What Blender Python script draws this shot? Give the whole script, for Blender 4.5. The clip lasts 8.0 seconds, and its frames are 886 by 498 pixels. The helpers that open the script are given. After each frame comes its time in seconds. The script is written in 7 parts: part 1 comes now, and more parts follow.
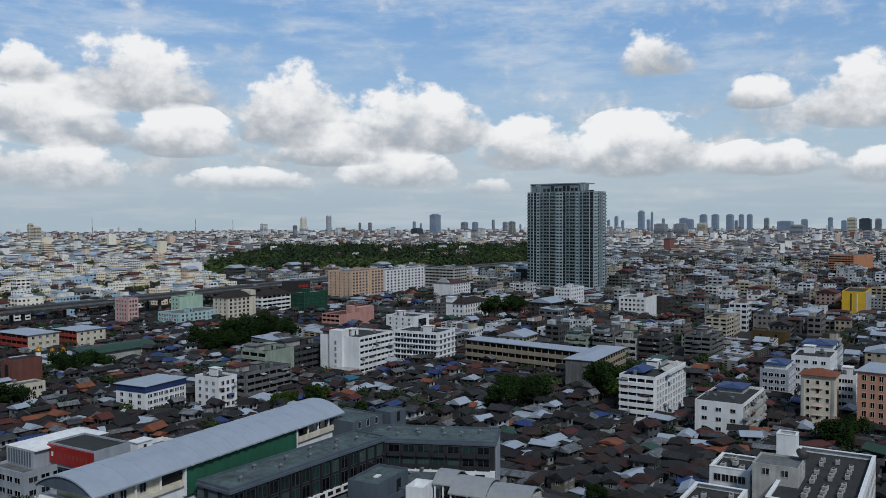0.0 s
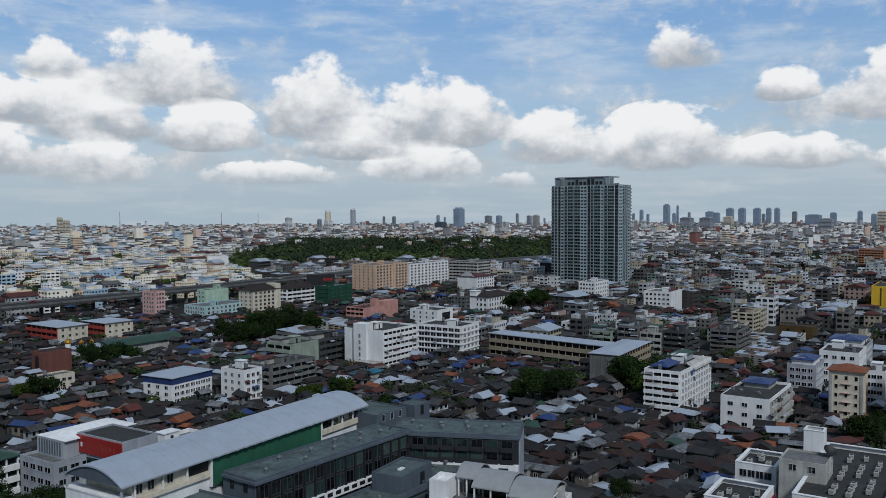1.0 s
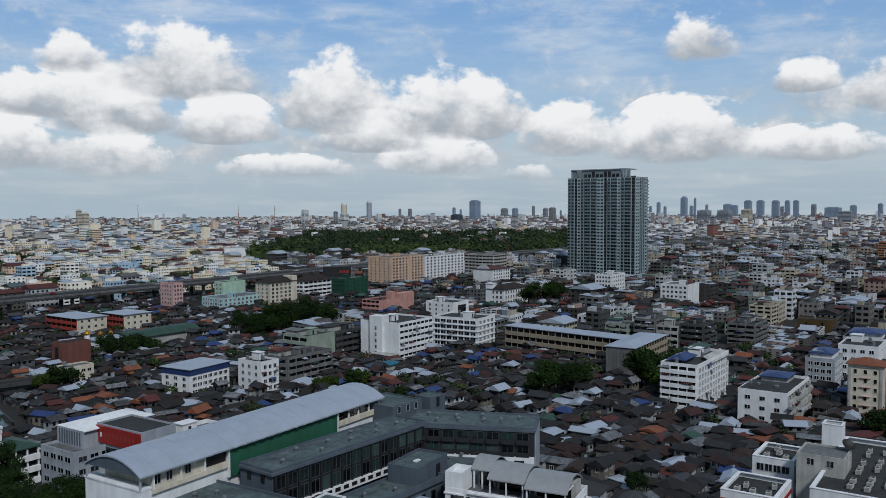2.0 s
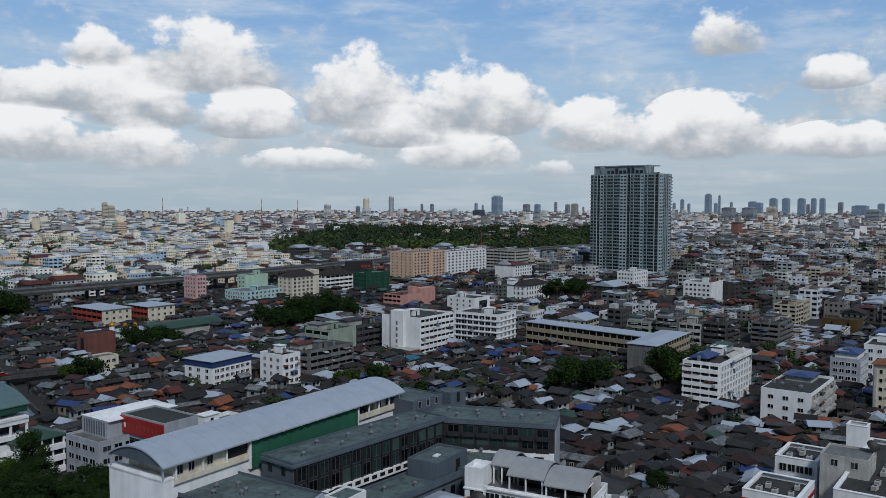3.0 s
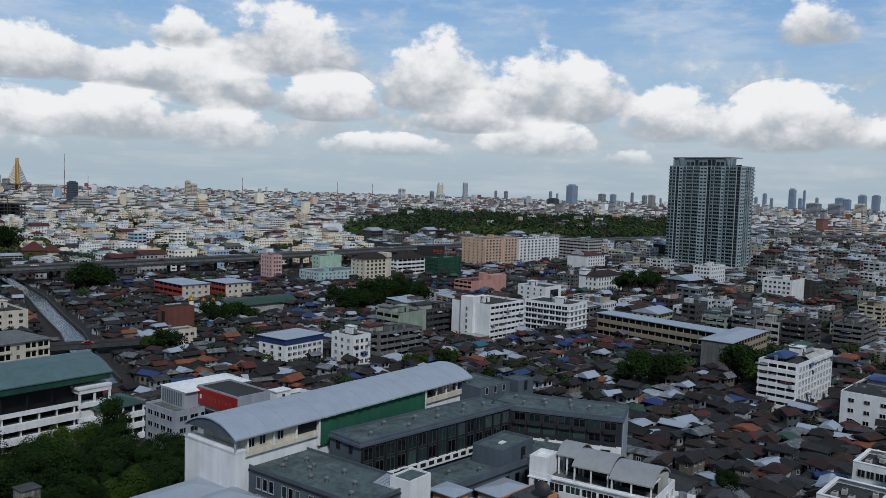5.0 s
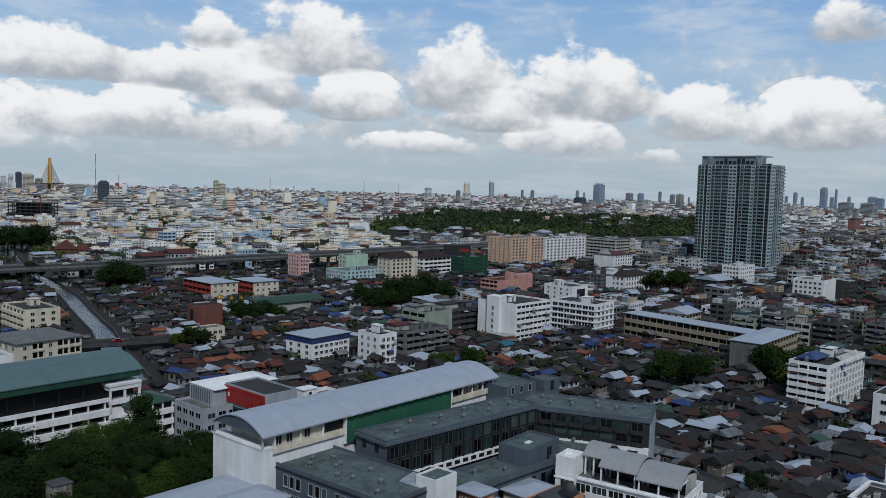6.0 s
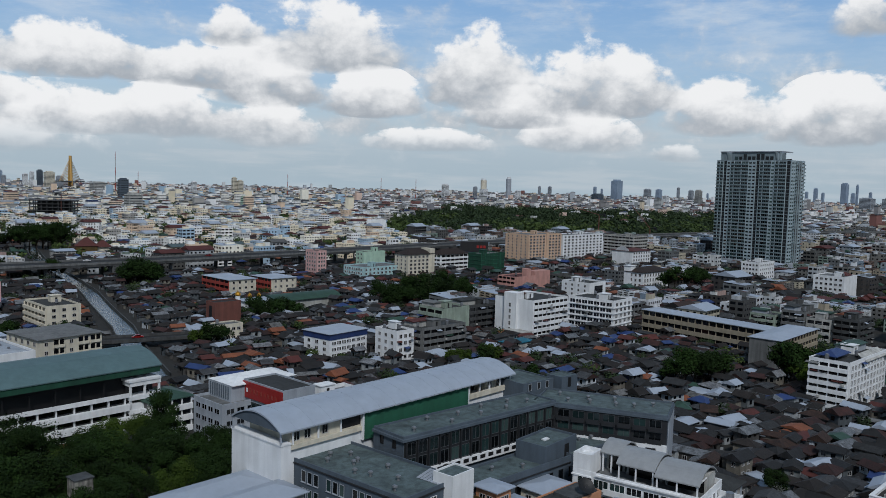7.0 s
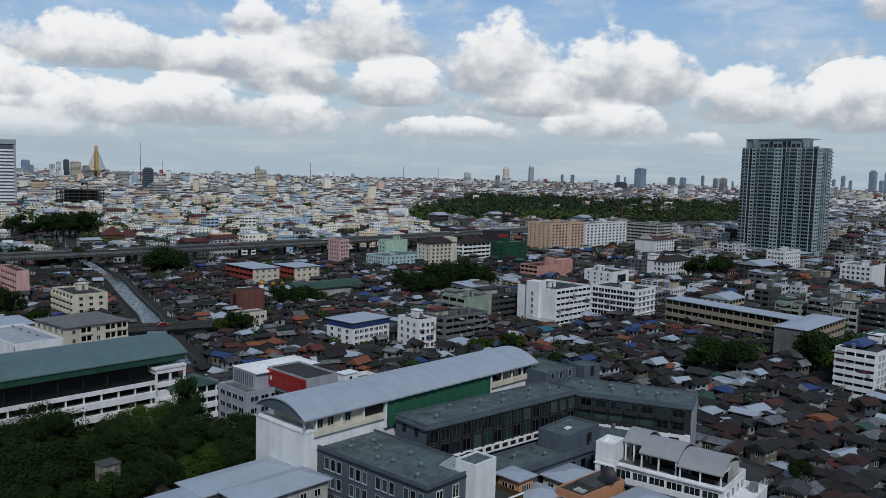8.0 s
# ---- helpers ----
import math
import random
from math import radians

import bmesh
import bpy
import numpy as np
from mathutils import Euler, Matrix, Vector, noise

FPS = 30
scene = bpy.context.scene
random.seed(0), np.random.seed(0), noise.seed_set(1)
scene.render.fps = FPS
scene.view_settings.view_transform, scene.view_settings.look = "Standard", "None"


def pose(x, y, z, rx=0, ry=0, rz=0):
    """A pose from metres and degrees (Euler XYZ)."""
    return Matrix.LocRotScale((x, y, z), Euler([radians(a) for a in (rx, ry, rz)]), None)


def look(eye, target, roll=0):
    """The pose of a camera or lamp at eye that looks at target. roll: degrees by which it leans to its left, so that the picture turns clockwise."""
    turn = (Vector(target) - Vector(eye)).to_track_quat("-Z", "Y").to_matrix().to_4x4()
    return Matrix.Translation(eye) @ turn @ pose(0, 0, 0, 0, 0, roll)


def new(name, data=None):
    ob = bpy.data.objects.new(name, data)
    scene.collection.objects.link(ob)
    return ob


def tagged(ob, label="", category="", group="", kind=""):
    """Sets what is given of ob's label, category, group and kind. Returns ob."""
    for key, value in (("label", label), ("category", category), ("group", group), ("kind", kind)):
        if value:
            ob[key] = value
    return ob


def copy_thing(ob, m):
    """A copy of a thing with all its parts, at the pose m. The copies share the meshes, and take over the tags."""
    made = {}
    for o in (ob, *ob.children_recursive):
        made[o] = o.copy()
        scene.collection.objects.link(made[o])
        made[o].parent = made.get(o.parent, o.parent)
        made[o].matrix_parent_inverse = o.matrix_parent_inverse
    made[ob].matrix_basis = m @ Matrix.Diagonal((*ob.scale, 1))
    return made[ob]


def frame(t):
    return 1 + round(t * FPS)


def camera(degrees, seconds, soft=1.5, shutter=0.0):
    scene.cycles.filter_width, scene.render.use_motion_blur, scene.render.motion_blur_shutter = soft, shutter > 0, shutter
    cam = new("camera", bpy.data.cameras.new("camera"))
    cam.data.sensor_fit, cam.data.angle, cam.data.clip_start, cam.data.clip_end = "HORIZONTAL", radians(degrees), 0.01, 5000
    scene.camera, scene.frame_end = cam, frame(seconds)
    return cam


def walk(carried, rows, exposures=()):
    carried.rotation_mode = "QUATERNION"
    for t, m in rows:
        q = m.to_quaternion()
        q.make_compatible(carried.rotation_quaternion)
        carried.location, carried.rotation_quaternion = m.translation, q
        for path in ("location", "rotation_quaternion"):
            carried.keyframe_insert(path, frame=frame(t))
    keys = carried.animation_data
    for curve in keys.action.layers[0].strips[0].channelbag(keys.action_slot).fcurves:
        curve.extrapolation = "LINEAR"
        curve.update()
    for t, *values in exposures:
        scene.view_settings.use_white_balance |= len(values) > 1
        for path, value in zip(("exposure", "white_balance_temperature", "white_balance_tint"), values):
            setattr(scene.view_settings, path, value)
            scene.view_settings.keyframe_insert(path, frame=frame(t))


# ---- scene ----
# ---------------------------------------------------------------- camera
EYE = 68.0
cam = camera(56.4, 8.0, soft=0.55)
ROWS = [
    (0.0, -2.041, 0.267, -7.233),
    (0.5, -2.306, 0.213, -6.361),
    (1.0, -2.472, 0.277, -5.581),
    (1.5, -2.736, 0.302, -4.958),
    (3.0, -3.309, -0.159, -2.947),
    (3.5, -3.399, -0.607, -1.487),
    (4.0, -3.605, -0.957, 0.003),
    (4.5, -4.126, -1.444, 1.153),
    (6.0, -4.447, -1.698, 3.991),
    (6.5, -4.422, -1.514, 4.706),
    (7.0, -4.715, -1.546, 5.165),
    (7.5, -5.153, -1.855, 5.819),
    (8.0, -5.535, -1.385, 6.699),
]
walk(cam, [(t, pose(0, 0, EYE, 90 + pitch, roll, yaw)) for t, pitch, roll, yaw in ROWS], [(0.0, 0.0), (8.0, 0.0)])

# ---------------------------------------------------------------- light
SUN_AZ, SUN_EL = 166.0, 46.0


def make_world():
    world = bpy.data.worlds.new("sky")
    scene.world = world
    world.use_nodes = True
    nt = world.node_tree
    nt.nodes.clear()
    L = nt.links.new

    def m(op, a, b=None, clamp=False):
        n = nt.nodes.new("ShaderNodeMath")
        n.operation, n.use_clamp = op, clamp
        for i, v in enumerate((a, b)):
            if v is None:
                continue
            if isinstance(v, (int, float)):
                n.inputs[i].default_value = v
            else:
                L(v, n.inputs[i])
        return n.outputs[0]

    def mix(f, a, b):
        n = nt.nodes.new("ShaderNodeMix")
        n.data_type = "RGBA"
        for sock, v in ((n.inputs[0], f), (n.inputs[6], a), (n.inputs[7], b)):
            if isinstance(v, tuple):
                sock.default_value = (*v, 1)
            elif isinstance(v, (int, float)):
                sock.default_value = v
            else:
                L(v, sock)
        return n.outputs[2]

    def smooth(v, lo, hi, a=0.0, b=1.0):
        n = nt.nodes.new("ShaderNodeMapRange")
        n.interpolation_type = "SMOOTHSTEP"
        L(v, n.inputs[0])
        for i, q in enumerate((lo, hi, a, b)):
            n.inputs[1 + i].default_value = q
        return n.outputs[0]

    sky = nt.nodes.new("ShaderNodeTexSky")
    sky.sky_type, sky.sun_disc = "NISHITA", False
    sky.sun_elevation, sky.sun_rotation = radians(SUN_EL), radians(SUN_AZ)
    sky.altitude, sky.air_density, sky.dust_density, sky.ozone_density = 60, 1.0, 1.2, 1.5
    co = nt.nodes.new("ShaderNodeTexCoord")
    sep = nt.nodes.new("ShaderNodeSeparateXYZ")
    L(co.outputs["Generated"], sep.inputs[0])
    x, y, z = sep.outputs
    az = m("MULTIPLY", m("ARCTAN2", m("MULTIPLY", x, -1.0), y), 57.2958)
    el = m("MULTIPLY", m("ARCSINE", z), 57.2958)

    def field(su, sv, scale, detail, rough, seed):
        comb = nt.nodes.new("ShaderNodeCombineXYZ")
        L(m("MULTIPLY", az, su), comb.inputs[0])
        L(m("MULTIPLY", el, sv), comb.inputs[1])
        comb.inputs[2].default_value = seed
        n = nt.nodes.new("ShaderNodeTexNoise")
        n.inputs["Scale"].default_value, n.inputs["Detail"].default_value, n.inputs["Roughness"].default_value = scale, detail, rough
        L(comb.outputs[0], n.inputs["Vector"])
        return m("SUBTRACT", n.outputs[0], 0.5)

    def billow(scale, detail, seed):
        """Rounded lumps: low in their middles, high in the creases between them."""
        comb = nt.nodes.new("ShaderNodeCombineXYZ")
        L(m("ADD", az, m("MULTIPLY", wob, 2.6)), comb.inputs[0])
        L(m("MULTIPLY", m("ADD", el, m("MULTIPLY", fine, 0.7)), 1.25), comb.inputs[1])
        comb.inputs[2].default_value = seed
        n = nt.nodes.new("ShaderNodeTexVoronoi")
        n.feature, n.normalize = "F1", True
        n.inputs["Scale"].default_value, n.inputs["Detail"].default_value = scale, detail
        n.inputs["Roughness"].default_value, n.inputs["Lacunarity"].default_value = 0.55, 2.3
        L(comb.outputs[0], n.inputs["Vector"])
        return m("SUBTRACT", n.outputs["Distance"], 0.42)

    puff = field(1.0, 1.3, 0.42, 6, 0.52, 3.1)
    fine = field(1.0, 1.4, 1.3, 7, 0.64, 7.7)
    wob = field(1.0, 1.0, 0.25, 3, 0.5, 11.3)
    lumps = billow(0.62, 3.0, 5.2)
    # cumulus heaps: azimuth, elevation of the base, half width, height, all in degrees
    HEAPS = [
        (13.0, 8.2, 5.0, 4.0), (19.6, 8.9, 2.2, 2.0), (17.4, 5.5, 3.9, 3.2), (10.1, 4.9, 3.5, 2.5), (3.0, 6.3, 3.6, 4.7), (-5.1, 5.6, 5.0, 3.9),
        (17.3, 2.6, 3.4, 2.5), (0.2, 4.3, 3.8, 2.1), (-4.1, 2.7, 3.8, 2.1), (6.3, 2.3, 4.4, 1.2), (-13.0, 4.2, 3.4, 2.9), (-20.3, 3.7, 4.6, 3.3),
        (-28.5, 3.2, 4.3, 1.7), (-35.2, 2.6, 2.8, 1.7), (-21.6, 10.0, 2.6, 2.6), (-28.0, 7.5, 2.1, 1.6), (-34.6, 6.6, 3.9, 3.8), (-10.5, 1.9, 1.6, 1.0),
        (29.6, 6.6, 5.2, 2.9), (21.0, 6.3, 5.4, 2.3), (36.0, 4.4, 4.4, 2.2), (29.6, 3.0, 5.4, 2.4), (23.4, 3.1, 4.4, 2.6), (34.7, 1.5, 6.7, 1.5),
    ]
    total, lit = None, None
    for a0, e0, w, h in HEAPS:
        da = m("DIVIDE", m("ADD", m("SUBTRACT", az, a0), m("MULTIPLY", wob, 1.6)), w)
        de = m("DIVIDE", m("SUBTRACT", el, e0), h)
        up = m("MAXIMUM", m("MULTIPLY", de, 0.98), m("MULTIPLY", de, -3.6))
        d = m("SUBTRACT", 1.0, m("ADD", m("MULTIPLY", da, da), m("MULTIPLY", up, up)))
        wgt = m("MAXIMUM", m("ADD", d, 0.3), 0.0)
        s = m("MULTIPLY", wgt, de)
        total = wgt if total is None else m("ADD", total, wgt)
        lit = s if lit is None else m("ADD", lit, s)
    rel = m("DIVIDE", lit, m("ADD", total, 0.02))
    # beyond the seen part of the sky the broken cumulus goes on
    wild = m("MULTIPLY", smooth(field(0.35, 0.8, 0.28, 4, 0.5, 21.0), -0.22, 0.04), m("MAXIMUM", smooth(m("ABSOLUTE", az), 40, 50), smooth(el, 18, 30)))
    # a thin ragged bank joins the heaps
    bank = m("MULTIPLY", smooth(field(0.55, 1.3, 0.30, 6, 0.55, 33.0), -0.12, 0.16, 0.0, 0.62), m("MULTIPLY", smooth(el, 1.6, 3.6), smooth(el, 9.5, 6.0)))
    rough_edge = m("ADD", m("MULTIPLY", puff, 1.9), m("ADD", m("MULTIPLY", fine, 0.55), m("MULTIPLY", lumps, -0.8)))
    dens = m("ADD", m("ADD", m("MINIMUM", m("ADD", m("MULTIPLY", total, 0.85), bank), 1.05), m("MULTIPLY", wild, 0.8)), rough_edge)
    crisp = smooth(dens, 0.34, 0.74)
    veil = smooth(dens, 0.05, 1.05)
    mask = mix(smooth(rel, 0.05, 0.6), veil, crisp)
    shade = m("ADD", m("ADD", m("MULTIPLY", rel, 0.95), m("MULTIPLY", puff, 1.2)), m("ADD", m("MULTIPLY", lumps, -0.7), m("MULTIPLY", fine, 0.26)))
    bright = smooth(shade, -0.22, 0.70)
    cloud = mix(bright, (3.7, 4.1, 4.6), (8.6, 8.7, 8.85))
    # unseen cloud overhead and to the rear is darkened to lower the fill light
    cloud = mix(m("MAXIMUM", smooth(el, 16.0, 30.0), smooth(m("ABSOLUTE", az), 45, 75)), cloud, (1.0, 1.42, 1.85))
    cirrus = m("MULTIPLY", smooth(field(0.22, 0.9, 0.5, 7, 0.64, 40.0), -0.10, 0.26), smooth(el, 6.0, 12.0, 0.15, 0.75))
    blue = mix(smooth(el, 0.0, 16.0), (4.3, 5.6, 6.7), (1.75, 3.8, 7.2))
    clear = mix(0.35, blue, sky.outputs[0])
    clear = mix(cirrus, clear, (6.2, 6.9, 7.7))
    haze = mix(smooth(el, 0.0, 4.0), (3.75, 4.7, 5.45), (4.3, 5.1, 5.9))
    low = smooth(el, 1.0, 6.5, 0.92, 0.0)
    clear = mix(low, clear, haze)
    streaks = m("MULTIPLY", smooth(field(0.25, 2.2, 0.6, 5, 0.55, 61.0), -0.06, 0.2), smooth(el, 5.5, 2.5, 0.0, 0.4))
    clear = mix(streaks, clear, (5.6, 6.0, 6.4))
    mask = m("MULTIPLY", mask, smooth(el, 0.8, 3.6, 0.15, 1.0))
    out = mix(mask, clear, cloud)
    bg = nt.nodes.new("ShaderNodeBackground")
    bg.inputs[1].default_value = 0.1
    L(out, bg.inputs[0])
    ow = nt.nodes.new("ShaderNodeOutputWorld")
    L(bg.outputs[0], ow.inputs[0])


make_world()
sun = new("sun", bpy.data.lights.new("sun", "SUN"))
sun.data.energy, sun.data.angle, sun.data.color = 2.2, radians(8), (0.97, 0.985, 1.0)
sun.matrix_world = look((0, 0, 0), (-math.sin(radians(SUN_AZ)) * math.cos(radians(SUN_EL)), -math.cos(radians(SUN_AZ)) * math.cos(radians(SUN_EL)), -math.sin(radians(SUN_EL))))

# ---------------------------------------------------------------- materials
MATS = {}


def deep(c):
    return tuple(v ** 1.46 for v in c)



def mat(name, col, rough=0.8, metal=0.0, stain=0.3, vary=0.0, corr=0.0, bump=0.15, scale=1.0, island=None, tint=None):
    """Painted or raw surface: grain at two scales, streaks that run down, a shift from piece to piece; corr: pitch of corrugation in metres."""
    if name in MATS:
        return MATS[name]
    col, island, tint = deep(col), island and [deep(c) for c in island], tint and [deep(c) for c in tint]
    ma = bpy.data.materials.new(name)
    ma.use_nodes = True
    nt = ma.node_tree
    L = nt.links.new
    b = nt.nodes["Principled BSDF"]
    b.inputs["Roughness"].default_value, b.inputs["Metallic"].default_value = rough, metal
    co = nt.nodes.new("ShaderNodeTexCoord")
    big = nt.nodes.new("ShaderNodeTexNoise")
    big.inputs["Scale"].default_value, big.inputs["Detail"].default_value = 0.22 * scale, 6
    mp = nt.nodes.new("ShaderNodeMapping")
    mp.inputs["Scale"].default_value = (0.8 * scale, 0.8 * scale, 0.07 * scale)
    streak = nt.nodes.new("ShaderNodeTexNoise")
    streak.inputs["Scale"].default_value, streak.inputs["Detail"].default_value = 1.0, 5
    fine = nt.nodes.new("ShaderNodeTexNoise")
    fine.inputs["Scale"].default_value, fine.inputs["Detail"].default_value = 5.0 * scale, 4
    L(co.outputs["Object"], big.inputs["Vector"])
    L(co.outputs["Object"], mp.inputs["Vector"])
    L(mp.outputs[0], streak.inputs["Vector"])
    L(co.outputs["Object"], fine.inputs["Vector"])

    def mth(op, a, c, clamp=False):
        n = nt.nodes.new("ShaderNodeMath")
        n.operation, n.use_clamp = op, clamp
        for i, v in enumerate((a, c)):
            if isinstance(v, (int, float)):
                n.inputs[i].default_value = v
            else:
                L(v, n.inputs[i])
        return n.outputs[0]

    def rng(v, lo, hi, a, c):
        n = nt.nodes.new("ShaderNodeMapRange")
        L(v, n.inputs[0])
        for i, q in enumerate((lo, hi, a, c)):
            n.inputs[1 + i].default_value = q
        return n.outputs[0]

    f = mth("MULTIPLY", rng(big.outputs[0], 0.3, 0.7, 1 - stain * 0.7, 1.08), rng(streak.outputs[0], 0.35, 0.6, 1 - stain * 0.6, 1.03))
    f = mth("MULTIPLY", f, rng(fine.outputs[0], 0.3, 0.7, 1 - stain * 0.3, 1 + stain * 0.15))
    base = None
    if island:
        geo = nt.nodes.new("ShaderNodeNewGeometry")
        ramp = nt.nodes.new("ShaderNodeValToRGB")
        ramp.color_ramp.interpolation = "CONSTANT"
        el = ramp.color_ramp.elements
        for i, c in enumerate(island):
            e = el[i] if i < 2 else el.new(i / len(island))
            e.position, e.color = i / len(island), (*c, 1)
        L(geo.outputs["Random Per Island"], ramp.inputs[0])
        base = ramp.outputs[0]
    elif tint:
        info = nt.nodes.new("ShaderNodeObjectInfo")
        ramp = nt.nodes.new("ShaderNodeValToRGB")
        el = ramp.color_ramp.elements
        ramp.color_ramp.interpolation = "CONSTANT"
        for i, c in enumerate(tint):
            e = el[i] if i < 2 else el.new(i / len(tint))
            e.position, e.color = i / len(tint), (*c, 1)
        L(info.outputs["Random"], ramp.inputs[0])
        base = ramp.outputs[0]
    if vary:
        info = nt.nodes.new("ShaderNodeObjectInfo")
        f = mth("MULTIPLY", f, rng(info.outputs["Random"], 0, 1, 1 - vary, 1 + vary * 0.6))
    vm = nt.nodes.new("ShaderNodeVectorMath")
    vm.operation = "SCALE"
    if base is None:
        vm.inputs[0].default_value = col
    else:
        L(base, vm.inputs[0])
    L(f, vm.inputs["Scale"])
    L(vm.outputs[0], b.inputs["Base Color"])
    bp = nt.nodes.new("ShaderNodeBump")
    bp.inputs["Strength"].default_value, bp.inputs["Distance"].default_value = bump, 0.06
    hgt = fine.outputs[0]
    if corr:
        wv = nt.nodes.new("ShaderNodeTexWave")
        wv.inputs["Scale"].default_value = 0.314 / corr
        L(co.outputs["Object"], wv.inputs["Vector"])
        hgt = mth("ADD", wv.outputs["Fac"], mth("MULTIPLY", fine.outputs[0], 0.4))
    L(hgt, bp.inputs["Height"])
    L(bp.outputs[0], b.inputs["Normal"])
    MATS[name] = ma
    return ma


def glass(name, col, rough=0.12):
    """Dark window glass seen from outside by day."""
    ma = mat(name, col, rough, 0.0, stain=0.35, vary=0.5, bump=0.02)
    ma.node_tree.nodes["Principled BSDF"].inputs["Specular IOR Level"].default_value = 0.6
    return ma


WHITE = mat("white_paint", (0.78, 0.79, 0.80), stain=0.14)
OFFWHITE = mat("weathered_white_paint", (0.56, 0.56, 0.54), stain=0.45)
CREAM = mat("cream_paint", (0.72, 0.68, 0.59), stain=0.25)
BEIGE = mat("beige_paint", (0.66, 0.51, 0.40), stain=0.15)
PINK = mat("pink_paint", (0.70, 0.50, 0.48), stain=0.25)
SALMON = mat("salmon_paint", (0.62, 0.40, 0.36), stain=0.25)
PALEGREEN = mat("pale_green_paint", (0.42, 0.48, 0.42), stain=0.4)
BRICKRED = mat("brick_red_paint", (0.28, 0.14, 0.115), stain=0.3)
MINT = mat("mint_paint", (0.52, 0.66, 0.56), stain=0.2)
AQUA = mat("aqua_paint", (0.50, 0.66, 0.68), stain=0.25)
YELLOW = mat("yellow_paint", (0.74, 0.54, 0.08), stain=0.15)
ORANGE = mat("orange_paint", (0.58, 0.34, 0.22), stain=0.2)
REDP = mat("red_paint", (0.42, 0.11, 0.085), stain=0.2)
SIGNRED = mat("sign_red", (0.40, 0.05, 0.045), 0.5, stain=0.1)
OLIVE = mat("olive_paint", (0.17, 0.12, 0.04), stain=0.3)
GREENW = mat("green_wall_paint", (0.05, 0.20, 0.135), stain=0.2)
CONC = mat("concrete", (0.285, 0.29, 0.29), stain=0.5)
DCONC = mat("dark_weathered_concrete", (0.15, 0.155, 0.158), stain=0.6)
PALEGREY = mat("pale_grey_paint", (0.46, 0.49, 0.53), stain=0.25)
BLUEGREY = mat("blue_grey_paint", (0.165, 0.2, 0.237), stain=0.22)
PEACH = mat("peach_paint", (0.66, 0.40, 0.30), stain=0.15)
TOWERGREY = mat("tower_grey_paint", (0.32, 0.375, 0.40), stain=0.2)
TOWERPALE = mat("tower_pale_paint", (0.46, 0.53, 0.56), stain=0.18)
TOWERRAIL = mat("tower_rail_glass", (0.30, 0.38, 0.40), 0.25, stain=0.2)
# near-black colour for the shade inside tower recesses and crown openings
TOWERDARK = mat("tower_shade_paint", (0.03, 0.036, 0.043), stain=0.2)
HOTELFRAME = mat("dark_grey_window_frame", (0.14, 0.15, 0.16), 0.6, stain=0.2)
HOTELDARK = mat("charcoal_cladding", (0.06, 0.063, 0.07), 0.6, stain=0.25)
ROOFDECK = mat("grey_green_roof_screed", (0.205, 0.258, 0.265), 0.85, stain=0.65)
DECKDARK = mat("stained_roof_deck", (0.10, 0.104, 0.104), 0.9, stain=0.6)
METALROOF = mat("pale_metal_roofing", (0.47, 0.51, 0.57), 0.5, 0.15, stain=0.05, corr=0.5, bump=0.05)
TEALROOF = mat("teal_metal_roofing", (0.19, 0.27, 0.28), 0.55, 0.1, stain=0.15, corr=0.4)
GREENROOF = mat("green_metal_roofing", (0.085, 0.155, 0.12), 0.6, stain=0.3, corr=0.4)
BLUEROOF = mat("blue_metal_roofing", (0.07, 0.115, 0.26), 0.5, stain=0.25, corr=0.4)
ORANGEROOF = mat("orange_tile_roofing", (0.34, 0.155, 0.09), 0.8, stain=0.35, corr=0.3)
REDROOF = mat("red_tile_roofing", (0.18, 0.065, 0.055), 0.8, stain=0.35, corr=0.3)
BROWNROOF = mat("brown_tile_roofing", (0.07, 0.045, 0.035), 0.85, stain=0.4, corr=0.3)
GLASS = glass("dark_window_glass", (0.018, 0.022, 0.028))
GLASSB = mat("greenish_window_glass", (0.06, 0.085, 0.09), 0.08, stain=0.2, bump=0.02, tint=[(0.035, 0.042, 0.047), (0.07, 0.115, 0.115), (0.022, 0.026, 0.03), (0.045, 0.07, 0.072), (0.12, 0.17, 0.165), (0.025, 0.03, 0.034)])
GLASSBLUE = glass("blue_black_window_glass", (0.012, 0.016, 0.035))
FRAMEM = mat("window_frame_paint", (0.55, 0.55, 0.55), stain=0.2)
# serves real dark metal, and sheets painted as the shade inside openings
DARKM = mat("dark_metal_and_opening_shade", (0.035, 0.035, 0.038), 0.6, stain=0.2)
STEEL = mat("galvanised_steel", (0.42, 0.43, 0.45), 0.4, 0.6, stain=0.3)
GAUZE = mat("green_scaffold_netting", (0.035, 0.145, 0.10), 0.9, stain=0.4)
GOLD = mat("gilded_metal", (0.65, 0.40, 0.08), 0.35, 0.6, stain=0.2)
ASPHALT = mat("asphalt", (0.05, 0.05, 0.05), 0.9, stain=0.3)
BARK = mat("bark", (0.07, 0.05, 0.035), 0.9, stain=0.4)
LEAF = mat("foliage", (0.058, 0.100, 0.034), 0.95, stain=0.35, vary=0.35)
LEAFL = mat("lighter_foliage", (0.125, 0.18, 0.05), 0.95, stain=0.35, vary=0.3)
LEAFR = mat("rusty_foliage", (0.17, 0.075, 0.04), 0.7, stain=0.35)
# far leaves are paler than near ones: haze put into the colour
LEAFFAR = mat("haze_lifted_foliage", (0.105, 0.145, 0.085), 0.9, stain=0.55, scale=0.45)
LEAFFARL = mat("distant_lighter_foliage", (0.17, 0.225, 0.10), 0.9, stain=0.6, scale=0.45)
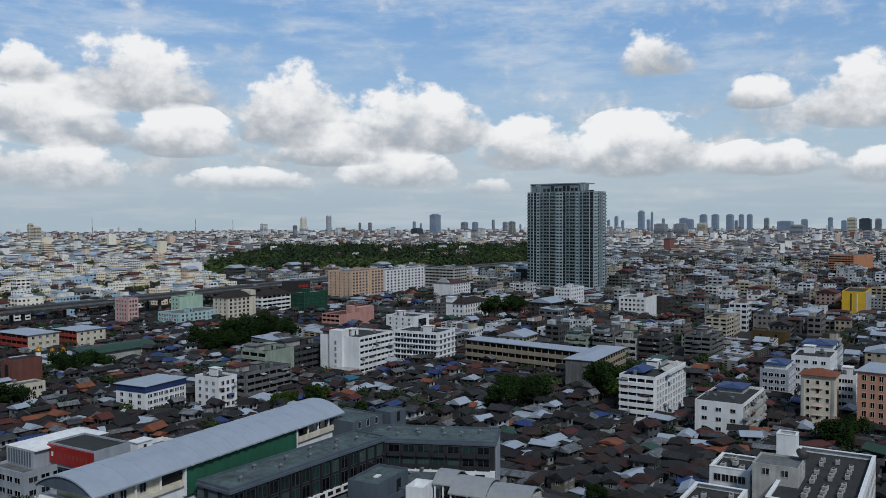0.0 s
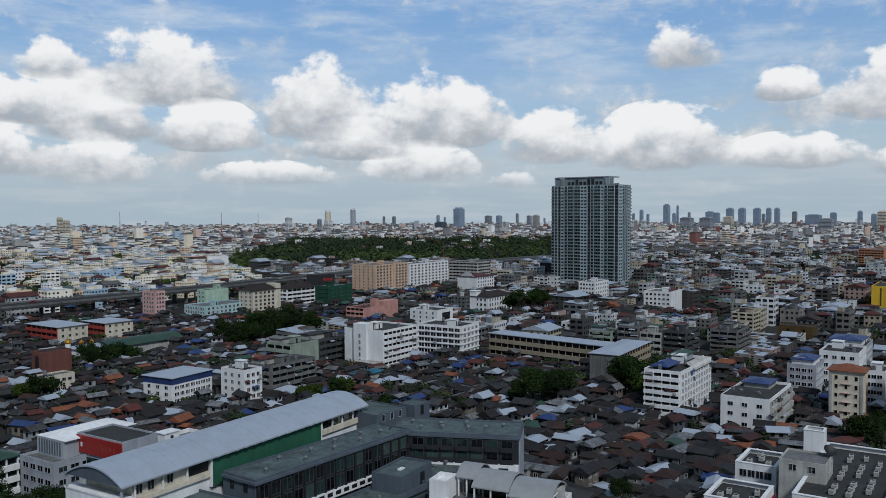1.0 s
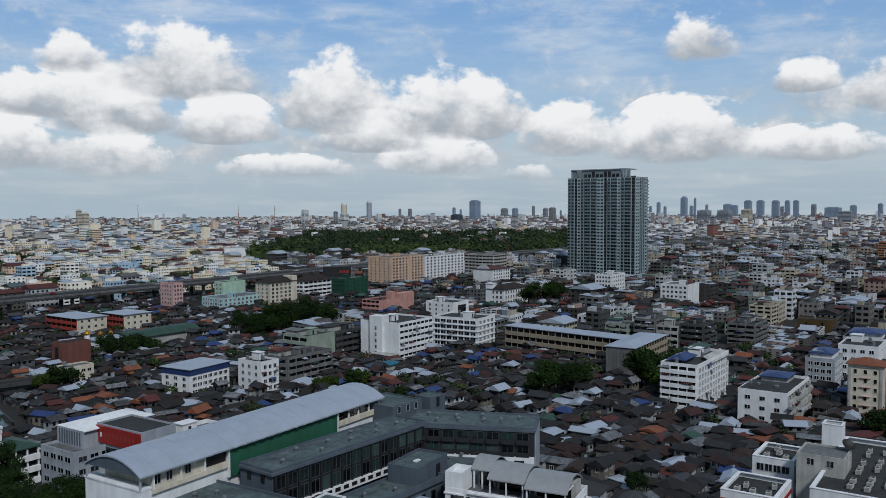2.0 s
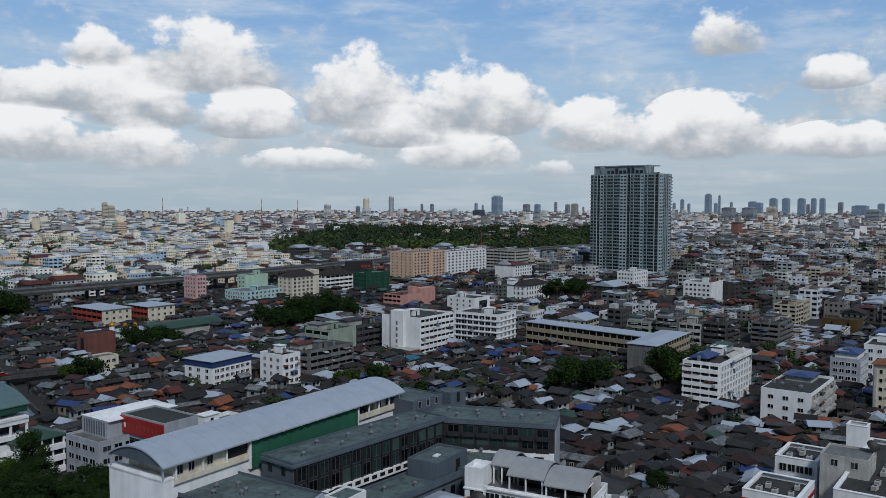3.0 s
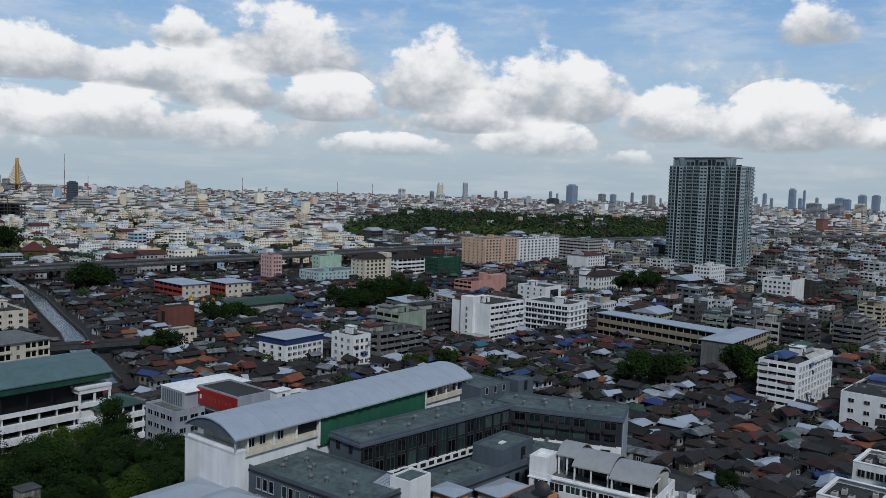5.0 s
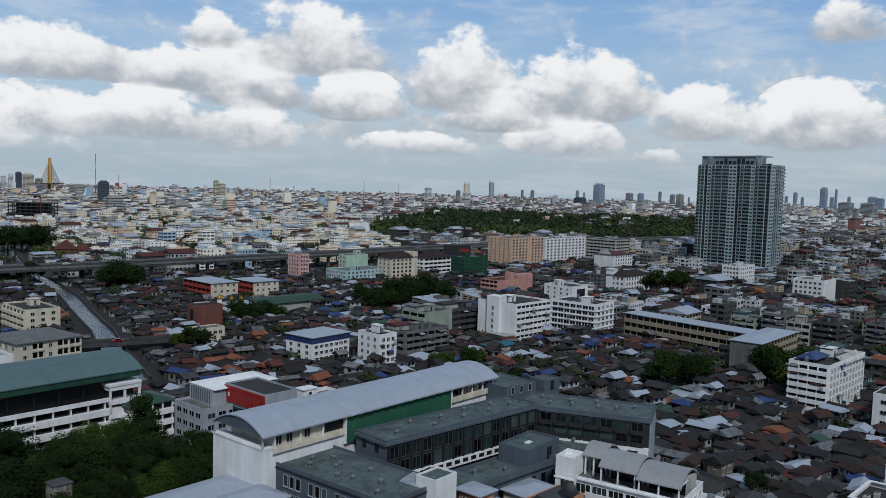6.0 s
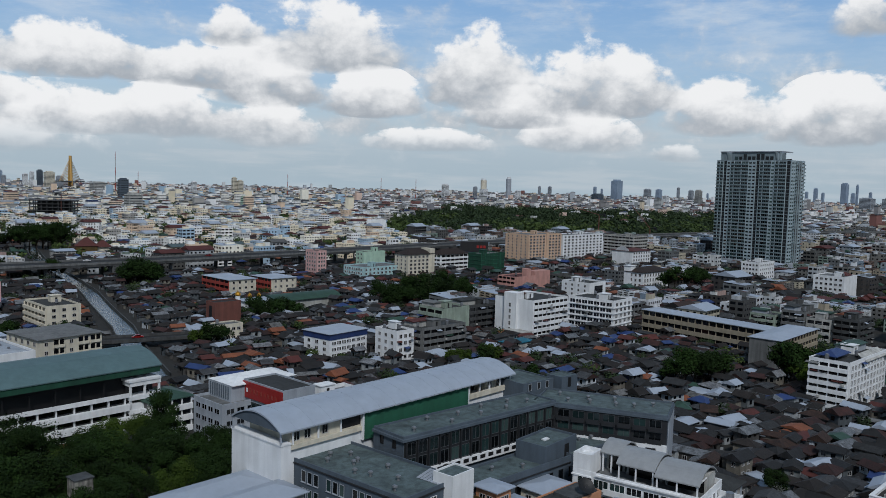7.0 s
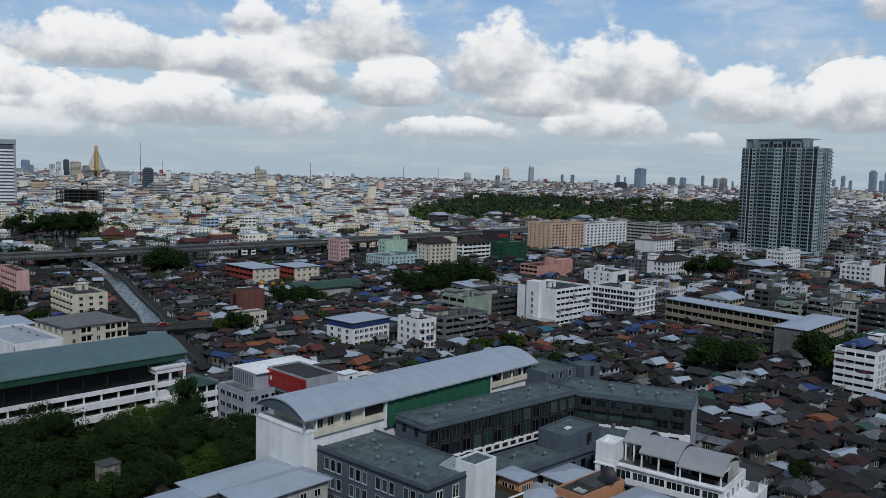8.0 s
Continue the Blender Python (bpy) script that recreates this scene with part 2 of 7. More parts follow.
CARW = mat("white_car_paint", (0.7, 0.7, 0.7), 0.3, stain=0.05)
CARR = mat("red_car_paint", (0.35, 0.03, 0.03), 0.3, stain=0.05)
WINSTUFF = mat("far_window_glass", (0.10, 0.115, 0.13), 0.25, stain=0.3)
ROOF_TONES = [
    (0.055, 0.045, 0.042), (0.060, 0.060, 0.064), (0.135, 0.058, 0.050), (0.045, 0.043, 0.045), (0.150, 0.155, 0.165), (0.105, 0.046, 0.040),
    (0.078, 0.062, 0.055), (0.088, 0.090, 0.094), (0.050, 0.045, 0.043), (0.300, 0.320, 0.345), (0.062, 0.066, 0.075), (0.118, 0.070, 0.054),
    (0.120, 0.125, 0.135), (0.070, 0.057, 0.053)]
HOUSEROOF = mat("rusted_corrugated_roofing", (0.1, 0.1, 0.1), 0.85, stain=0.85, scale=2.4, corr=0.35, tint=ROOF_TONES)
HOUSEROOFI = mat("mixed_corrugated_roofing", (0.1, 0.1, 0.1), 0.85, stain=0.85, scale=2.4, island=ROOF_TONES + [(0.35, 0.36, 0.38), (0.05, 0.047, 0.045), (0.055, 0.04, 0.036), (0.3, 0.3, 0.3), (0.07, 0.055, 0.05)])
WALL_TONES = [
    (0.27, 0.29, 0.30), (0.13, 0.125, 0.12), (0.44, 0.46, 0.47), (0.16, 0.155, 0.15), (0.10, 0.09, 0.08), (0.32, 0.30, 0.265), (0.17, 0.19, 0.205), (0.60, 0.63, 0.66)]
HOUSEWALL = mat("house_wall_paint", (0.3, 0.3, 0.3), stain=0.55, tint=WALL_TONES)
HOUSEWALLI = mat("mixed_house_wall_paint", (0.3, 0.3, 0.3), stain=0.55, island=WALL_TONES)
BLOCK_TONES = [
    (0.44, 0.47, 0.50), (0.20, 0.20, 0.195), (0.60, 0.62, 0.64), (0.29, 0.285, 0.275), (0.52, 0.47, 0.39), (0.15, 0.15, 0.15), (0.68, 0.70, 0.72), (0.33, 0.40, 0.47),
    (0.52, 0.41, 0.38), (0.24, 0.25, 0.255), (0.34, 0.41, 0.37), (0.62, 0.58, 0.49), (0.78, 0.80, 0.83), (0.125, 0.115, 0.11), (0.72, 0.73, 0.73), (0.26, 0.20, 0.175),
    (0.80, 0.82, 0.85), (0.36, 0.35, 0.34)]
BLOCKWALL = mat("block_wall_paint", (0.4, 0.4, 0.4), stain=0.4, tint=BLOCK_TONES)
BLOCKWALLI = mat("mixed_block_wall_paint", (0.4, 0.4, 0.4), stain=0.4, island=BLOCK_TONES)
# largely white walls, raised further so the colour imitates a sunlit distance
FARWALL = mat("brightened_far_city_paint", (0.5, 0.5, 0.5), stain=0.1, scale=0.4, island=[
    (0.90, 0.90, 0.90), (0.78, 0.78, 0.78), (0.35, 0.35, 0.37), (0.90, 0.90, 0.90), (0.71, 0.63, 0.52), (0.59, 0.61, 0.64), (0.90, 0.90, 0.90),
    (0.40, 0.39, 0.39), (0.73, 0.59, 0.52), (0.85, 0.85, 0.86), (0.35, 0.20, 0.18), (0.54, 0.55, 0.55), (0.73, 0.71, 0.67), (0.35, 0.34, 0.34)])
# white and cream walls, made paler to stand in for sunshine on this quarter
WESTWALL = mat("sunlit_western_town_paint", (0.7, 0.7, 0.66), stain=0.12, scale=0.4, island=[
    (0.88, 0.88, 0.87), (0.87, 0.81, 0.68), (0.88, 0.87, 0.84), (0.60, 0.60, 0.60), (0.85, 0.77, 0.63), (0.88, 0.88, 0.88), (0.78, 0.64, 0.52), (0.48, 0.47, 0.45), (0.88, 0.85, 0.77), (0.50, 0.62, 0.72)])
FARROOF = mat("far_city_roofing", (0.2, 0.2, 0.2), stain=0.35, scale=0.4, island=[
    (0.20, 0.20, 0.20), (0.40, 0.41, 0.42), (0.12, 0.115, 0.11), (0.24, 0.13, 0.11), (0.45, 0.46, 0.48), (0.10, 0.10, 0.10), (0.16, 0.15, 0.14),
    (0.26, 0.15, 0.13), (0.16, 0.21, 0.22), (0.35, 0.35, 0.34), (0.05, 0.08, 0.18), (0.14, 0.13, 0.12)])
# aerial haze is mixed into the wall and glass colours of the skyline towers
TOWERFAR = mat("haze_tinted_tower_paint", (0.40, 0.47, 0.56), stain=0.15, scale=0.3)
TOWERBAND = mat("haze_tinted_tower_glass", (0.30, 0.36, 0.44), 0.3, stain=0.15, scale=0.3)
VAULTROOF = mat("grey_beige_metal_roofing", (0.42, 0.43, 0.44), 0.5, 0.1, stain=0.12, corr=0.6)
OCHRE = mat("ochre_paint", (0.43, 0.385, 0.31), stain=0.2)

for leafy in (LEAF, LEAFL, LEAFR, LEAFFAR, LEAFFARL):
    leafy.node_tree.nodes["Principled BSDF"].inputs["Specular IOR Level"].default_value = 0.15

# ---------------------------------------------------------------- mesh helpers
rng = random.Random(11)


class Geo:
    """Collects faces for one mesh."""

    def __init__(self):
        self.v, self.f, self.mi = [], [], []

    def poly(self, pts, m=0):
        n = len(self.v)
        self.v.extend(pts)
        self.f.append(tuple(range(n, n + len(pts))))
        self.mi.append(m)
        return self

    def box(self, x0, x1, y0, y1, z0, z1, m=0, top=None, bottom=True):
        n = len(self.v)
        self.v.extend([(x0, y0, z0), (x1, y0, z0), (x1, y1, z0), (x0, y1, z0), (x0, y0, z1), (x1, y0, z1), (x1, y1, z1), (x0, y1, z1)])
        q = [(0, 1, 5, 4), (1, 2, 6, 5), (2, 3, 7, 6), (3, 0, 4, 7), (4, 5, 6, 7)] + ([(3, 2, 1, 0)] if bottom else [])
        for i, a in enumerate(q):
            self.f.append(tuple(n + k for k in a))
            self.mi.append(m if i != 4 or top is None else top)
        return self

    def tray(self, L, D, h, rim, t, z0=0.0, deck=1):
        """A body in one piece: outer walls, parapet top, and the deck sunk inside."""
        n = len(self.v)
        for a, b, z in ((L / 2, D / 2, z0), (L / 2, D / 2, h), (L / 2 - t, D / 2 - t, h), (L / 2 - t, D / 2 - t, h - rim)):
            self.v.extend([(-a, -b, z), (a, -b, z), (a, b, z), (-a, b, z)])
        for r in range(3):
            for i in range(4):
                j = (i + 1) % 4
                self.f.append((n + 4 * r + i, n + 4 * r + j, n + 4 * r + 4 + j, n + 4 * r + 4 + i))
                self.mi.append(0)
        self.f.append((n + 12, n + 13, n + 14, n + 15))
        self.mi.append(deck)
        return self

    def rbox(self, cx, cy, yaw, lx, ly, z0, z1, m=0, top=None):
        c, s = math.cos(yaw), math.sin(yaw)
        n = len(self.v)
        for z in (z0, z1):
            for a, b in ((-1, -1), (1, -1), (1, 1), (-1, 1)):
                px, py = a * lx / 2, b * ly / 2
                self.v.append((cx + c * px - s * py, cy + s * px + c * py, z))
        for i, a in enumerate([(0, 1, 5, 4), (1, 2, 6, 5), (2, 3, 7, 6), (3, 0, 4, 7), (4, 5, 6, 7)]):
            self.f.append(tuple(n + k for k in a))
            self.mi.append(m if i != 4 or top is None else top)
        return self

    def cyl(self, x, y, z0, z1, r0, r1=None, n=10, m=0, cap=True):
        r1 = r0 if r1 is None else r1
        k = len(self.v)
        for z, r in ((z0, r0), (z1, r1)):
            for i in range(n):
                a = 2 * math.pi * i / n
                self.v.append((x + r * math.cos(a), y + r * math.sin(a), z))
        for i in range(n):
            j = (i + 1) % n
            self.f.append((k + i, k + j, k + n + j, k + n + i))
            self.mi.append(m)
        if cap:
            self.f.append(tuple(k + n + i for i in range(n)))
            self.mi.append(m)
        return self

    def beam(self, a, b, r, m=0, n=6):
        a, b = Vector(a), Vector(b)
        d = (b - a).normalized()
        u = d.orthogonal().normalized()
        w = d.cross(u)
        k = len(self.v)
        for p in (a, b):
            for i in range(n):
                t = 2 * math.pi * i / n
                self.v.append(tuple(p + u * (r * math.cos(t)) + w * (r * math.sin(t))))
        for i in range(n):
            j = (i + 1) % n
            self.f.append((k + i, k + j, k + n + j, k + n + i))
            self.mi.append(m)
        return self

    def vault(self, x0, x1, y0, y1, z, rise, n=12, thick=0.25, m=0, end=None, axis="x"):
        """Barrel roof whose axis runs along x (or y), with thickness and closed ends."""
        prof = []
        for i in range(n + 1):
            t = -1 + 2 * i / n
            prof.append((t, rise * (1 - t * t)))
        def P(s, t, h):
            if axis == "x":
                return (s, (y0 + y1) / 2 + t * (y1 - y0) / 2, z + h)
            return ((x0 + x1) / 2 + t * (x1 - x0) / 2, s, z + h)
        s0, s1 = (x0, x1) if axis == "x" else (y0, y1)
        for (ta, ha), (tb, hb) in zip(prof, prof[1:]):
            self.poly([P(s0, ta, ha), P(s1, ta, ha), P(s1, tb, hb), P(s0, tb, hb)], m)
            self.poly([P(s0, ta, ha - thick), P(s0, tb, hb - thick), P(s1, tb, hb - thick), P(s1, ta, ha - thick)], m)
            for s in (s0, s1):
                self.poly([P(s, ta, ha), P(s, tb, hb), P(s, tb, hb - thick), P(s, ta, ha - thick)], m)
                if end is not None:
                    e = s + (0.3 if s == s0 else -0.3)
                    self.poly([P(e, ta, -0.1), P(e, tb, -0.1), P(e, tb, hb - thick), P(e, ta, ha - thick)], end)
        for t in (-1, 1):
            self.poly([P(s0, t, 0), P(s1, t, 0), P(s1, t, -thick), P(s0, t, -thick)], m)
        return self

    def add(self, other, m4, remap=None):
        """Takes over another mesh's faces at a pose; remap: its material slots in this mesh."""
        n = len(self.v)
        a = np.array(other.v) @ np.array(m4.to_3x3()).T + np.array(m4.translation)
        self.v.extend(map(tuple, a.tolist()))
        self.f.extend(tuple(n + i for i in f) for f in other.f)
        self.mi.extend(other.mi if remap is None else [remap[i] for i in other.mi])
        return self

    def mesh(self, name, mats):
        me = bpy.data.meshes.new(name)
        me.from_pydata(self.v, [], self.f)
        for ma in mats if isinstance(mats, (list, tuple)) else [mats]:
            me.materials.append(ma)
        if any(self.mi):
            me.polygons.foreach_set("material_index", self.mi)
        me.update()
        return me


def part(name, geo, material, parent, label="", at=None):
    ob = new(name, geo if isinstance(geo, bpy.types.Mesh) else geo.mesh(name, material))
    ob.parent = parent
    if at is not None:
        ob.matrix_basis = at
    if label:
        ob["label"] = label
    return ob


def thing(name, label, category, x, y, yaw=0.0, z=0.0, group="", kind="", geo=None, mats=None):
    ob = new(name, geo.mesh(name, mats) if geo else None)
    ob.matrix_basis = pose(x, y, z, 0, 0, yaw)
    return tagged(ob, label, category, group, kind)


FOOT = []  # footprints that the small houses keep clear of: centre, yaw, half sizes


def keep(cx, cy, yaw, hx, hy, gap=3.0):
    FOOT.append((cx, cy, math.cos(radians(yaw)), math.sin(radians(yaw)), hx + gap, hy + gap))


def taken(x, y, r=4.0):
    for cx, cy, c, s, hx, hy in FOOT:
        dx, dy = x - cx, y - cy
        if abs(c * dx + s * dy) < hx + r and abs(-s * dx + c * dy) < hy + r:
            return True
    return False


WIN = {}


def window_mesh(w, h, pane, frame_m=FRAMEM, bars=1):
    """A window: raised frame, mullions, glass set back."""
    k = (round(w, 2), round(h, 2), pane.name, frame_m.name, bars)
    if k not in WIN:
        g = Geo()
        e = 0.08
        xs = [-w / 2 - e, -w / 2]
        for i in range(bars):
            xm = -w / 2 + w * (i + 1) / (bars + 1)
            xs += [xm - 0.04, xm + 0.04]
        xs += [w / 2, w / 2 + e]
        zs = [-h / 2 - e, -h / 2, h / 2, h / 2 + e]
        g.v = [(x, -0.1, z) for z in zs for x in xs]
        nx = len(xs)
        for r in range(3):
            for c in range(nx - 1):
                q = [r * nx + c, r * nx + c + 1, (r + 1) * nx + c + 1, (r + 1) * nx + c]
                if r == 1 and c % 2 == 1:
                    n = len(g.v)
                    g.v.extend((g.v[i][0], -0.01, g.v[i][2]) for i in q)
                    for a in range(4):
                        b = (a + 1) % 4
                        g.f.append((q[a], q[b], n + b, n + a))
                        g.mi.append(1)
                    g.f.append((n, n + 1, n + 2, n + 3))
                    g.mi.append(0)
                else:
                    g.f.append(tuple(q))
                    g.mi.append(1)
        rim = list(range(nx)) + [2 * nx - 1, 3 * nx - 1] + list(range(4 * nx - 1, 3 * nx - 1, -1)) + [2 * nx, nx]
        n = len(g.v)
        g.v.extend((g.v[i][0], 0.1, g.v[i][2]) for i in rim)
        for a in range(len(rim)):
            b = (a + 1) % len(rim)
            g.f.append((rim[b], rim[a], n + a, n + b))
            g.mi.append(1)
        WIN[k] = g.mesh("window", [pane, frame_m])
    return WIN[k]


SIDES = {"-y": 0.0, "-x": -90.0, "+x": 90.0, "+y": 180.0}


def on_side(side, L, D, s, z, out=0.0):
    """A pose on a facade: s runs from its middle, out is proud of the wall."""
    a = SIDES[side]
    half = (D if side in ("-y", "+y") else L) / 2 + out
    return pose(0, 0, 0, 0, 0, a) @ pose(s, -half, z)


def facade(root, side, L, D, z0, z1, floors, bays, w=1.3, h=1.4, pane=GLASS, frame_m=FRAMEM, bars=1, margin=0.8, skip=None, sill=False):
    """Single windows, one object each, in rows and bays."""
    width = (L if side in ("-y", "+y") else D) - 2 * margin
    fh = (z1 - z0) / floors
    bw = width / bays
    me = window_mesh(min(w, bw * 0.86), min(h, fh * 0.72), pane, frame_m, bars)
    for i in range(floors):
        for j in range(bays):
            if skip and skip(i, j):
                continue
            win = part("window", me, None, root, at=on_side(side, L, D, -width / 2 + bw * (j + 0.5), z0 + fh * (i + 0.52)))
            if sill:
                sw, sh = min(w, bw * 0.86) / 2 + 0.12, min(h, fh * 0.72) / 2 + 0.08
                part("sill", Geo().box(-sw, sw, -0.22, 0.05, -sh - 0.1, -sh), frame_m, win)


def ribbons(root, side, L, D, z0, z1, floors, wall, pane=GLASS, ratio=0.45, bays=6, proud=0.35, margin=0.4):
    """Open gallery or ribbon floors: a dark band, a parapet slab in front of it and piers, floor by floor."""
    width = (L if side in ("-y", "+y") else D) - 2 * margin
    fh = (z1 - z0) / floors
    for i in range(floors):
        g = Geo().box(-width / 2, width / 2, -0.03, 0.15, fh * (1 - ratio) - 0.15, fh - 0.12)
        part("window_band", g, pane, root, at=on_side(side, L, D, 0, z0 + fh * i))
        g = Geo().box(-width / 2 - 0.2, width / 2 + 0.2, -proud, 0.1, -0.12, fh * (1 - ratio) - 0.15)
        for j in range(bays + 1):
            xx = -width / 2 + width * j / bays
            g.box(xx - 0.14, xx + 0.14, -proud * 0.55, 0.1, fh * (1 - ratio) - 0.15, fh - 0.12)
        part("parapet", g, wall, root, at=on_side(side, L, D, 0, z0 + fh * i))


def shell(root, L, D, h, wall, deck=DECKDARK, rim=0.9, t=0.25, z0=0.0):
    """Body with a flat deck sunk behind a parapet."""
    g = Geo().tray(L, D, h, rim, t, z0)
    return part("wall", g, [wall, deck], root)


def hip(L, D, z, rise, over=0.7, gable=False):
    g = Geo()
    a, b = L / 2 + over, D / 2 + over
    if L >= D:
        r = a if gable else max(a - b, 0.3)
        p, q = (-r, 0, z + rise), (r, 0, z + rise)
        c = [(-a, -b, z), (a, -b, z), (a, b, z), (-a, b, z)]
        g.poly([c[0], c[1], q, p]).poly([c[2], c[3], p, q]).poly([c[1], c[2], q]).poly([c[3], c[0], p])
    else:
        r = b if gable else max(b - a, 0.3)
        p, q = (0, -r, z + rise), (0, r, z + rise)
        c = [(-a, -b, z), (a, -b, z), (a, b, z), (-a, b, z)]
        g.poly([c[0], c[1], p]).poly([c[1], c[2], q, p]).poly([c[2], c[3], q]).poly([c[3], c[0], p, q])
    g.poly([c[3], c[2], c[1], c[0]])
    lo = [(x, y, z - 0.18) for x, y, _ in c]
    for i in range(4):
        j = (i + 1) % 4
        g.poly([lo[i], lo[j], c[j], c[i]])
    g.poly(lo[::-1])
    return g


def rooftop(root, L, D, z, n_tank=2, stair=True, wall=OFFWHITE, seed=1):
    r = random.Random(seed)
    if stair:
        w, d = min(4.5, L * 0.3), min(4.0, D * 0.35)
        x, y = r.uniform(-L / 4, L / 4), r.uniform(-D / 5, D / 5)
        g = Geo().box(x - w / 2, x + w / 2, y - d / 2, y + d / 2, z, z + 2.7).box(x - w / 2 - 0.25, x + w / 2 + 0.25, y - d / 2 - 0.25, y + d / 2 + 0.25, z + 2.7, z + 2.9)
        g.box(x - 0.45, x + 0.45, y - d / 2 - 0.03, y - d / 2 + 0.05, z, z + 2.0, 1)
        part("stair_house", g, [wall, DARKM], root)
    for i in range(n_tank):
        x, y = r.uniform(-L * 0.42, L * 0.42), r.uniform(-D * 0.42, D * 0.42)
        g = Geo().cyl(x, y, z + 0.5, z + 2.0, 0.65, n=12).cyl(x, y, z + 2.0, z + 2.25, 0.65, 0.15, n=12)
        for a in (-0.4, 0.4):
            g.box(x + a - 0.06, x + a + 0.06, y - 0.45, y + 0.45, z, z + 0.5, 1)
        part("water_tank", g, [STEEL, DARKM], root)


def block(name, label, x, y, yaw, L, D, h, wall, deck=DECKDARK, rim=0.9, tanks=2, stair=True, seed=1, roof=None, rise=2.5, z0=0.0):
    """A building given by its corner towards the city's south (x, y), the yaw of its L side and both sides; local origin at its middle."""
    u = Vector((math.cos(radians(yaw)), math.sin(radians(yaw))))
    c = Vector((x, y)) + u * (L / 2) + Vector((-u.y, u.x)) * (D / 2)
    root = thing(name, label, "building", c.x, c.y, yaw)
    keep(c.x, c.y, yaw, L / 2, D / 2)
    if roof:
        part("wall", Geo().box(-L / 2, L / 2, -D / 2, D / 2, 0, h), wall, root)
        part("roof", hip(L, D, h, rise), roof, root)
    else:
        shell(root, L, D, h, wall, deck, rim)
        if stair or tanks:
            rooftop(root, L, D, h - rim, tanks, stair, wall, seed)
    return root


# ---------------------------------------------------------------- ground, canal, roads
ground_mat = mat("dusty_town_ground", (0.075, 0.072, 0.066), 0.95, stain=0.5, scale=0.35)
g = Geo()
N = 40
for i in range(N):
    for j in range(N):
        x0, x1 = -4950 + 9900 * i / N, -4950 + 9900 * (i + 1) / N
        y0, y1 = -4950 + 9900 * j / N, -4950 + 9900 * (j + 1) / N
        g.poly([(x0, y0, 0), (x1, y0, 0), (x1, y1, 0), (x0, y1, 0)])
tagged(new("ground", g.mesh("ground", ground_mat)), "dusty grey earth and paving between the houses", "ground", kind="structure")


def ribbon(pts, w, z, th=0.0):
    """A strip along a line of points, with thickness downward."""
    g = Geo()
    P = [Vector(p) for p in pts]
    rows = []
    for i, p in enumerate(P):
        d = (P[min(i + 1, len(P) - 1)] - P[max(i - 1, 0)]).normalized()
        n = Vector((-d.y, d.x)) * (w / 2)
        rows.append((p - n, p + n))
    for (a, b), (c, d) in zip(rows, rows[1:]):
        g.poly([(*a, z), (*c, z), (*d, z), (*b, z)])
        if th:
            g.poly([(*a, z - th), (*b, z - th), (*d, z - th), (*c, z - th)])
            g.poly([(*a, z - th), (*c, z - th), (*c, z), (*a, z)])
            g.poly([(*b, z), (*d, z), (*d, z - th), (*b, z - th)])
    return g, rows


def densify(pts, step):
    out = []
    for a, b in zip(pts, pts[1:]):
        a, b = Vector(a), Vector(b)
        n = max(1, int((b - a).length / step))
        out += [a + (b - a) * (i / n) for i in range(n)]
    return out + [Vector(pts[-1])]


water = bpy.data.materials.new("canal_water")
water.use_nodes = True
wb = water.node_tree.nodes["Principled BSDF"]
wb.inputs["Base Color"].default_value, wb.inputs["Roughness"].default_value = (0.03, 0.035, 0.03, 1), 0.12
wn, wp, wc = (water.node_tree.nodes.new(k) for k in ("ShaderNodeTexNoise", "ShaderNodeBump", "ShaderNodeTexCoord"))
wn.inputs["Scale"].default_value, wn.inputs["Detail"].default_value, wp.inputs["Strength"].default_value, wp.inputs["Distance"].default_value = 0.9, 8, 0.55, 0.3
water.node_tree.links.new(wc.outputs["Object"], wn.inputs["Vector"])
water.node_tree.links.new(wn.outputs[0], wp.inputs["Height"])
water.node_tree.links.new(wp.outputs[0], wb.inputs["Normal"])

CANAL = densify([(-118, 262), (-145, 302), (-169, 342), (-189, 370), (-210, 400), (-235, 437), (-270, 482), (-345, 573), (-425, 688)], 9)
g, edge = ribbon(CANAL, 9.0, 0.12)
tagged(new("canal_water", g.mesh("canal_water", water)), "grey rippled canal water between houses", "water", kind="structure")
for k, s in ((0, 1), (1, -1)):
    line = [(r[k].x, r[k].y) for r in edge]
    g, _ = ribbon(line, 0.5, 1.3, 1.3)
    tagged(new("canal_wall", g.mesh("canal_wall", DCONC)), "dark concrete canal embankment wall", "wall", kind="structure")
for p in CANAL:
    keep(p.x, p.y, -53, 10, 8.5, 0)

# road bridge over the canal
BRIDGE = [(-186, 282), (-156, 301), (-136, 314), (-116, 328)]
g, _ = ribbon(densify(BRIDGE, 10), 9, 3.2, 0.7)
road_bridge = thing("road_bridge", "low asphalt road bridge over the canal with railings", "bridge", 0, 0, kind="structure")
part("deck", g, ASPHALT, road_bridge)
for off in (-4.6, 4.6):
    side = [(x - 0.55 * off, y + 0.83 * off) for x, y in BRIDGE]
    g, _ = ribbon(densify(side, 10), 0.3, 4.2, 1.4)
    part("railing", g, DCONC, road_bridge)
for p in densify(BRIDGE, 7):
    keep(p.x, p.y, 34, 7, 5, 1)

# elevated expressway
EXP = densify([(-420, 330), (-330, 440), (-250, 524), (-196, 587), (-130, 668), (-45, 780), (60, 900), (220, 1060), (450, 1230), (900, 1450)], 30)
expressway = thing("expressway", "long elevated concrete expressway on pillars", "road", 0, 0, kind="structure")
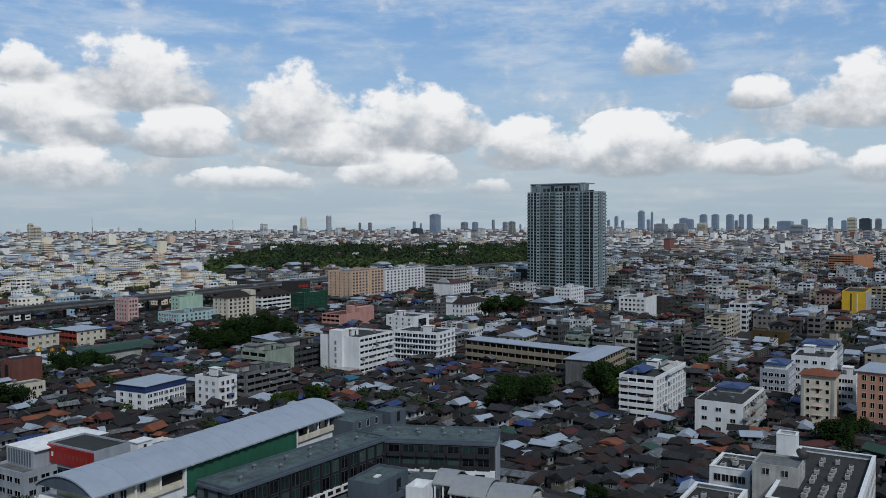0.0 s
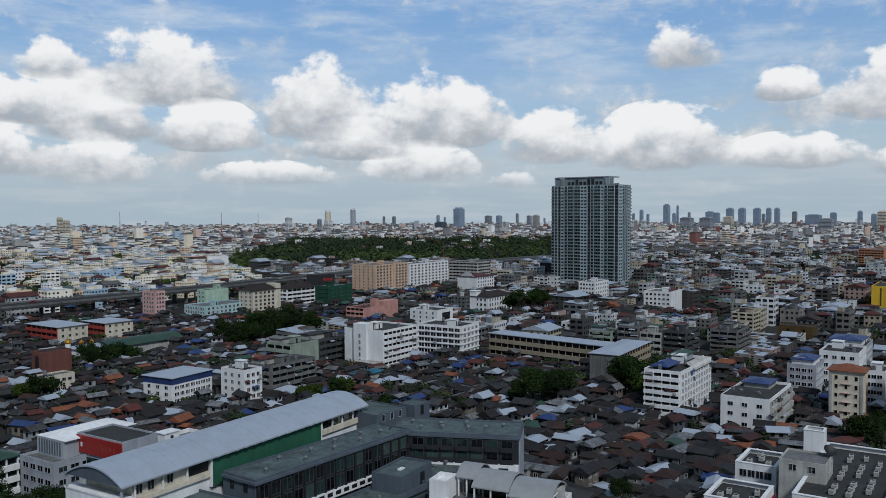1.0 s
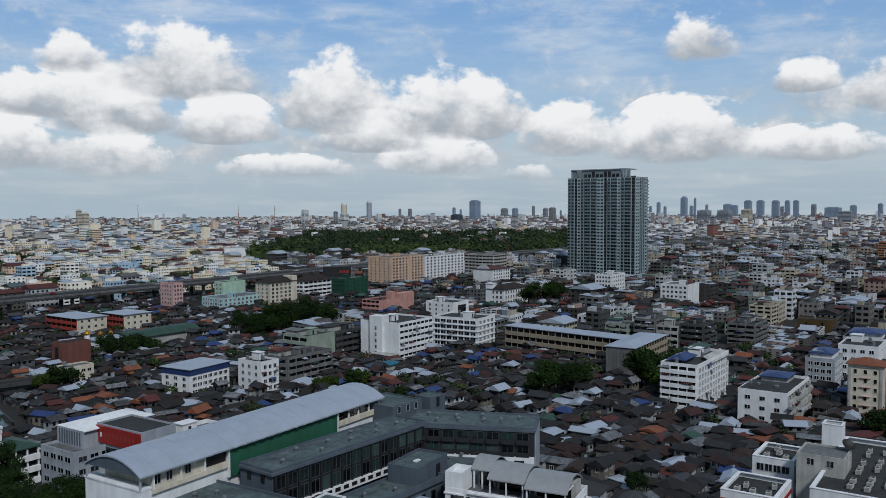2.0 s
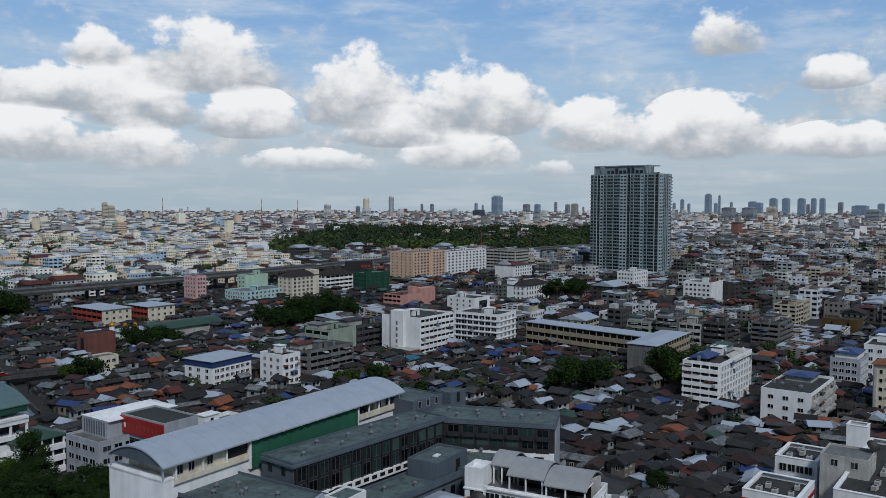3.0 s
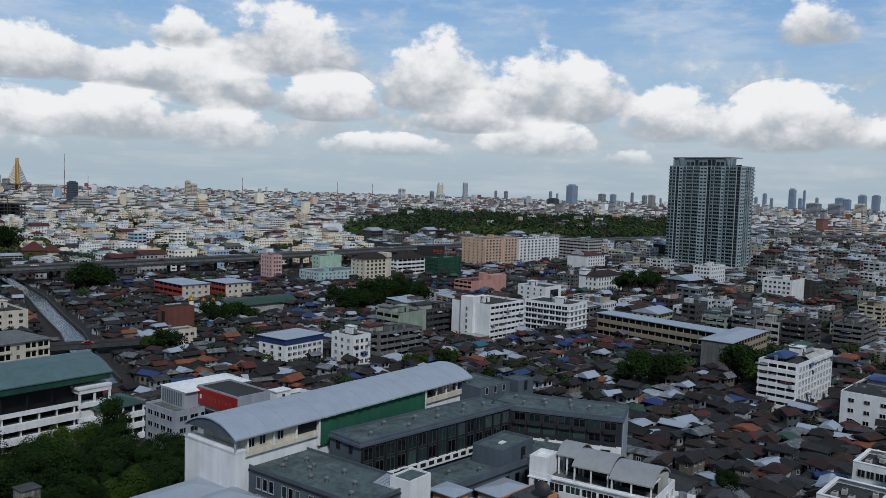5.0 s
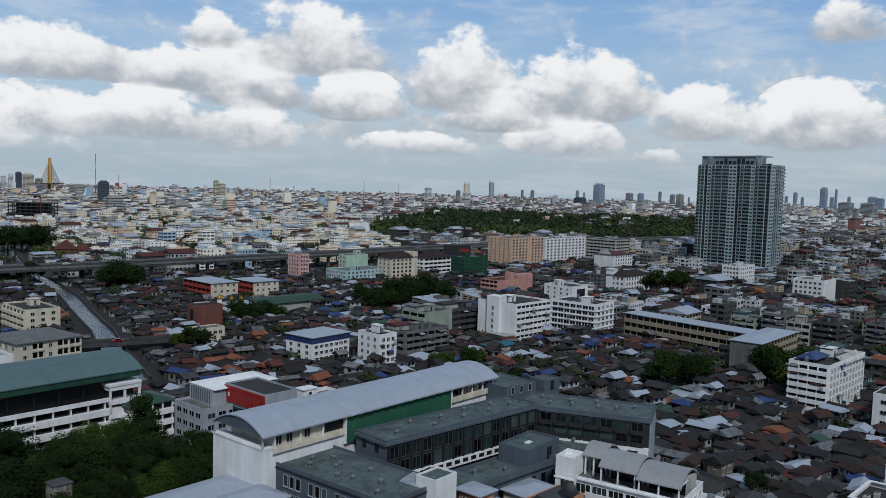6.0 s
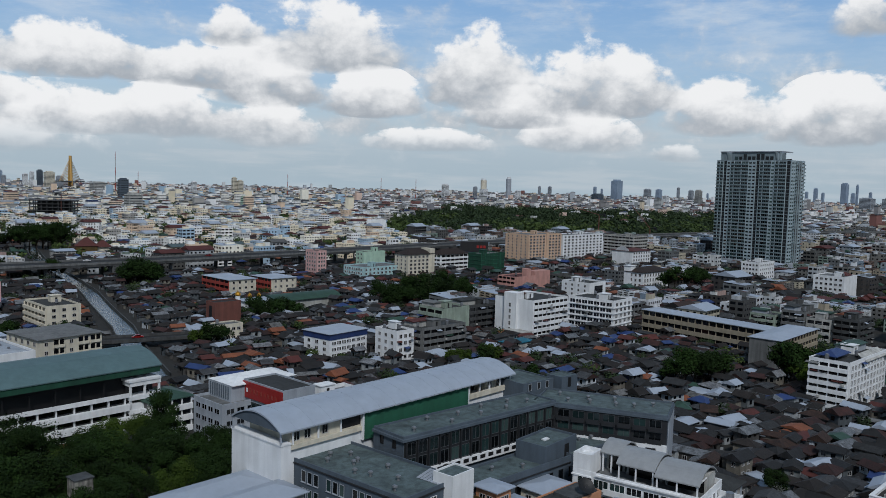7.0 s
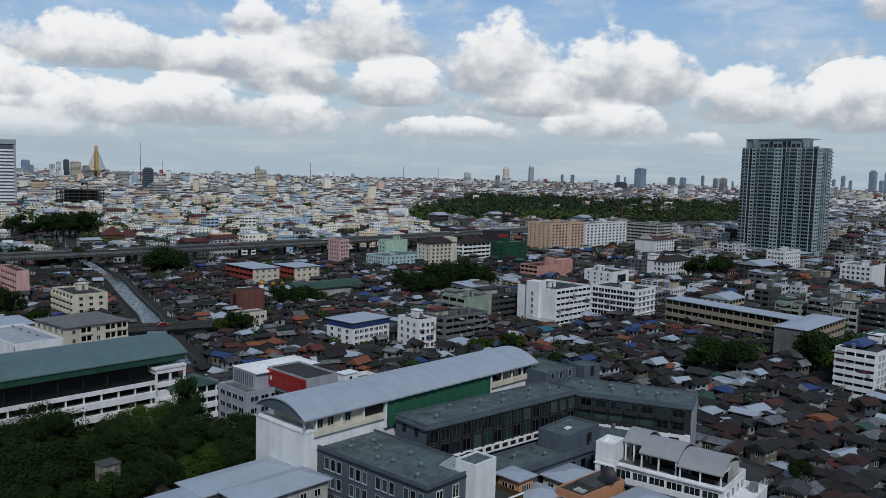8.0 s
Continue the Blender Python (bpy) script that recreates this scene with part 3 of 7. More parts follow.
g, rows = ribbon([(p.x, p.y) for p in EXP], 24, 10.0, 1.6)
part("deck", g, DCONC, expressway)
g, _ = ribbon([(p.x, p.y) for p in EXP], 22.6, 10.02)
part("roadway", g, ASPHALT, expressway)
for k in (0, 1):
    g, _ = ribbon([(r[k].x, r[k].y) for r in rows], 0.4, 11.1, 1.3)
    part("parapet", g, CONC, expressway)
for a, b in zip(EXP[:-1:1], EXP[1::1]):
    d = (b - a).normalized()
    c = (a + b) / 2
    yaw = math.atan2(d.y, d.x)
    g = Geo().rbox(c.x, c.y, yaw, 1.8, 20, 7.2, 8.4)
    for s in (-7, 7):
        g.rbox(c.x - d.y * s, c.y + d.x * s, yaw, 1.8, 1.8, 0, 7.2)
    part("pillar", g, CONC, expressway)
for p in densify([(q.x, q.y) for q in EXP], 12):
    keep(p.x, p.y, 50, 9, 15, 0)

# ---------------------------------------------------------------- foreground: hall and hotel
HALL = (-41.4, 146.3, 53.2)
u = Vector((math.cos(radians(53.2)), math.sin(radians(53.2))))
p_ = Vector((-u.y, u.x))
HL, HD = 70.0, 15.0
hc = Vector(HALL[:2]) + u * (HL / 2) + p_ * (HD / 2)
hall = thing("hall", "long white hall with pale barrel-vaulted roof and green side wall", "building", hc.x, hc.y, 53.2)
keep(hc.x, hc.y, 53.2, HL / 2, HD / 2)
g = Geo().box(-HL / 2 + 1.6, HL / 2 - 0.6, -HD / 2 + 0.8, HD / 2 - 0.8, 0, 17.4)
part("wall", g, WHITE, hall)
g = Geo().box(-HL / 2 - 0.6, -HL / 2 + 1.6, -HD / 2 + 0.1, HD / 2 + 1.0, 0, 18.2).box(-HL / 2 - 0.75, -HL / 2 + 1.7, -HD / 2, HD / 2 + 1.15, 18.2, 18.5)
part("end_wall", g, WHITE, hall, "white rendered end wall")
part("upper_wall", Geo().box(-HL / 2 + 2.2, -HL / 2 + 20, -HD / 2 + 1.0, HD / 2 - 1, 17.4, 21.0), CREAM, hall)
part("upper_wall", Geo().box(HL / 2 - 9, HL / 2 - 1, -HD / 2 + 1.6, HD / 2 - 1, 17.4, 21.0), CREAM, hall)
part("upper_back_wall", Geo().box(-HL / 2 + 20, HL / 2 - 9, HD / 2 - 1.6, HD / 2 - 1, 17.4, 21.0), OFFWHITE, hall)
part("green_panel", Geo().box(-HL / 2 + 20.2, HL / 2 - 17, -HD / 2 + 0.2, -HD / 2 + 0.7, 15.0, 20.6), GREENW, hall, "dark green rendered panel wall")
part("panel_trim", Geo().box(-HL / 2 + 19.9, HL / 2 - 16.7, -HD / 2 + 0.1, -HD / 2 + 0.75, 20.6, 20.85).box(-HL / 2 + 19.8, -HL / 2 + 20.2, -HD / 2 + 0.1, -HD / 2 + 0.75, 15, 20.6).box(HL / 2 - 17, HL / 2 - 16.7, -HD / 2 + 0.1, -HD / 2 + 0.75, 15, 20.6), WHITE, hall)
part("terrace_parapet", Geo().box(HL / 2 - 16.7, HL / 2 - 0.4, -HD / 2 + 0.3, -HD / 2 + 0.6, 17.2, 18.5), CREAM, hall)
part("terrace_parapet", Geo().box(-HL / 2 + 1.6, -HL / 2 + 19.8, -HD / 2 + 0.3, -HD / 2 + 0.6, 17.0, 17.9), CREAM, hall)
for s in (-HL / 2 + 2.4, -HL / 2 + 8.5, -HL / 2 + 14.2, HL / 2 - 16.3, HL / 2 - 12.5, HL / 2 - 8.8, HL / 2 - 4.8, HL / 2 - 0.8):
    part("column", Geo().box(s - 0.15, s + 0.15, -HD / 2 + 0.35, -HD / 2 + 0.65, 17.2, 21.0), WHITE, hall)
me = window_mesh(1.3, 1.6, GLASS)
for s in (-HL / 2 + 3.6, -HL / 2 + 6.2, -HL / 2 + 10.5, HL / 2 - 7.4, HL / 2 - 4.2):
    part("window", me, None, hall, at=pose(s, -HD / 2 + 1.0 if s < 0 else -HD / 2 + 1.6, 19.2))
# flat near-black sheets in place of the shaded depth of the terrace openings
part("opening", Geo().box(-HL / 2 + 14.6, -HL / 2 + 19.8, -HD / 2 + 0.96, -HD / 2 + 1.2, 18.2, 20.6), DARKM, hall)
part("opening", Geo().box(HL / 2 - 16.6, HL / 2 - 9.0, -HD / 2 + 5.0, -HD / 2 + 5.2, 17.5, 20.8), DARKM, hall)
# gable ends get a darker grey for the shadow below the roof edge
part("roof", Geo().vault(-HL / 2 - 1.2, HL / 2 + 0.4, -HD / 2 - 0.5, HD / 2 + 0.6, 21.0, 2.6, 18, 0.3, 0, 1), [METALROOF, BLUEGREY], hall, "pale blue-grey curved metal roof")
for i in range(16):
    s = -HL / 2 + 2.5 + i * 4.35
    part("seam", Geo().vault(s - 0.07, s + 0.07, -HD / 2 - 0.52, HD / 2 + 0.62, 21.03, 2.6, 18, 0.05), METALROOF, hall)
for s in (HD / 2 + 0.4, -HD / 2 + 0.2):
    part("corner_post", Geo().box(-HL / 2 - 0.8, -HL / 2 - 0.5, s - 0.15, s + 0.15, 18.4, 21.0), PALEGREY, hall)
for i in range(14):
    s = -HL / 2 + 21 + i * 2.5
    part("gutter_bracket", Geo().box(s - 0.5, s + 0.5, -HD / 2 - 0.75, -HD / 2 - 0.45, 20.75, 20.95), PALEGREY, hall)


def vent_mesh():
    """Spinning roof ventilator: neck and finned onion head."""
    g = Geo().cyl(0, 0, 0, 0.45, 0.28, n=10)
    for z0, z1, a, b in ((0.45, 0.65, 0.3, 0.5), (0.65, 0.9, 0.5, 0.46), (0.9, 1.05, 0.46, 0.2)):
        g.cyl(0, 0, z0, z1, a, b, n=14)
    return g.mesh("roof_ventilator", STEEL)


VENT = vent_mesh()


def vents(root, z, spots):
    m = root.matrix_basis
    for x, y in spots:
        ob = new("roof_ventilator", VENT)
        ob.matrix_basis = m @ pose(x, y, z)
        tagged(ob, "small galvanised spinning roof ventilator on a flat roof", "ventilator", group="roof ventilators")


def flat(name, label, x, y, yaw, L, D, h, wall=BLUEGREY, deck=ROOFDECK, rim=0.5):
    r = block(name, label, x, y, yaw, L, D, h, wall, deck, rim, 0, False)
    return r


# rear block with windows to the south, in front of the hall
fb = flat("hotel_front_block", "grey hotel block with flat screeded roof and dark windows", -16.9, 132.5, 54.6, 14.5, 29, 15.2)
part("cornice", Geo().box(-7.45, 7.45, -14.7, 14.7, 14.2, 14.45), HOTELDARK, fb)
facade(fb, "-x", 14.5, 29, 0.6, 14.0, 4, 16, 1.15, 2.1, GLASSB, PALEGREY, 0, 0.6, skip=lambda i, j: j % 4 == 0, sill=True)
facade(fb, "-y", 14.5, 29, 0.6, 14.0, 4, 3, 1.5, 2.2, GLASS, WHITE, 1, 1.0, sill=True)
vents(fb, 14.7, [(-1, 11), (-3.5, 9), (2, 8.5), (-1, 4.5), (0.5, 5), (-4, 1), (-3, -2), (2, -1.5), (-1, -7), (-5, -10)])
sky_l = Geo()
for i in range(7):
    sky_l.poly([(2.2 + 0.0, -8.4 - i * 0.8, 14.8), (5.8, -8.4 - i * 0.8, 15.5), (5.8, -9.1 - i * 0.8, 15.5), (2.2, -9.1 - i * 0.8, 14.8)])
part("skylight", sky_l.box(5.8, 6.0, -14, -8.4, 14.7, 15.5), PALEGREY, fb)

# charcoal block along the hall
cb = flat("hotel_charcoal_block", "charcoal hotel block with flat grey roof and tall dark windows", -20.5, 156.3, 47.5, 46, 9.5, 18.0, BLUEGREY, ROOFDECK, 0.4)
part("cladding", Geo().box(-22.8, 22.8, -0.1, 0.05, 9.0, 17.0), HOTELDARK, cb, at=on_side("-y", 46, 9.5, 0, 0))
part("fascia", Geo().box(-23.5, 23.4, -5.3, 4.7, 17.0, 17.5), BLUEGREY, cb)
for i in range(2):
    for j in range(15):
        part("window", window_mesh(2.2, 2.5, GLASSB, HOTELFRAME, 1), None, cb, at=on_side("-y", 46, 9.5, -21 + j * 2.95, 15.3 - 3.2 * i, 0.1))
for j in range(16):
    part("pier", Geo().box(-0.2, 0.2, -0.45, 0.1, 10.6, 17.3), HOTELDARK, cb, at=on_side("-y", 46, 9.5, -22.4 + j * 2.95, 0))
part("arcade_wall", Geo().box(-23, 23, -0.6, 0.1, 9.0, 10.6), WHITE, cb, at=on_side("-y", 46, 9.5, 0, 0))
# arcade holes are closed boxes, their inner shade given by near-black colour
for j in range(18):
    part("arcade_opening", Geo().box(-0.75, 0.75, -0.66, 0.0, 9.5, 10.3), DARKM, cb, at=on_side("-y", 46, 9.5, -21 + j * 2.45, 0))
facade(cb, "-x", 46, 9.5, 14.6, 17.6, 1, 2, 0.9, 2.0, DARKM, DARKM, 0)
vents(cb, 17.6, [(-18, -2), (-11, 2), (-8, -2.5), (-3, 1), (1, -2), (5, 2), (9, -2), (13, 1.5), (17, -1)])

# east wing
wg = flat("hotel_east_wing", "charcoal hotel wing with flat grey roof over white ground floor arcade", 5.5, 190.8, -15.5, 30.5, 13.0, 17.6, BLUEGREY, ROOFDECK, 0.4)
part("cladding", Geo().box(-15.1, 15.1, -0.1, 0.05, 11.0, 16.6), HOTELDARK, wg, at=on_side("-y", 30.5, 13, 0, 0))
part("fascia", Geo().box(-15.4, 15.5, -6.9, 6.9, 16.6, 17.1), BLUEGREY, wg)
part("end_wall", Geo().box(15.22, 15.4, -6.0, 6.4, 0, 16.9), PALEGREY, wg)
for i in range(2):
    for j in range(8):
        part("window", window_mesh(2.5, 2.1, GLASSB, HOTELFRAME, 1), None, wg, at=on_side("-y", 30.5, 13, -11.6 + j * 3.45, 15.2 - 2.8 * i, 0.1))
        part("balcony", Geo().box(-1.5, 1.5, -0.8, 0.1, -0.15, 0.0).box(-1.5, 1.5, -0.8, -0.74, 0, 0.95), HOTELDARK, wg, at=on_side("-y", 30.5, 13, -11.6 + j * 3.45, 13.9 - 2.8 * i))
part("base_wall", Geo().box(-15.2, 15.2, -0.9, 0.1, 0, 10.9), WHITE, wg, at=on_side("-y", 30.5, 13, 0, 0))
# doorways are near-black boxes on the wall, painted as dim interiors
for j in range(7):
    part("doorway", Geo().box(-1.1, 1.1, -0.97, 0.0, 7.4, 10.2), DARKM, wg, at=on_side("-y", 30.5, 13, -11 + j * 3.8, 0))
vents(wg, 17.25, [(-11, 2), (-8, -3), (-4, 1), (-3, -2), (2, 2.5), (3, -2), (7, -1), (11, 1.5)])
# stair and plant house at the corner
ph = flat("roof_plant_house", "grey rendered roof plant house with flat roof", 3.0, 196.0, 47, 11, 12, 19.9, BLUEGREY, ROOFDECK, 0.3)
facade(ph, "-y", 11, 12, 17.6, 19.8, 1, 3, 1.0, 1.8, DARKM, PALEGREY, 0)
ph2 = flat("roof_stair_house", "pale grey rendered roof stair house", 12.5, 203.0, 47, 6, 5, 20.4, BLUEGREY, ROOFDECK, 0.2)
part("doorway", Geo().box(-0.6, 0.6, -0.05, 0.1, 17.6, 20.0), DARKM, ph2, at=on_side("-y", 6, 5, 0, 0))

# low courtyard roofs
lowr = flat("low_hotel_roof", "low grey hotel building with flat stained roof", -6.5, 150.8, 49, 50, 8.6, 10.6)
part("cornice", Geo().box(-25.2, 25.2, -4.5, 4.5, 9.0, 9.25), HOTELDARK, lowr)
facade(lowr, "-y", 50, 8.6, 5.5, 8.8, 1, 14, 1.3, 1.9, GLASS, HOTELDARK, 0)
vents(lowr, 10.15, [(-14, 1), (-8, -2), (3, 2), (15, 1)])
lowq = flat("courtyard_roof", "low grey flat roof beside the hotel court", 14.0, 172.8, 50, 22, 16, 10.9)
vents(lowq, 10.5, [(-6, 3), (2, -3), (7, 5)])
bx = flat("lift_block", "grey rendered hotel block with a dark vertical window", 7.6, 167.4, 56, 12.5, 7.4, 14.0)
part("roof_hatch", Geo().box(-1.5, 0.3, -0.6, 0.4, 13.5, 13.75), WHITE, bx)
part("tall_window", Geo().box(-0.9, 0.9, -0.06, 0.1, 9.5, 12.8), DARKM, bx, at=on_side("-y", 12.5, 7.4, 2.2, 0))
part("tall_window", Geo().box(-4.0, 4.0, -0.06, 0.1, 8.4, 9.2), DARKM, bx, at=on_side("-y", 12.5, 7.4, 0, 0))
facade(bx, "-y", 12.5, 7.4, 1.0, 8.0, 2, 5, 1.3, 2.0, GLASS, HOTELDARK, 0)
facade(bx, "-x", 12.5, 7.4, 1.0, 8.0, 2, 2, 1.1, 1.8, GLASS, HOTELDARK, 0)
wb_ = block("water_tank_house", "white rendered rooftop water tank house", -9.5, 139.5, 55, 6, 4.5, 16.8, WHITE, ROOFDECK, 0.3, 0, False)

# ---------------------------------------------------------------- foreground: villa with barrel roofs
va = block("barrel_roof_villa", "white villa with terraces under two pale barrel-vaulted metal roofs", 35.8, 152.7, 60, 13, 26, 10.6, WHITE, CONC, 1.0, 0, False)
for y0, y1, x0, x1, z, rise in ((-12.6, -3.8, -6.4, 4.6, 12.7, 2.2), (-3.6, 4.4, -5.4, 5.0, 13.2, 2.1), (4.6, 9.2, -2.2, 6.0, 13.7, 1.9)):
    part("barrel_roof", Geo().vault(x0, x1, y0, y1, z, rise, 14, 0.25, 0, None, axis="y"), [VAULTROOF, OFFWHITE], va, "pale curved metal roof")
    for xx in (x0 + 0.4, x1 - 0.4):
        for yy in (y0 + 0.5, (y0 + y1) / 2, y1 - 0.5):
            part("column", Geo().box(xx - 0.14, xx + 0.14, yy - 0.14, yy + 0.14, 9.6, z + 0.1), WHITE, va)
    part("rear_wall", Geo().box(x1 - 5.5, x1 - 0.6, y0 + 0.3, y1 - 0.3, 9.6, z + 0.3), OFFWHITE, va)
    part("glass_door", Geo().box(x1 - 5.56, x1 - 5.5, y0 + 0.8, y1 - 0.8, 9.6, z - 0.4), GLASS, va)
    part("tie_beam", Geo().box(x0 + 0.3, x1 - 0.3, y0 + 0.35, y0 + 0.55, z - 0.1, z + 0.15), WHITE, va)
part("stair_tower", Geo().box(-6.45, -1, 9.4, 13.2, 0, 13.0).box(-6.45, -1, 12.9, 13.2, 13.0, 13.9).box(-6.45, -6.15, 9.4, 12.9, 13.0, 13.9).box(-1.3, -1, 9.4, 12.9, 13.0, 13.9).box(-6.15, -1.3, 9.4, 9.7, 13.0, 13.9), WHITE, va)
part("ledge", Geo().box(-6.7, -0.8, 9.2, 13.4, 9.3, 9.6), WHITE, va)
part("terrace", Geo().box(-6, 5.5, -17.5, -13.0, 0, 7.6).box(-6, 5.5, -17.5, -17.2, 7.6, 8.7).box(-6, -5.7, -17.2, -13, 7.6, 8.7).box(5.2, 5.5, -17.2, -13, 7.6, 8.7), WHITE, va)
part("roof_tank", Geo().cyl(3.5, -15.5, 7.6, 9.4, 0.8, n=14), STEEL, va)
part("balcony", Geo().box(-7.6, -6.4, -13, 6, 7.0, 7.2).box(-7.6, -7.4, -13, 6, 7.2, 8.2), WHITE, va)
part("balcony", Geo().box(-7.0, -6.4, -13, 8, 10.0, 10.3), WHITE, va)
facade(va, "-x", 13, 26, 0.5, 9.8, 3, 7, 3.0, 1.9, GLASSB, WHITE, 2, sill=True)
facade(va, "-y", 13, 26, 0.5, 9.8, 3, 4, 1.5, 1.9, GLASS, WHITE, 1)


def dish(x, y, z, yaw, r=1.0):
    """Satellite dish: bowl of rings on a mast, with feed arm."""
    ob = thing("satellite_dish", "dark mesh satellite dish on a mast on a roof", "satellite dish", x, y, yaw, z)
    g = Geo()
    rings = [(0.05, 0.0), (0.4, 0.05), (0.75, 0.17), (1.0, 0.3)]
    for (ra, za), (rb, zb) in zip(rings, rings[1:]):
        for i in range(16):
            a, b = 2 * math.pi * i / 16, 2 * math.pi * (i + 1) / 16
            q = []
            for rr, zz, t in ((ra, za, a), (ra, za, b), (rb, zb, b), (rb, zb, a)):
                px, py, pz = rr * r * math.cos(t), rr * r * math.sin(t), zz * r
                q.append((px, 0.75 * py - 0.65 * pz, 1.2 + 0.65 * py + 0.75 * pz))
            g.poly(q)
    part("bowl", g, DARKM, ob)
    part("mast", Geo().cyl(0, 0, 0, 1.2, 0.06), STEEL, ob)
    part("feed_arm", Geo().beam((0, 0, 1.2), (0, -0.6 * r, 1.2 + 0.7 * r), 0.03), STEEL, ob)


dish(-11.0, 146.5, 14.2, 20, 1.2)
dish(97.0, 162.5, 16.6, 10, 1.4)


def low_house(name, label, x, y, yaw, L, D, h, wall, roof, rise=1.2, gable=True, cat="house"):
    root = block(name, label, x, y, yaw, L, D, h, wall, roof=roof, rise=rise)
    root["category"] = cat
    facade(root, "-x", L, D, 0.4, h - 0.2, max(1, int(h / 3)), max(2, int(D / 3.2)), 1.2, 1.2)
    facade(root, "-y", L, D, 0.4, h - 0.2, max(1, int(h / 3)), max(2, int(L / 3.2)), 1.2, 1.2)
    return root


# roofs at the foot of the picture
low_house("shed", "white shed with pale blue-grey metal roof", -55.5, 131.5, 53, 19, 8, 11.2, OFFWHITE, METALROOF, 1.2)
low_house("shed", "white shed with pale metal lean-to roof", -46.5, 128.0, 53, 17, 7.5, 11.8, OFFWHITE, METALROOF, 1.4)
sh = low_house("annex", "small white building with a pale metal roof", -55.0, 118.0, 53, 8, 12, 12.0, WHITE, METALROOF, 0.8)
low_house("house", "house with pale corrugated metal roof", 0.6, 144.8, 50, 8.5, 6.0, 8.2, OFFWHITE, METALROOF, 0.9)
low_house("house", "house with pale corrugated metal roof", 7.6, 156.4, 50, 8.5, 6.4, 8.2, CREAM, METALROOF, 0.9)
low_house("house", "house with wide pale metal roof", 20.4, 142.6, 50, 11, 8.6, 8.2, OFFWHITE, METALROOF, 1.1)
th = block("terrace_house", "brown house with a white-edged flat roof terrace", -6.8, 138.3, 50, 9, 9, 10.0, OLIVE, DECKDARK, 0.9, 0, False)
part("coping", Geo().box(-4.65, -4.2, -4.65, 4.65, 10.0, 10.12), WHITE, th)
part("coping", Geo().box(-4.2, 4.65, 4.2, 4.65, 10.0, 10.12), WHITE, th)
part("coping", Geo().box(-4.2, 4.65, -4.65, -4.2, 10.0, 10.12), WHITE, th)
facade(th, "-x", 9, 9, 0.5, 9, 3, 3, 1.3, 1.4)
bh = block("flat_roof_house", "brown house with stained flat concrete roof slabs", 9.6, 146.2, 50, 13, 6, 9.8, ORANGE, DECKDARK, 0.25, 0, False)
part("roof_slab", Geo().box(-2, 5.5, -2.6, 2.0, 9.5, 10.2), DCONC, bh)
part("skylight", Geo().box(-5, -3.4, -1.8, -0.9, 9.55, 9.8), OFFWHITE, bh)
part("skylight", Geo().box(-5, -3.4, -0.6, 0.3, 9.55, 9.8), OFFWHITE, bh)
facade(bh, "-x", 13, 6, 0.5, 9, 3, 2, 1.3, 1.4)
dish(14.6, 153.0, 10.2, 30, 1.7)
kiosk = low_house("roof_kiosk", "peach rendered roof kiosk with flat pale roof", -1.9, 147.4, 52, 4.2, 5.0, 11.6, ORANGE, METALROOF, 0.4)
low_house("house", "dark hip-roofed house beside the villa", 44.0, 168.0, 55, 10, 12, 6.0, PALEGREY, DECKDARK, 2.6)

# white rooftop complex with rows of condensers
rc = block("apartment_block", "white apartment block with condensers on its parapet-edged roof", 94.0, 139.0, 51, 42, 16, 14.0, WHITE, DECKDARK, 1.1, 0, False)
facade(rc, "-x", 42, 16, 1, 12.8, 4, 5, 1.4, 1.5)
facade(rc, "-y", 42, 16, 1, 12.8, 4, 12, 1.4, 1.5)
r2 = block("apartment_wing", "white apartment wing with parapet roof", 87.5, 166.5, 51, 12, 8.5, 13.4, WHITE, DECKDARK, 1.0, 0, False)
facade(r2, "-x", 12, 8.5, 1, 12.6, 4, 4, 1.4, 1.5)
facade(r2, "-y", 12, 8.5, 1, 12.6, 4, 4, 1.4, 1.5)
r3 = block("apartment_wing", "white apartment wing with parapet roof", 75.0, 149.0, 51, 13, 10.5, 12.0, WHITE, DECKDARK, 1.0, 0, False)
part("fascia", Geo().box(-6.7, 6.7, -5.4, 5.4, 9.6, 10.4), SIGNRED, r3, "narrow red fascia band")
facade(r3, "-x", 13, 10.5, 1, 9.4, 3, 5, 1.4, 1.5)
facade(r3, "-y", 13, 10.5, 1, 9.4, 3, 4, 1.4, 1.5)
pn = block("roof_penthouse", "weathered white penthouse with flat roof", 92.5, 156.0, 51, 9, 9, 17.0, OFFWHITE, CONC, 0.4, 0, False)
facade(pn, "-x", 9, 9, 14.3, 16.6, 1, 2, 1.3, 1.3)
facade(pn, "-y", 9, 9, 14.3, 16.6, 1, 2, 1.3, 1.3)
pt = block("water_tower", "square white rooftop water tower", 102.5, 174.0, 51, 4, 4.2, 18.6, WHITE, CONC, 0.9, 0, False)


def coping(root, L, D, h, w=0.8):
    """White capping round a flat roof."""
    a, b, e = L / 2 + 0.08, D / 2 + 0.08, h + 0.12
    for x0, x1, y0, y1 in ((-a, a, -b, -b + w), (-a, a, b - w, b), (-a, -a + w, -b + w, b - w), (a - w, a, -b + w, b - w)):
        part("coping", Geo().box(x0, x1, y0, y1, h, e), WHITE, root)


for root, L, D, h in ((rc, 42, 16, 14.0), (r2, 12, 8.5, 13.4), (r3, 13, 10.5, 12.0), (pt, 4, 4.2, 18.6)):
    coping(root, L, D, h, 0.5 if L < 5 else 0.8)


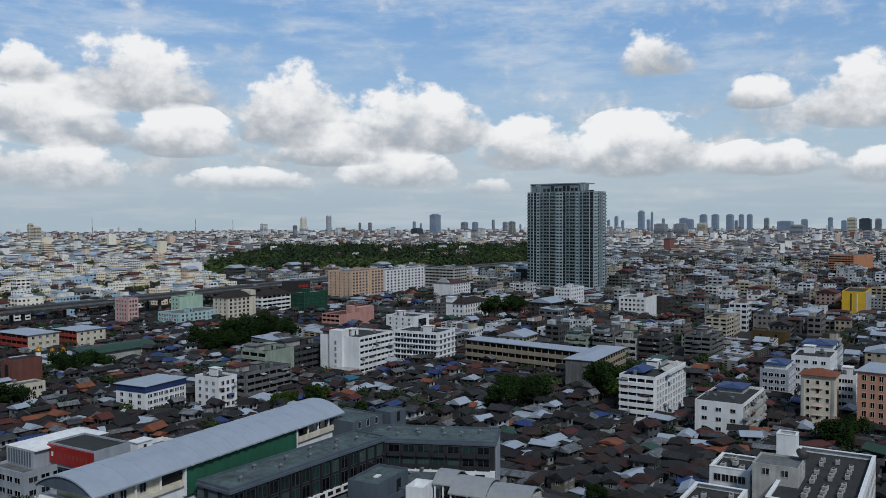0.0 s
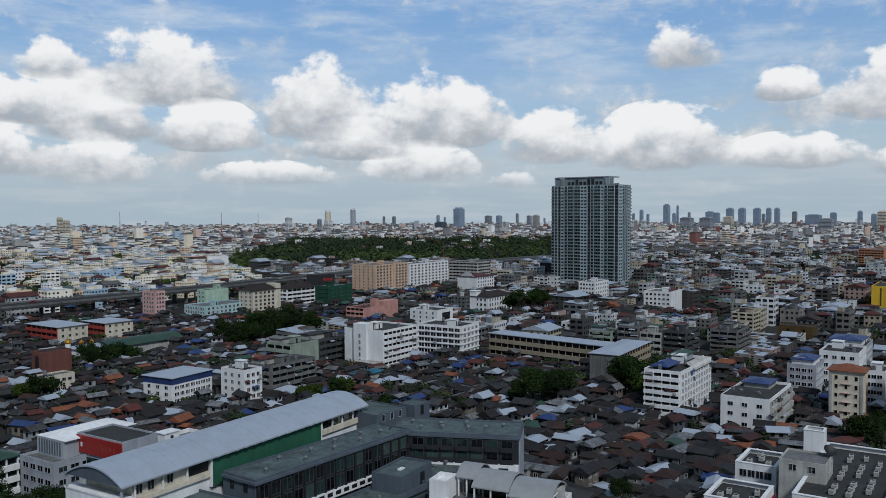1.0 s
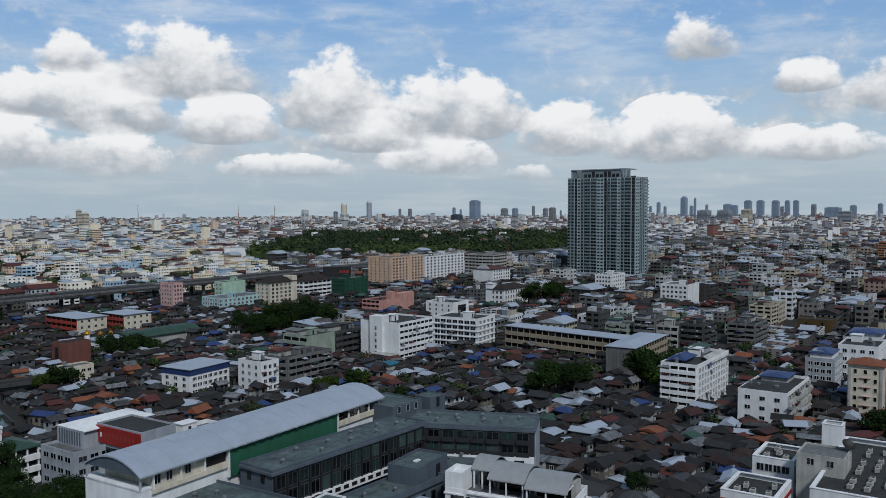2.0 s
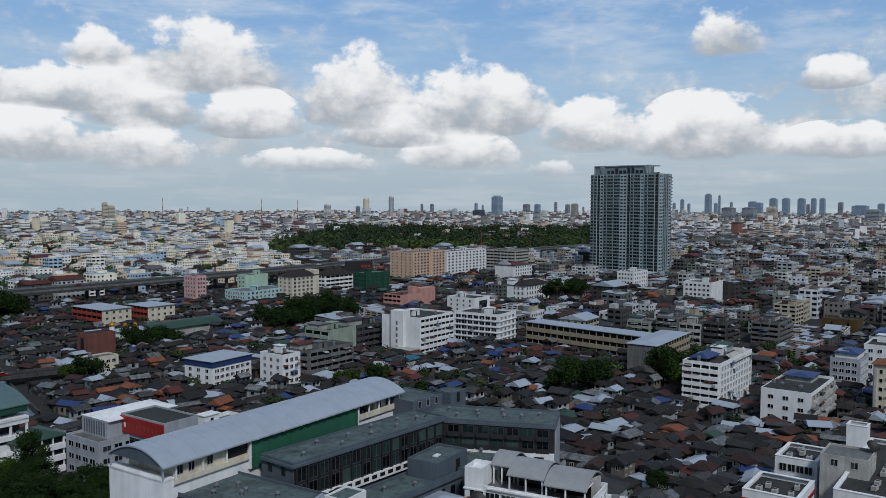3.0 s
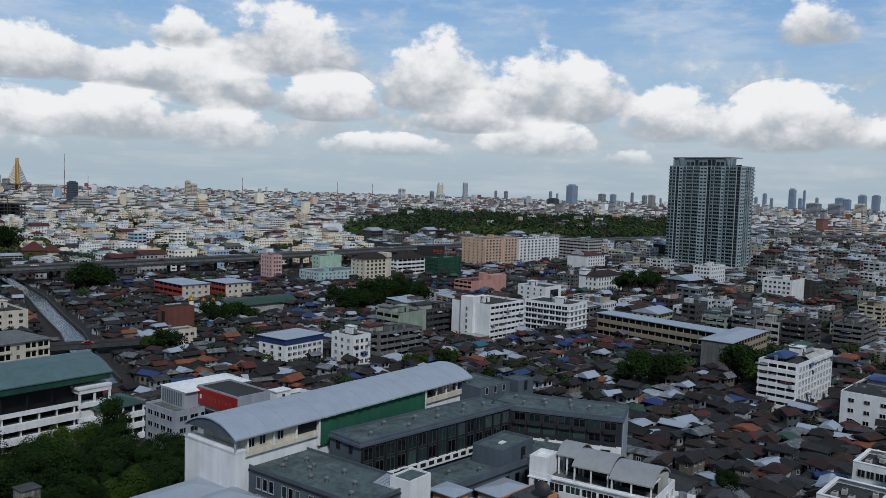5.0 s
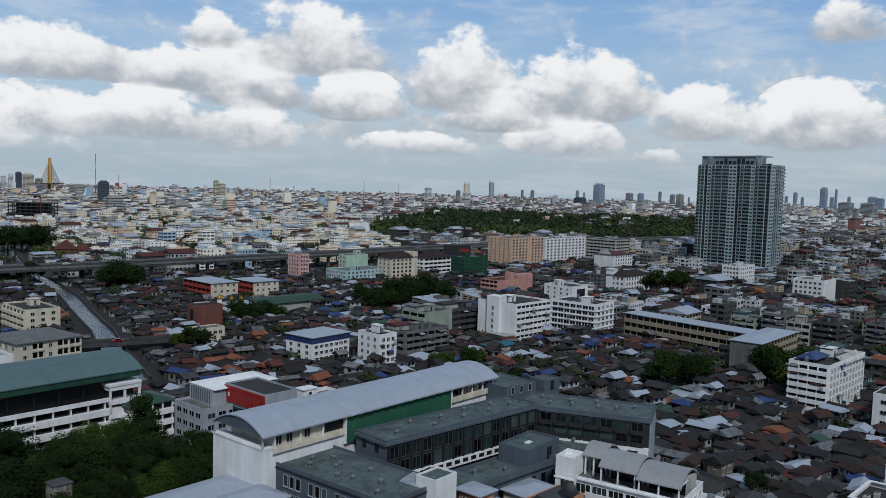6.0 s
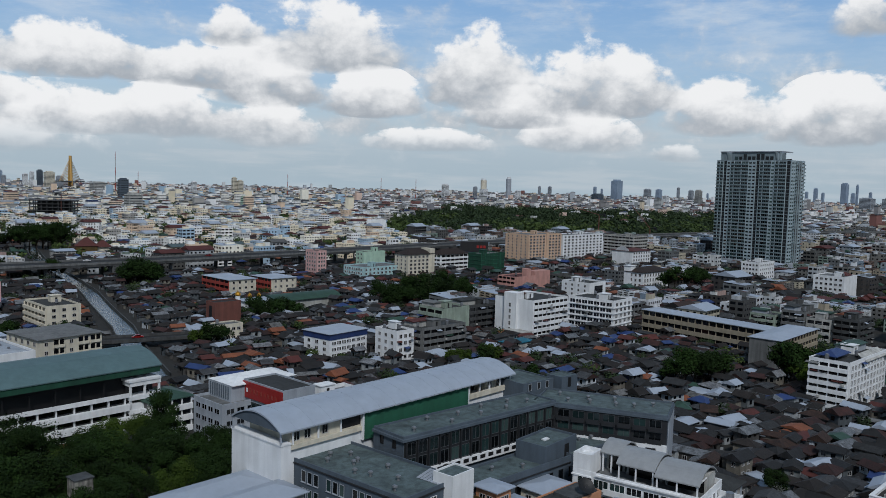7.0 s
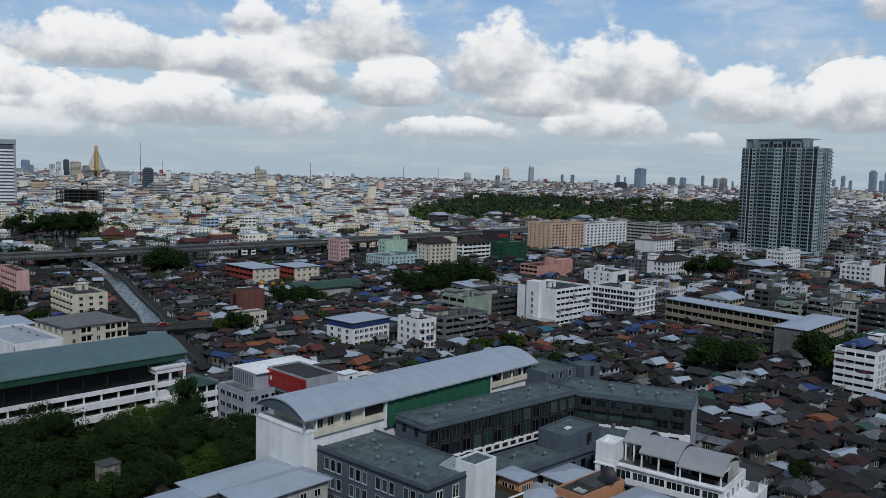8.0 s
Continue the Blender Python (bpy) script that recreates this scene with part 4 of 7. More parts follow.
def condenser_mesh():
    g = Geo().box(-0.9, 0.9, -0.45, 0.45, 0.15, 1.0).box(-0.8, -0.6, -0.4, 0.4, 0, 0.15, 1).box(0.6, 0.8, -0.4, 0.4, 0, 0.15, 1)
    g.cyl(0.25, 0, 1.0, 1.05, 0.36, n=12, m=1)
    return g.mesh("condenser", [OFFWHITE, DARKM])


COND = condenser_mesh()


def condensers(root, z, spots):
    for x, y in spots:
        ob = new("condenser", COND)
        ob.matrix_basis = root.matrix_basis @ pose(x, y, z, 0, 0, rng.uniform(-8, 8))
        tagged(ob, "white air conditioning condenser on a flat roof", "air conditioner", group="roof condensers")


condensers(rc, 12.9, [(-14 + 3.4 * i + rng.uniform(-.5, .5), -4 + 3.0 * j) for i in range(9) for j in range(3) if (i + j) % 4])
condensers(r2, 12.6, [(-3, -2), (0, 0), (-3, 2), (3, 1)])
condensers(r3, 11.0, [(-3, -3), (-3, 0), (0, 2), (-3, 3), (2, -3)])

# ---------------------------------------------------------------- west side: school with teal roof, red-sign block
sc = block("school", "long white school with galleries under a teal metal roof", -134.5, 150.0, 53.3, 70, 22, 11.0, WHITE, CONC, 0.8, 0, False)
ribbons(sc, "-y", 70, 22, 1.0, 10.8, 3, WHITE, GLASS, 0.5, 16, 1.2)
# solid near-black box stands for the shaded void behind the screen
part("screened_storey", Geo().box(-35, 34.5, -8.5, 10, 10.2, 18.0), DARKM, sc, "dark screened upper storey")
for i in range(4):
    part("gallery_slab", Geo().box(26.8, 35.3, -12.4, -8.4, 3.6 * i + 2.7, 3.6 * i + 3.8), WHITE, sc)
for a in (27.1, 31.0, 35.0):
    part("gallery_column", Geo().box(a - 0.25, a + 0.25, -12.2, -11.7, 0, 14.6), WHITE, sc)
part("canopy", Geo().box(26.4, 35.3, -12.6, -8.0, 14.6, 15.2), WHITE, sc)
# near-black back wall puts the gallery's shade into its colour
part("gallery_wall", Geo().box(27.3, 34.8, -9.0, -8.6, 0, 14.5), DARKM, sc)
part("roof_parapet", Geo().box(-35, 26.8, -12.0, -11.7, 10.8, 11.9), WHITE, sc)
part("eave_band", Geo().box(-36, 35.5, -11.6, -11.0, 16.2, 17.9), GAUZE, sc, "dark green eave board")
g = Geo()
prof = [(-11.8, 18.0), (-8.5, 19.6), (-4.5, 20.9), (0, 21.5), (5, 20.6), (11.5, 18.0)]
for (ya, za), (yb, zb) in zip(prof, prof[1:]):
    g.poly([(-36, ya, za), (36, ya, za), (36, yb, zb), (-36, yb, zb)])
    g.poly([(36, ya, 17.6), (36, yb, 17.6), (36, yb, zb), (36, ya, za)])
    g.poly([(-36, ya, za), (36, ya, za), (36, ya, za - 0.25), (-36, ya, za - 0.25)])
g.poly([(-36, -11.8, 17.7), (36, -11.8, 17.7), (36, 11.5, 17.7), (-36, 11.5, 17.7)])
part("roof", g, TEALROOF, sc, "teal curved metal roof")
for i in range(12):
    part("column", Geo().box(-0.15, 0.15, -0.15, 0.15, 13.4, 18.0), DARKM, sc, at=pose(-33 + 6 * i, -10.2, -3))
sc2 = block("school_annex", "white school annex with grey-green roof", -91.5, 199.5, 53, 12, 12, 9.5, WHITE, roof=GREENROOF, rise=2.0)
ribbons(sc2, "-y", 12, 12, 0.5, 9.2, 3, WHITE, GLASS, 0.5, 4, 0.8)
ribbons(sc2, "-x", 12, 12, 0.5, 9.2, 3, WHITE, GLASS, 0.5, 4, 0.8)
tank = thing("water_tower", "weathered white concrete water tower among trees", "water tower", -80.5, 145.5, 53)
STREAKED = mat("mould_streaked_render", (0.52, 0.50, 0.46), stain=1.1, scale=2.2)
part("tank", Geo().box(-1.7, 1.7, -1.7, 1.7, 6.5, 10.3), STREAKED, tank)
part("cover", Geo().box(-1.9, 1.9, -1.9, 1.9, 10.3, 10.5), DCONC, tank)
for a in (-1.5, 1.5):
    for b in (-1.5, 1.5):
        part("leg", Geo().box(a - 0.2, a + 0.2, b - 0.2, b + 0.2, 0, 6.5), CONC, tank)

rs = block("office_block", "pale grey office block with ribbon windows and white metal roof", -69.0, 189.5, 52, 28, 13, 12.8, PALEGREY, CONC, 0.6, 0, False)
facade(rs, "-x", 28, 13, 0.6, 12.2, 4, 4, 2.0, 1.2, GLASS, PALEGREY, 1)
facade(rs, "-y", 28, 13, 0.6, 12.2, 4, 9, 2.0, 1.2, GLASS, PALEGREY, 1)
part("upper_storey", Geo().box(-10, 9, -4, 6.2, 12, 16.4), PALEGREY, rs)
for i in range(9):
    part("louvre", Geo().box(-0.06, 0.06, -0.3, 0.05, 12.8, 16.0), BLUEGREY, rs, at=pose(-10, 5 - i * 1.0, 0, 0, 0, -90))
part("roof", hip(18.5, 10.5, 16.4, 1.6, 0.4), WHITE, rs, "white metal hip roof").location = (-0.3, 1, 0)
sb = block("sign_block", "grey block carrying a red sign board with bars of white lettering", -53.6, 188.0, 52, 9.5, 16.5, 17.4, PALEGREY, DECKDARK, 0.4, 0, False)
part("sign_board", Geo().box(-8.2, 8.2, -0.35, 0.05, 13.0, 17.0), SIGNRED, sb, "red sign board", at=on_side("-x", 9.5, 16.5, 0, 0))
for i in range(9):
    part("letter_bar", Geo().box(-0.3, 0.3, -0.42, -0.33, 14.5, 15.5), WHITE if i < 1 else REDP, sb, at=on_side("-x", 9.5, 16.5, -6.2 + i * 1.5, 0))
part("shopfront", Geo().box(-7.6, 1.0, -0.12, 0.05, 7.8, 12.2), GLASSB, sb, at=on_side("-x", 9.5, 16.5, 0, 0))
part("white_panel", Geo().box(2.0, 8.0, -0.12, 0.05, 6.0, 12.2), WHITE, sb, at=on_side("-x", 9.5, 16.5, 0, 0))
rw = block("low_white_block", "low white block with roof terrace and parapet", -52.0, 196.0, 52, 22, 9, 12.4, WHITE, CONC, 1.0, 1, True, 5)
facade(rw, "-y", 22, 9, 0.6, 11.4, 3, 7, 1.4, 1.4)

# ---------------------------------------------------------------- tower
TL, TD, TH = 27.0, 70.0, 94.0
tw = block("condominium_tower", "tall grey condominium tower with stacked balconies and a framed crown", 235.0, 743.7, 47, TL, TD, TH, TOWERGREY, DECKDARK, 0.8, 0, False)
NF = 30
F0, FH = 0.0, (TH - 1) / 30


def tower_side(side, kinds, width):
    """Stacks of balconies (B), walls with windows (W) and flat near-black strips painted as recess shade (D), with thin
    fins between them.
    """
    bw = width / len(kinds)
    g = Geo().box(-bw * 0.47, bw * 0.47, -1.25, 0.0, -0.14, 0.14).box(-bw * 0.47, bw * 0.47, -1.25, -1.17, 0.14, 1.0, 1)
    g.box(-bw * 0.44, bw * 0.44, -0.08, 0.02, 0.2, FH - 0.35, 2).box(-0.07, 0.07, -0.14, 0.0, 0.2, FH - 0.35, 0).box(bw * 0.22, bw * 0.4, -0.9, -0.3, 0.14, 0.85, 3)
    me_b = g.mesh("balcony", [TOWERGREY, TOWERRAIL, GLASSB, OFFWHITE])
    for j, kind in enumerate(kinds):
        s = -width / 2 + bw * (j + 0.5)
        if kind == "W":
            part("pier", Geo().box(-bw * 0.5, bw * 0.5, -0.9, 0.0, 0, TH - 0.3), TOWERPALE, tw, at=on_side(side, TL, TD, s, 0))
            g = Geo()
            for i in range(NF):
                g.box(-bw * 0.34, bw * 0.34, -0.96, -0.8, FH * i + 0.9, FH * i + 2.3)
            part("glazing", g, GLASSB, tw, at=on_side(side, TL, TD, s, 0))["kind"] = "stuff"
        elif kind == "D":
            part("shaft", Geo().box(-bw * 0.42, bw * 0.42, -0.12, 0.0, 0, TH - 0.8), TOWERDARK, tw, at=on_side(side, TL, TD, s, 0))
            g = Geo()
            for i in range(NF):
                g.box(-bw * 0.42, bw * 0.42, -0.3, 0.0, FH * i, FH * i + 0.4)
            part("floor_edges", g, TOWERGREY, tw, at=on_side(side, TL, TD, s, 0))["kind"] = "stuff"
        else:
            for i in range(1, NF):
                part("balcony", me_b, None, tw, at=on_side(side, TL, TD, s, FH * i))
        if j and (kind != "B" or kinds[j - 1] != "B" or j % 2):
            part("fin", Geo().box(-0.2, 0.2, -1.1, 0.0, 0, TH - 0.5), TOWERPALE, tw, at=on_side(side, TL, TD, s - bw / 2, 0))


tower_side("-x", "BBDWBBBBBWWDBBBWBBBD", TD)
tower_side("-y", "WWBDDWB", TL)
part("podium", Geo().box(-TL / 2 - 4, TL / 2 + 3, -TD / 2 - 3, TD / 2 + 5, 0, 4), PALEGREY, tw)
part("crown_wall", Geo().box(-11.5, 10, -TD / 2 + 16, TD / 2 - 13.5, TH - 1, TH + 7.2), TOWERGREY, tw)
part("crown_pier", Geo().box(-11.5, 6, TD / 2 - 7.5, TD / 2 - 3, TH - 1, TH + 7.2), TOWERGREY, tw)
for b in (-TD / 2 + 10, -TD / 2 + 12.5, TD / 2 - 3):
    part("crown_post", Geo().box(-12, -11, b - 0.5, b + 0.5, TH - 1, TH + 7.2), TOWERPALE, tw)
part("crown_frame", Geo().box(-12.3, -11, -TD / 2 + 9.4, TD / 2 - 2.4, TH + 7.2, TH + 8.1).box(8, 9.4, -TD / 2 + 9.4, TD / 2 - 2.4, TH + 7.2, TH + 8.1).box(-11, 8, -TD / 2 + 9.4, -TD / 2 + 10.6, TH + 7.2, TH + 8.1).box(-11, 8, TD / 2 - 3.6, TD / 2 - 2.4, TH + 7.2, TH + 8.1), PALEGREY, tw, "pale roof frame round the crown")
# crown openings are flat sheets, the dark ones coloured as shaded depth
for j in range(9):
    h1 = 5.6 if j in (2, 3, 6) else 3.4
    part("crown_opening", Geo().box(-0.08, 0.05, -1.5, 1.5, TH + 0.4, TH + h1), TOWERDARK if j % 2 else GLASSB, tw, at=pose(-11.55, -TD / 2 + 18.5 + j * 4.2, 0))
for j in range(4):
    part("roof_plant", Geo().cyl(-7 + 1.5 * j, -TD / 2 + 3 + 2.0 * j, TH - 0.8, TH + 1.2, 0.7, n=8), DARKM, tw)

# ---------------------------------------------------------------- middle distance, named buildings
w6 = block("apartment_block", "plain white six-storey apartment block with ribbon windows", 8.5, 358.0, 51, 25.5, 21.7, 17.2, WHITE, DECKDARK, 0.8, 3, True, 3)
ribbons(w6, "-y", 25.5, 21.7, 0.6, 16.2, 6, WHITE, GLASS, 0.42, 8, 0.5)
part("stair_tower", Geo().box(-14.2, -9, -2.5, 4.5, 0, 19.6), WHITE, w6)
for i in range(5):
    part("window", window_mesh(0.9, 1.6, GLASS), None, w6, at=pose(-14.2, 1.0, 3.2 + 2.75 * i, 0, 0, -90))
part("porch", Geo().box(-18, -12.8, -10, 0, 0, 3.4).box(-19, -12.8, -11, 1, 3.4, 3.7), OFFWHITE, w6)
wb2 = block("balcony_block", "white five-storey block with wide dark windows on every floor", 46.0, 383.2, 55, 17.8, 24.4, 15.0, WHITE, DECKDARK, 0.7, 3, True, 4)
facade(wb2, "-x", 17.8, 24.4, 0.8, 14.2, 5, 7, 2.7, 1.6, GLASSBLUE, WHITE, 1)
facade(wb2, "-y", 17.8, 24.4, 0.8, 14.2, 5, 4, 2.0, 1.5, GLASSBLUE, WHITE, 1)
for i in range(1, 5):
    part("ledge", Geo().box(-9.4, 9.2, -12.6, 12.4, 0.8 + 2.68 * i - 0.15, 0.8 + 2.68 * i + 0.1), WHITE, wb2)
cw = block("stepped_white_block", "stepped white block with dark glazed corner", 42.7, 474.5, 50, 16.3, 19.6, 12.0, WHITE, DECKDARK, 0.7, 2, True, 8)
part("glazing", Geo().box(-3, 5, -0.1, 0.1, 1, 10), GLASSBLUE, cw, at=on_side("-y", 16.3, 19.6, 0, 0))
facade(cw, "-x", 16.3, 19.6, 0.8, 11.2, 4, 4, 1.0, 1.2)
br = block("blue_roof_block", "white three-storey block with a blue metal roof storey", -67.6, 298.7, 56, 19.5, 14.5, 7.6, WHITE, DECKDARK, 0.4, 0, False)
part("blue_storey", Geo().box(-9.9, 9.9, -7.4, 7.4, 7.6, 10.0), BLUEROOF, br, "blue sheet-metal upper storey")
part("roof", hip(20.0, 15.0, 10.0, 0.7, 0.4), METALROOF, br)
facade(br, "-y", 19.5, 14.5, 0.4, 7.4, 3, 7, 1.9, 1.2, GLASS, WHITE, 2)
facade(br, "-x", 19.5, 14.5, 0.4, 7.4, 3, 3, 1.4, 1.2)
w4 = block("shophouse", "white four-storey shophouse with square windows", -42.8, 300.3, 50, 8.7, 12.3, 12.0, WHITE, DECKDARK, 0.7, 2, True, 6)
facade(w4, "-x", 8.7, 12.3, 0.6, 11, 4, 3, 1.1, 1.2)
facade(w4, "-y", 8.7, 12.3, 0.6, 11, 4, 3, 1.2, 1.3)


AWNINGS = [BLUEROOF, GREENROOF, METALROOF, DECKDARK, REDROOF, CONC]


def clutter(root, side, L, D, z0, z1, floors, n, seed):
    """Wall-hung air conditioners, sloping awnings and washing-line frames on a facade."""
    q = random.Random(seed)
    width = (L if side in ("-y", "+y") else D) - 2
    fh = (z1 - z0) / floors
    for _ in range(n):
        sx, z = q.uniform(-width / 2, width / 2), z0 + fh * q.randrange(floors)
        kind = q.random()
        if kind < 0.5:
            g = Geo().box(-0.45, 0.45, -0.5, -0.1, 0, 0.65).box(-0.4, -0.3, -0.5, 0.05, -0.08, 0.0, 1).box(0.3, 0.4, -0.5, 0.05, -0.08, 0.0, 1)
            part("air_conditioner", g, [OFFWHITE, DARKM], root, at=on_side(side, L, D, sx, z + 0.5, 0.9))
        elif kind < 0.85:
            w, o = q.uniform(1.0, 2.2), q.uniform(1.0, 1.7)
            g = Geo().poly([(-w, -o, -0.4), (w, -o, -0.4), (w, 0, 0), (-w, 0, 0)]).poly([(-w, 0, -0.06), (w, 0, -0.06), (w, -o, -0.46), (-w, -o, -0.46)]).poly([(-w, -o, -0.46), (w, -o, -0.46), (w, -o, -0.4), (-w, -o, -0.4)])
            part("awning", g, q.choice(AWNINGS), root, at=on_side(side, L, D, sx, z + fh * 0.9, 0.0))
        else:
            g = Geo().beam((-1.2, -1.3, 0), (1.2, -1.3, 0), 0.05).beam((-1.2, 0, 0), (-1.2, -1.3, 0), 0.05).beam((1.2, 0, 0), (1.2, -1.3, 0), 0.05)
            part("drying_frame", g, STEEL, root, at=on_side(side, L, D, sx, z + fh * 0.7, 0.0))


def roof_shed(root, L, D, z, seed):
    """A sheet-roofed shed on a flat deck."""
    q = random.Random(seed)
    w, d = L * q.uniform(0.3, 0.45), D * q.uniform(0.4, 0.6)
    at = pose(q.choice([-1, 1]) * (L / 2 - w / 2 - 0.8), D / 2 - d / 2 - 0.8, 0)
    part("roof_shed", Geo().box(-w / 2, w / 2, -d / 2, d / 2, z, z + 2.2), q.choice([OFFWHITE, CONC, PALEGREY]), root, at=at)
    part("shed_roof", hip(w, d, z + 2.4, 0.6, 0.5, gable=True), q.choice(AWNINGS), root, at=at)


def shops(name, label, x, y, yaw, L, D, h, wall, floors, seed=1, sides=("-x", "-y")):
    root = block(name, label, x, y, yaw, L, D, h, wall, DECKDARK, 0.8, 3, True, seed)
    if "-x" in sides:
        ribbons(root, "-x", L, D, 0.4, h - 1, floors, wall, GLASS, 0.5, max(3, int(D / 4)), 0.9)
    if "-y" in sides:
        ribbons(root, "-y", L, D, 0.4, h - 1, floors, wall, GLASS, 0.5, max(3, int(L / 4)), 0.9)
    for k, side in enumerate(sides):
        clutter(root, side, L, D, 0.4, h - 1, floors, 9, seed * 7 + k)
    roof_shed(root, L, D, h - 0.8, seed)
    return root


shops("shophouse_row", "weathered grey concrete shophouse row with balconies", -34.5, 311.0, 50, 24, 12, 11.5, CONC, 4, 7)
shops("shophouse_row", "pale green shophouse row with strip windows", -30.1, 351.9, 50, 16.3, 15.1, 13.0, PALEGREEN, 4, 9, ("-x",))
shops("shophouse_row", "dark weathered shophouse row with balconies", -20.0, 366.0, 50, 24, 12, 12.5, DCONC, 4, 10)
ps = block("pink_block", "slim pale pink seven-storey block", -135.0, 552.6, 50, 8, 13.2, 18.0, PINK, DECKDARK, 0.7, 2, False, 3)
facade(ps, "-x", 8, 13.2, 0.8, 17.2, 6, 4, 1.2, 1.4)
facade(ps, "-y", 8, 13.2, 0.8, 17.2, 6, 3, 1.2, 1.4)
mi = block("mint_block", "plain mint green windowless block", -112.2, 603.3, 50, 21.1, 9, 14.0, MINT, DECKDARK, 0.5, 0, True, 2)
facade(mi, "-x", 21.1, 9, 1, 13.4, 4, 2, 1.2, 1.3)
aq = block("aqua_block", "low aqua block with arched openings", -100.8, 542.2, 50, 36.4, 21.3, 9.0, AQUA, CONC, 0.6, 1, True, 4)
facade(aq, "-x", 36.4, 21.3, 0.6, 8.4, 3, 8, 1.5, 1.5, GLASS, WHITE)
facade(aq, "-y", 36.4, 21.3, 0.6, 8.4, 3, 10, 1.5, 1.5, GLASS, WHITE)
cr = block("cream_block", "cream six-storey block with brown hip roof", -72.8, 558.4, 50, 24.5, 14, 17.0, CREAM, roof=BROWNROOF, rise=3.4)
facade(cr, "-y", 24.5, 14, 0.8, 16.4, 6, 6, 1.8, 1.5)
facade(cr, "-x", 24.5, 14, 0.8, 16.4, 6, 3, 1.2, 1.3)
part("side_tower", Geo().box(8, 12.6, -7.3, 2, 0, 20.5), CREAM, cr)
wh = block("hip_roof_block", "white block with dark brown hip roof and balconies", -55.3, 611.3, 50, 29.3, 12, 13.0, WHITE, roof=BROWNROOF, rise=3.8)
ribbons(wh, "-y", 29.3, 12, 0.6, 12.6, 4, WHITE, GLASS, 0.5, 6, 0.8)
ribbons(wh, "-x", 29.3, 12, 0.6, 12.6, 4, WHITE, GLASS, 0.5, 3, 0.8)
gz = block("netted_building", "building site wrapped in dark green netting", -24.6, 597.1, 50, 25.1, 13, 16.0, GAUZE, CONC, 0.6, 0, True, 3)
for i in range(5):
    part("scaffold_ledger", Geo().box(-12.8, 12.8, -6.75, -6.5, 3 * i + 2, 3 * i + 2.25).box(-12.85, -12.6, -6.5, 6.5, 3 * i + 2, 3 * i + 2.25), GREENW, gz)
for i in range(7):
    part("scaffold_pole", Geo().box(-0.12, 0.12, -0.12, 0.12, 0, 16.8), GREENW, gz, at=pose(-12.6 + 4.2 * i, -6.7, 0))
sa = block("salmon_school", "salmon pink three-storey building with galleries", 0.6, 517.7, 50, 34.9, 14.7, 9.0, SALMON, REDROOF, 0.5, 1, False, 3)
ribbons(sa, "-x", 34.9, 14.7, 0.4, 8.6, 3, SALMON, GLASS, 0.5, 4, 0.6)
part("gable_block", Geo().box(2, 17.4, -7.4, -1, 0, 11.5), SALMON, sa)
part("stair_tower", Geo().box(-6, -2.5, -7.6, -3, 0, 13.5), SALMON, sa)
wp2 = block("hip_roof_block", "white colonial-style block with dark hip roof", 84.5, 552.6, 50, 32.3, 14.4, 11.0, WHITE, roof=BROWNROOF, rise=3.0)
facade(wp2, "-y", 32.3, 14.4, 0.6, 10.6, 3, 9, 1.3, 1.9, sill=True)
facade(wp2, "-x", 32.3, 14.4, 0.6, 10.6, 3, 4, 1.3, 1.7)
part("corner_tower", Geo().box(-16.4, -11, 2, 7.4, 0, 14.5).box(-16.8, -10.6, 1.6, 7.8, 14.5, 14.9), WHITE, wp2)
chh = block("arched_block", "white block with an arched parapet and red-brown roof", 98.3, 706.3, 50, 28.8, 20.2, 13.0, WHITE, roof=REDROOF, rise=2.0)
facade(chh, "-y", 28.8, 20.2, 0.8, 12.6, 4, 7, 1.5, 1.5)
part("arched_parapet", Geo().vault(-14.6, -14.0, -7, 7, 12.8, 4.0, 10, 0.2, 0, 0), WHITE, chh)
be = block("beige_apartments", "beige nine-storey apartment block with small square windows", 10.8, 699.9, 50, 45.4, 25.9, 24.6, BEIGE, CONC, 0.8, 3, True, 5)
facade(be, "-y", 45.4, 25.9, 0.8, 24, 9, 10, 2.1, 1.3, sill=True)
facade(be, "-x", 45.4, 25.9, 0.8, 24, 9, 5, 1.1, 1.2)
part("stair_bay", Geo().box(1, 3.5, -13.6, -12.8, 0, 25.2), BEIGE, be)
w9 = block("white_apartments", "white nine-storey apartment block with small square windows", 41.5, 736.0, 50, 62, 18, 23.0, WHITE, CONC, 0.8, 4, True, 6)
facade(w9, "-y", 62, 18, 0.8, 22.4, 8, 11, 2.3, 1.3)
g12 = block("grey_apartments", "weathered white apartment block with galleries", 112, 800, 50, 24, 34, 20.0, OFFWHITE, DECKDARK, 0.8, 3, True, 7)
ribbons(g12, "-x", 24, 34, 0.6, 19, 6, OFFWHITE, GLASS, 0.45, 8, 0.5)
ribbons(g12, "-y", 24, 34, 0.6, 19, 6, OFFWHITE, GLASS, 0.45, 6, 0.5)
for xx, yy, LL, DD in ((-157.3, 442.5, 17, 30), (-137.5, 456.0, 17, 21)):
    s1 = block("school_block", "cream and red school block with pale metal roof", xx, yy, 50, LL, DD, 10.0, CREAM, roof=METALROOF, rise=0.9)
    ribbons(s1, "-x", LL, DD, 0.4, 9.8, 3, REDP, GLASS, 0.5, 6, 0.6)
    facade(s1, "-y", LL, DD, 0.4, 9.8, 3, 4, 1.2, 1.2)
an = block("white_office", "white five-storey office with small windows", 180.2, 627.5, 50, 26, 14, 14.0, WHITE, CONC, 0.7, 2, True, 9)
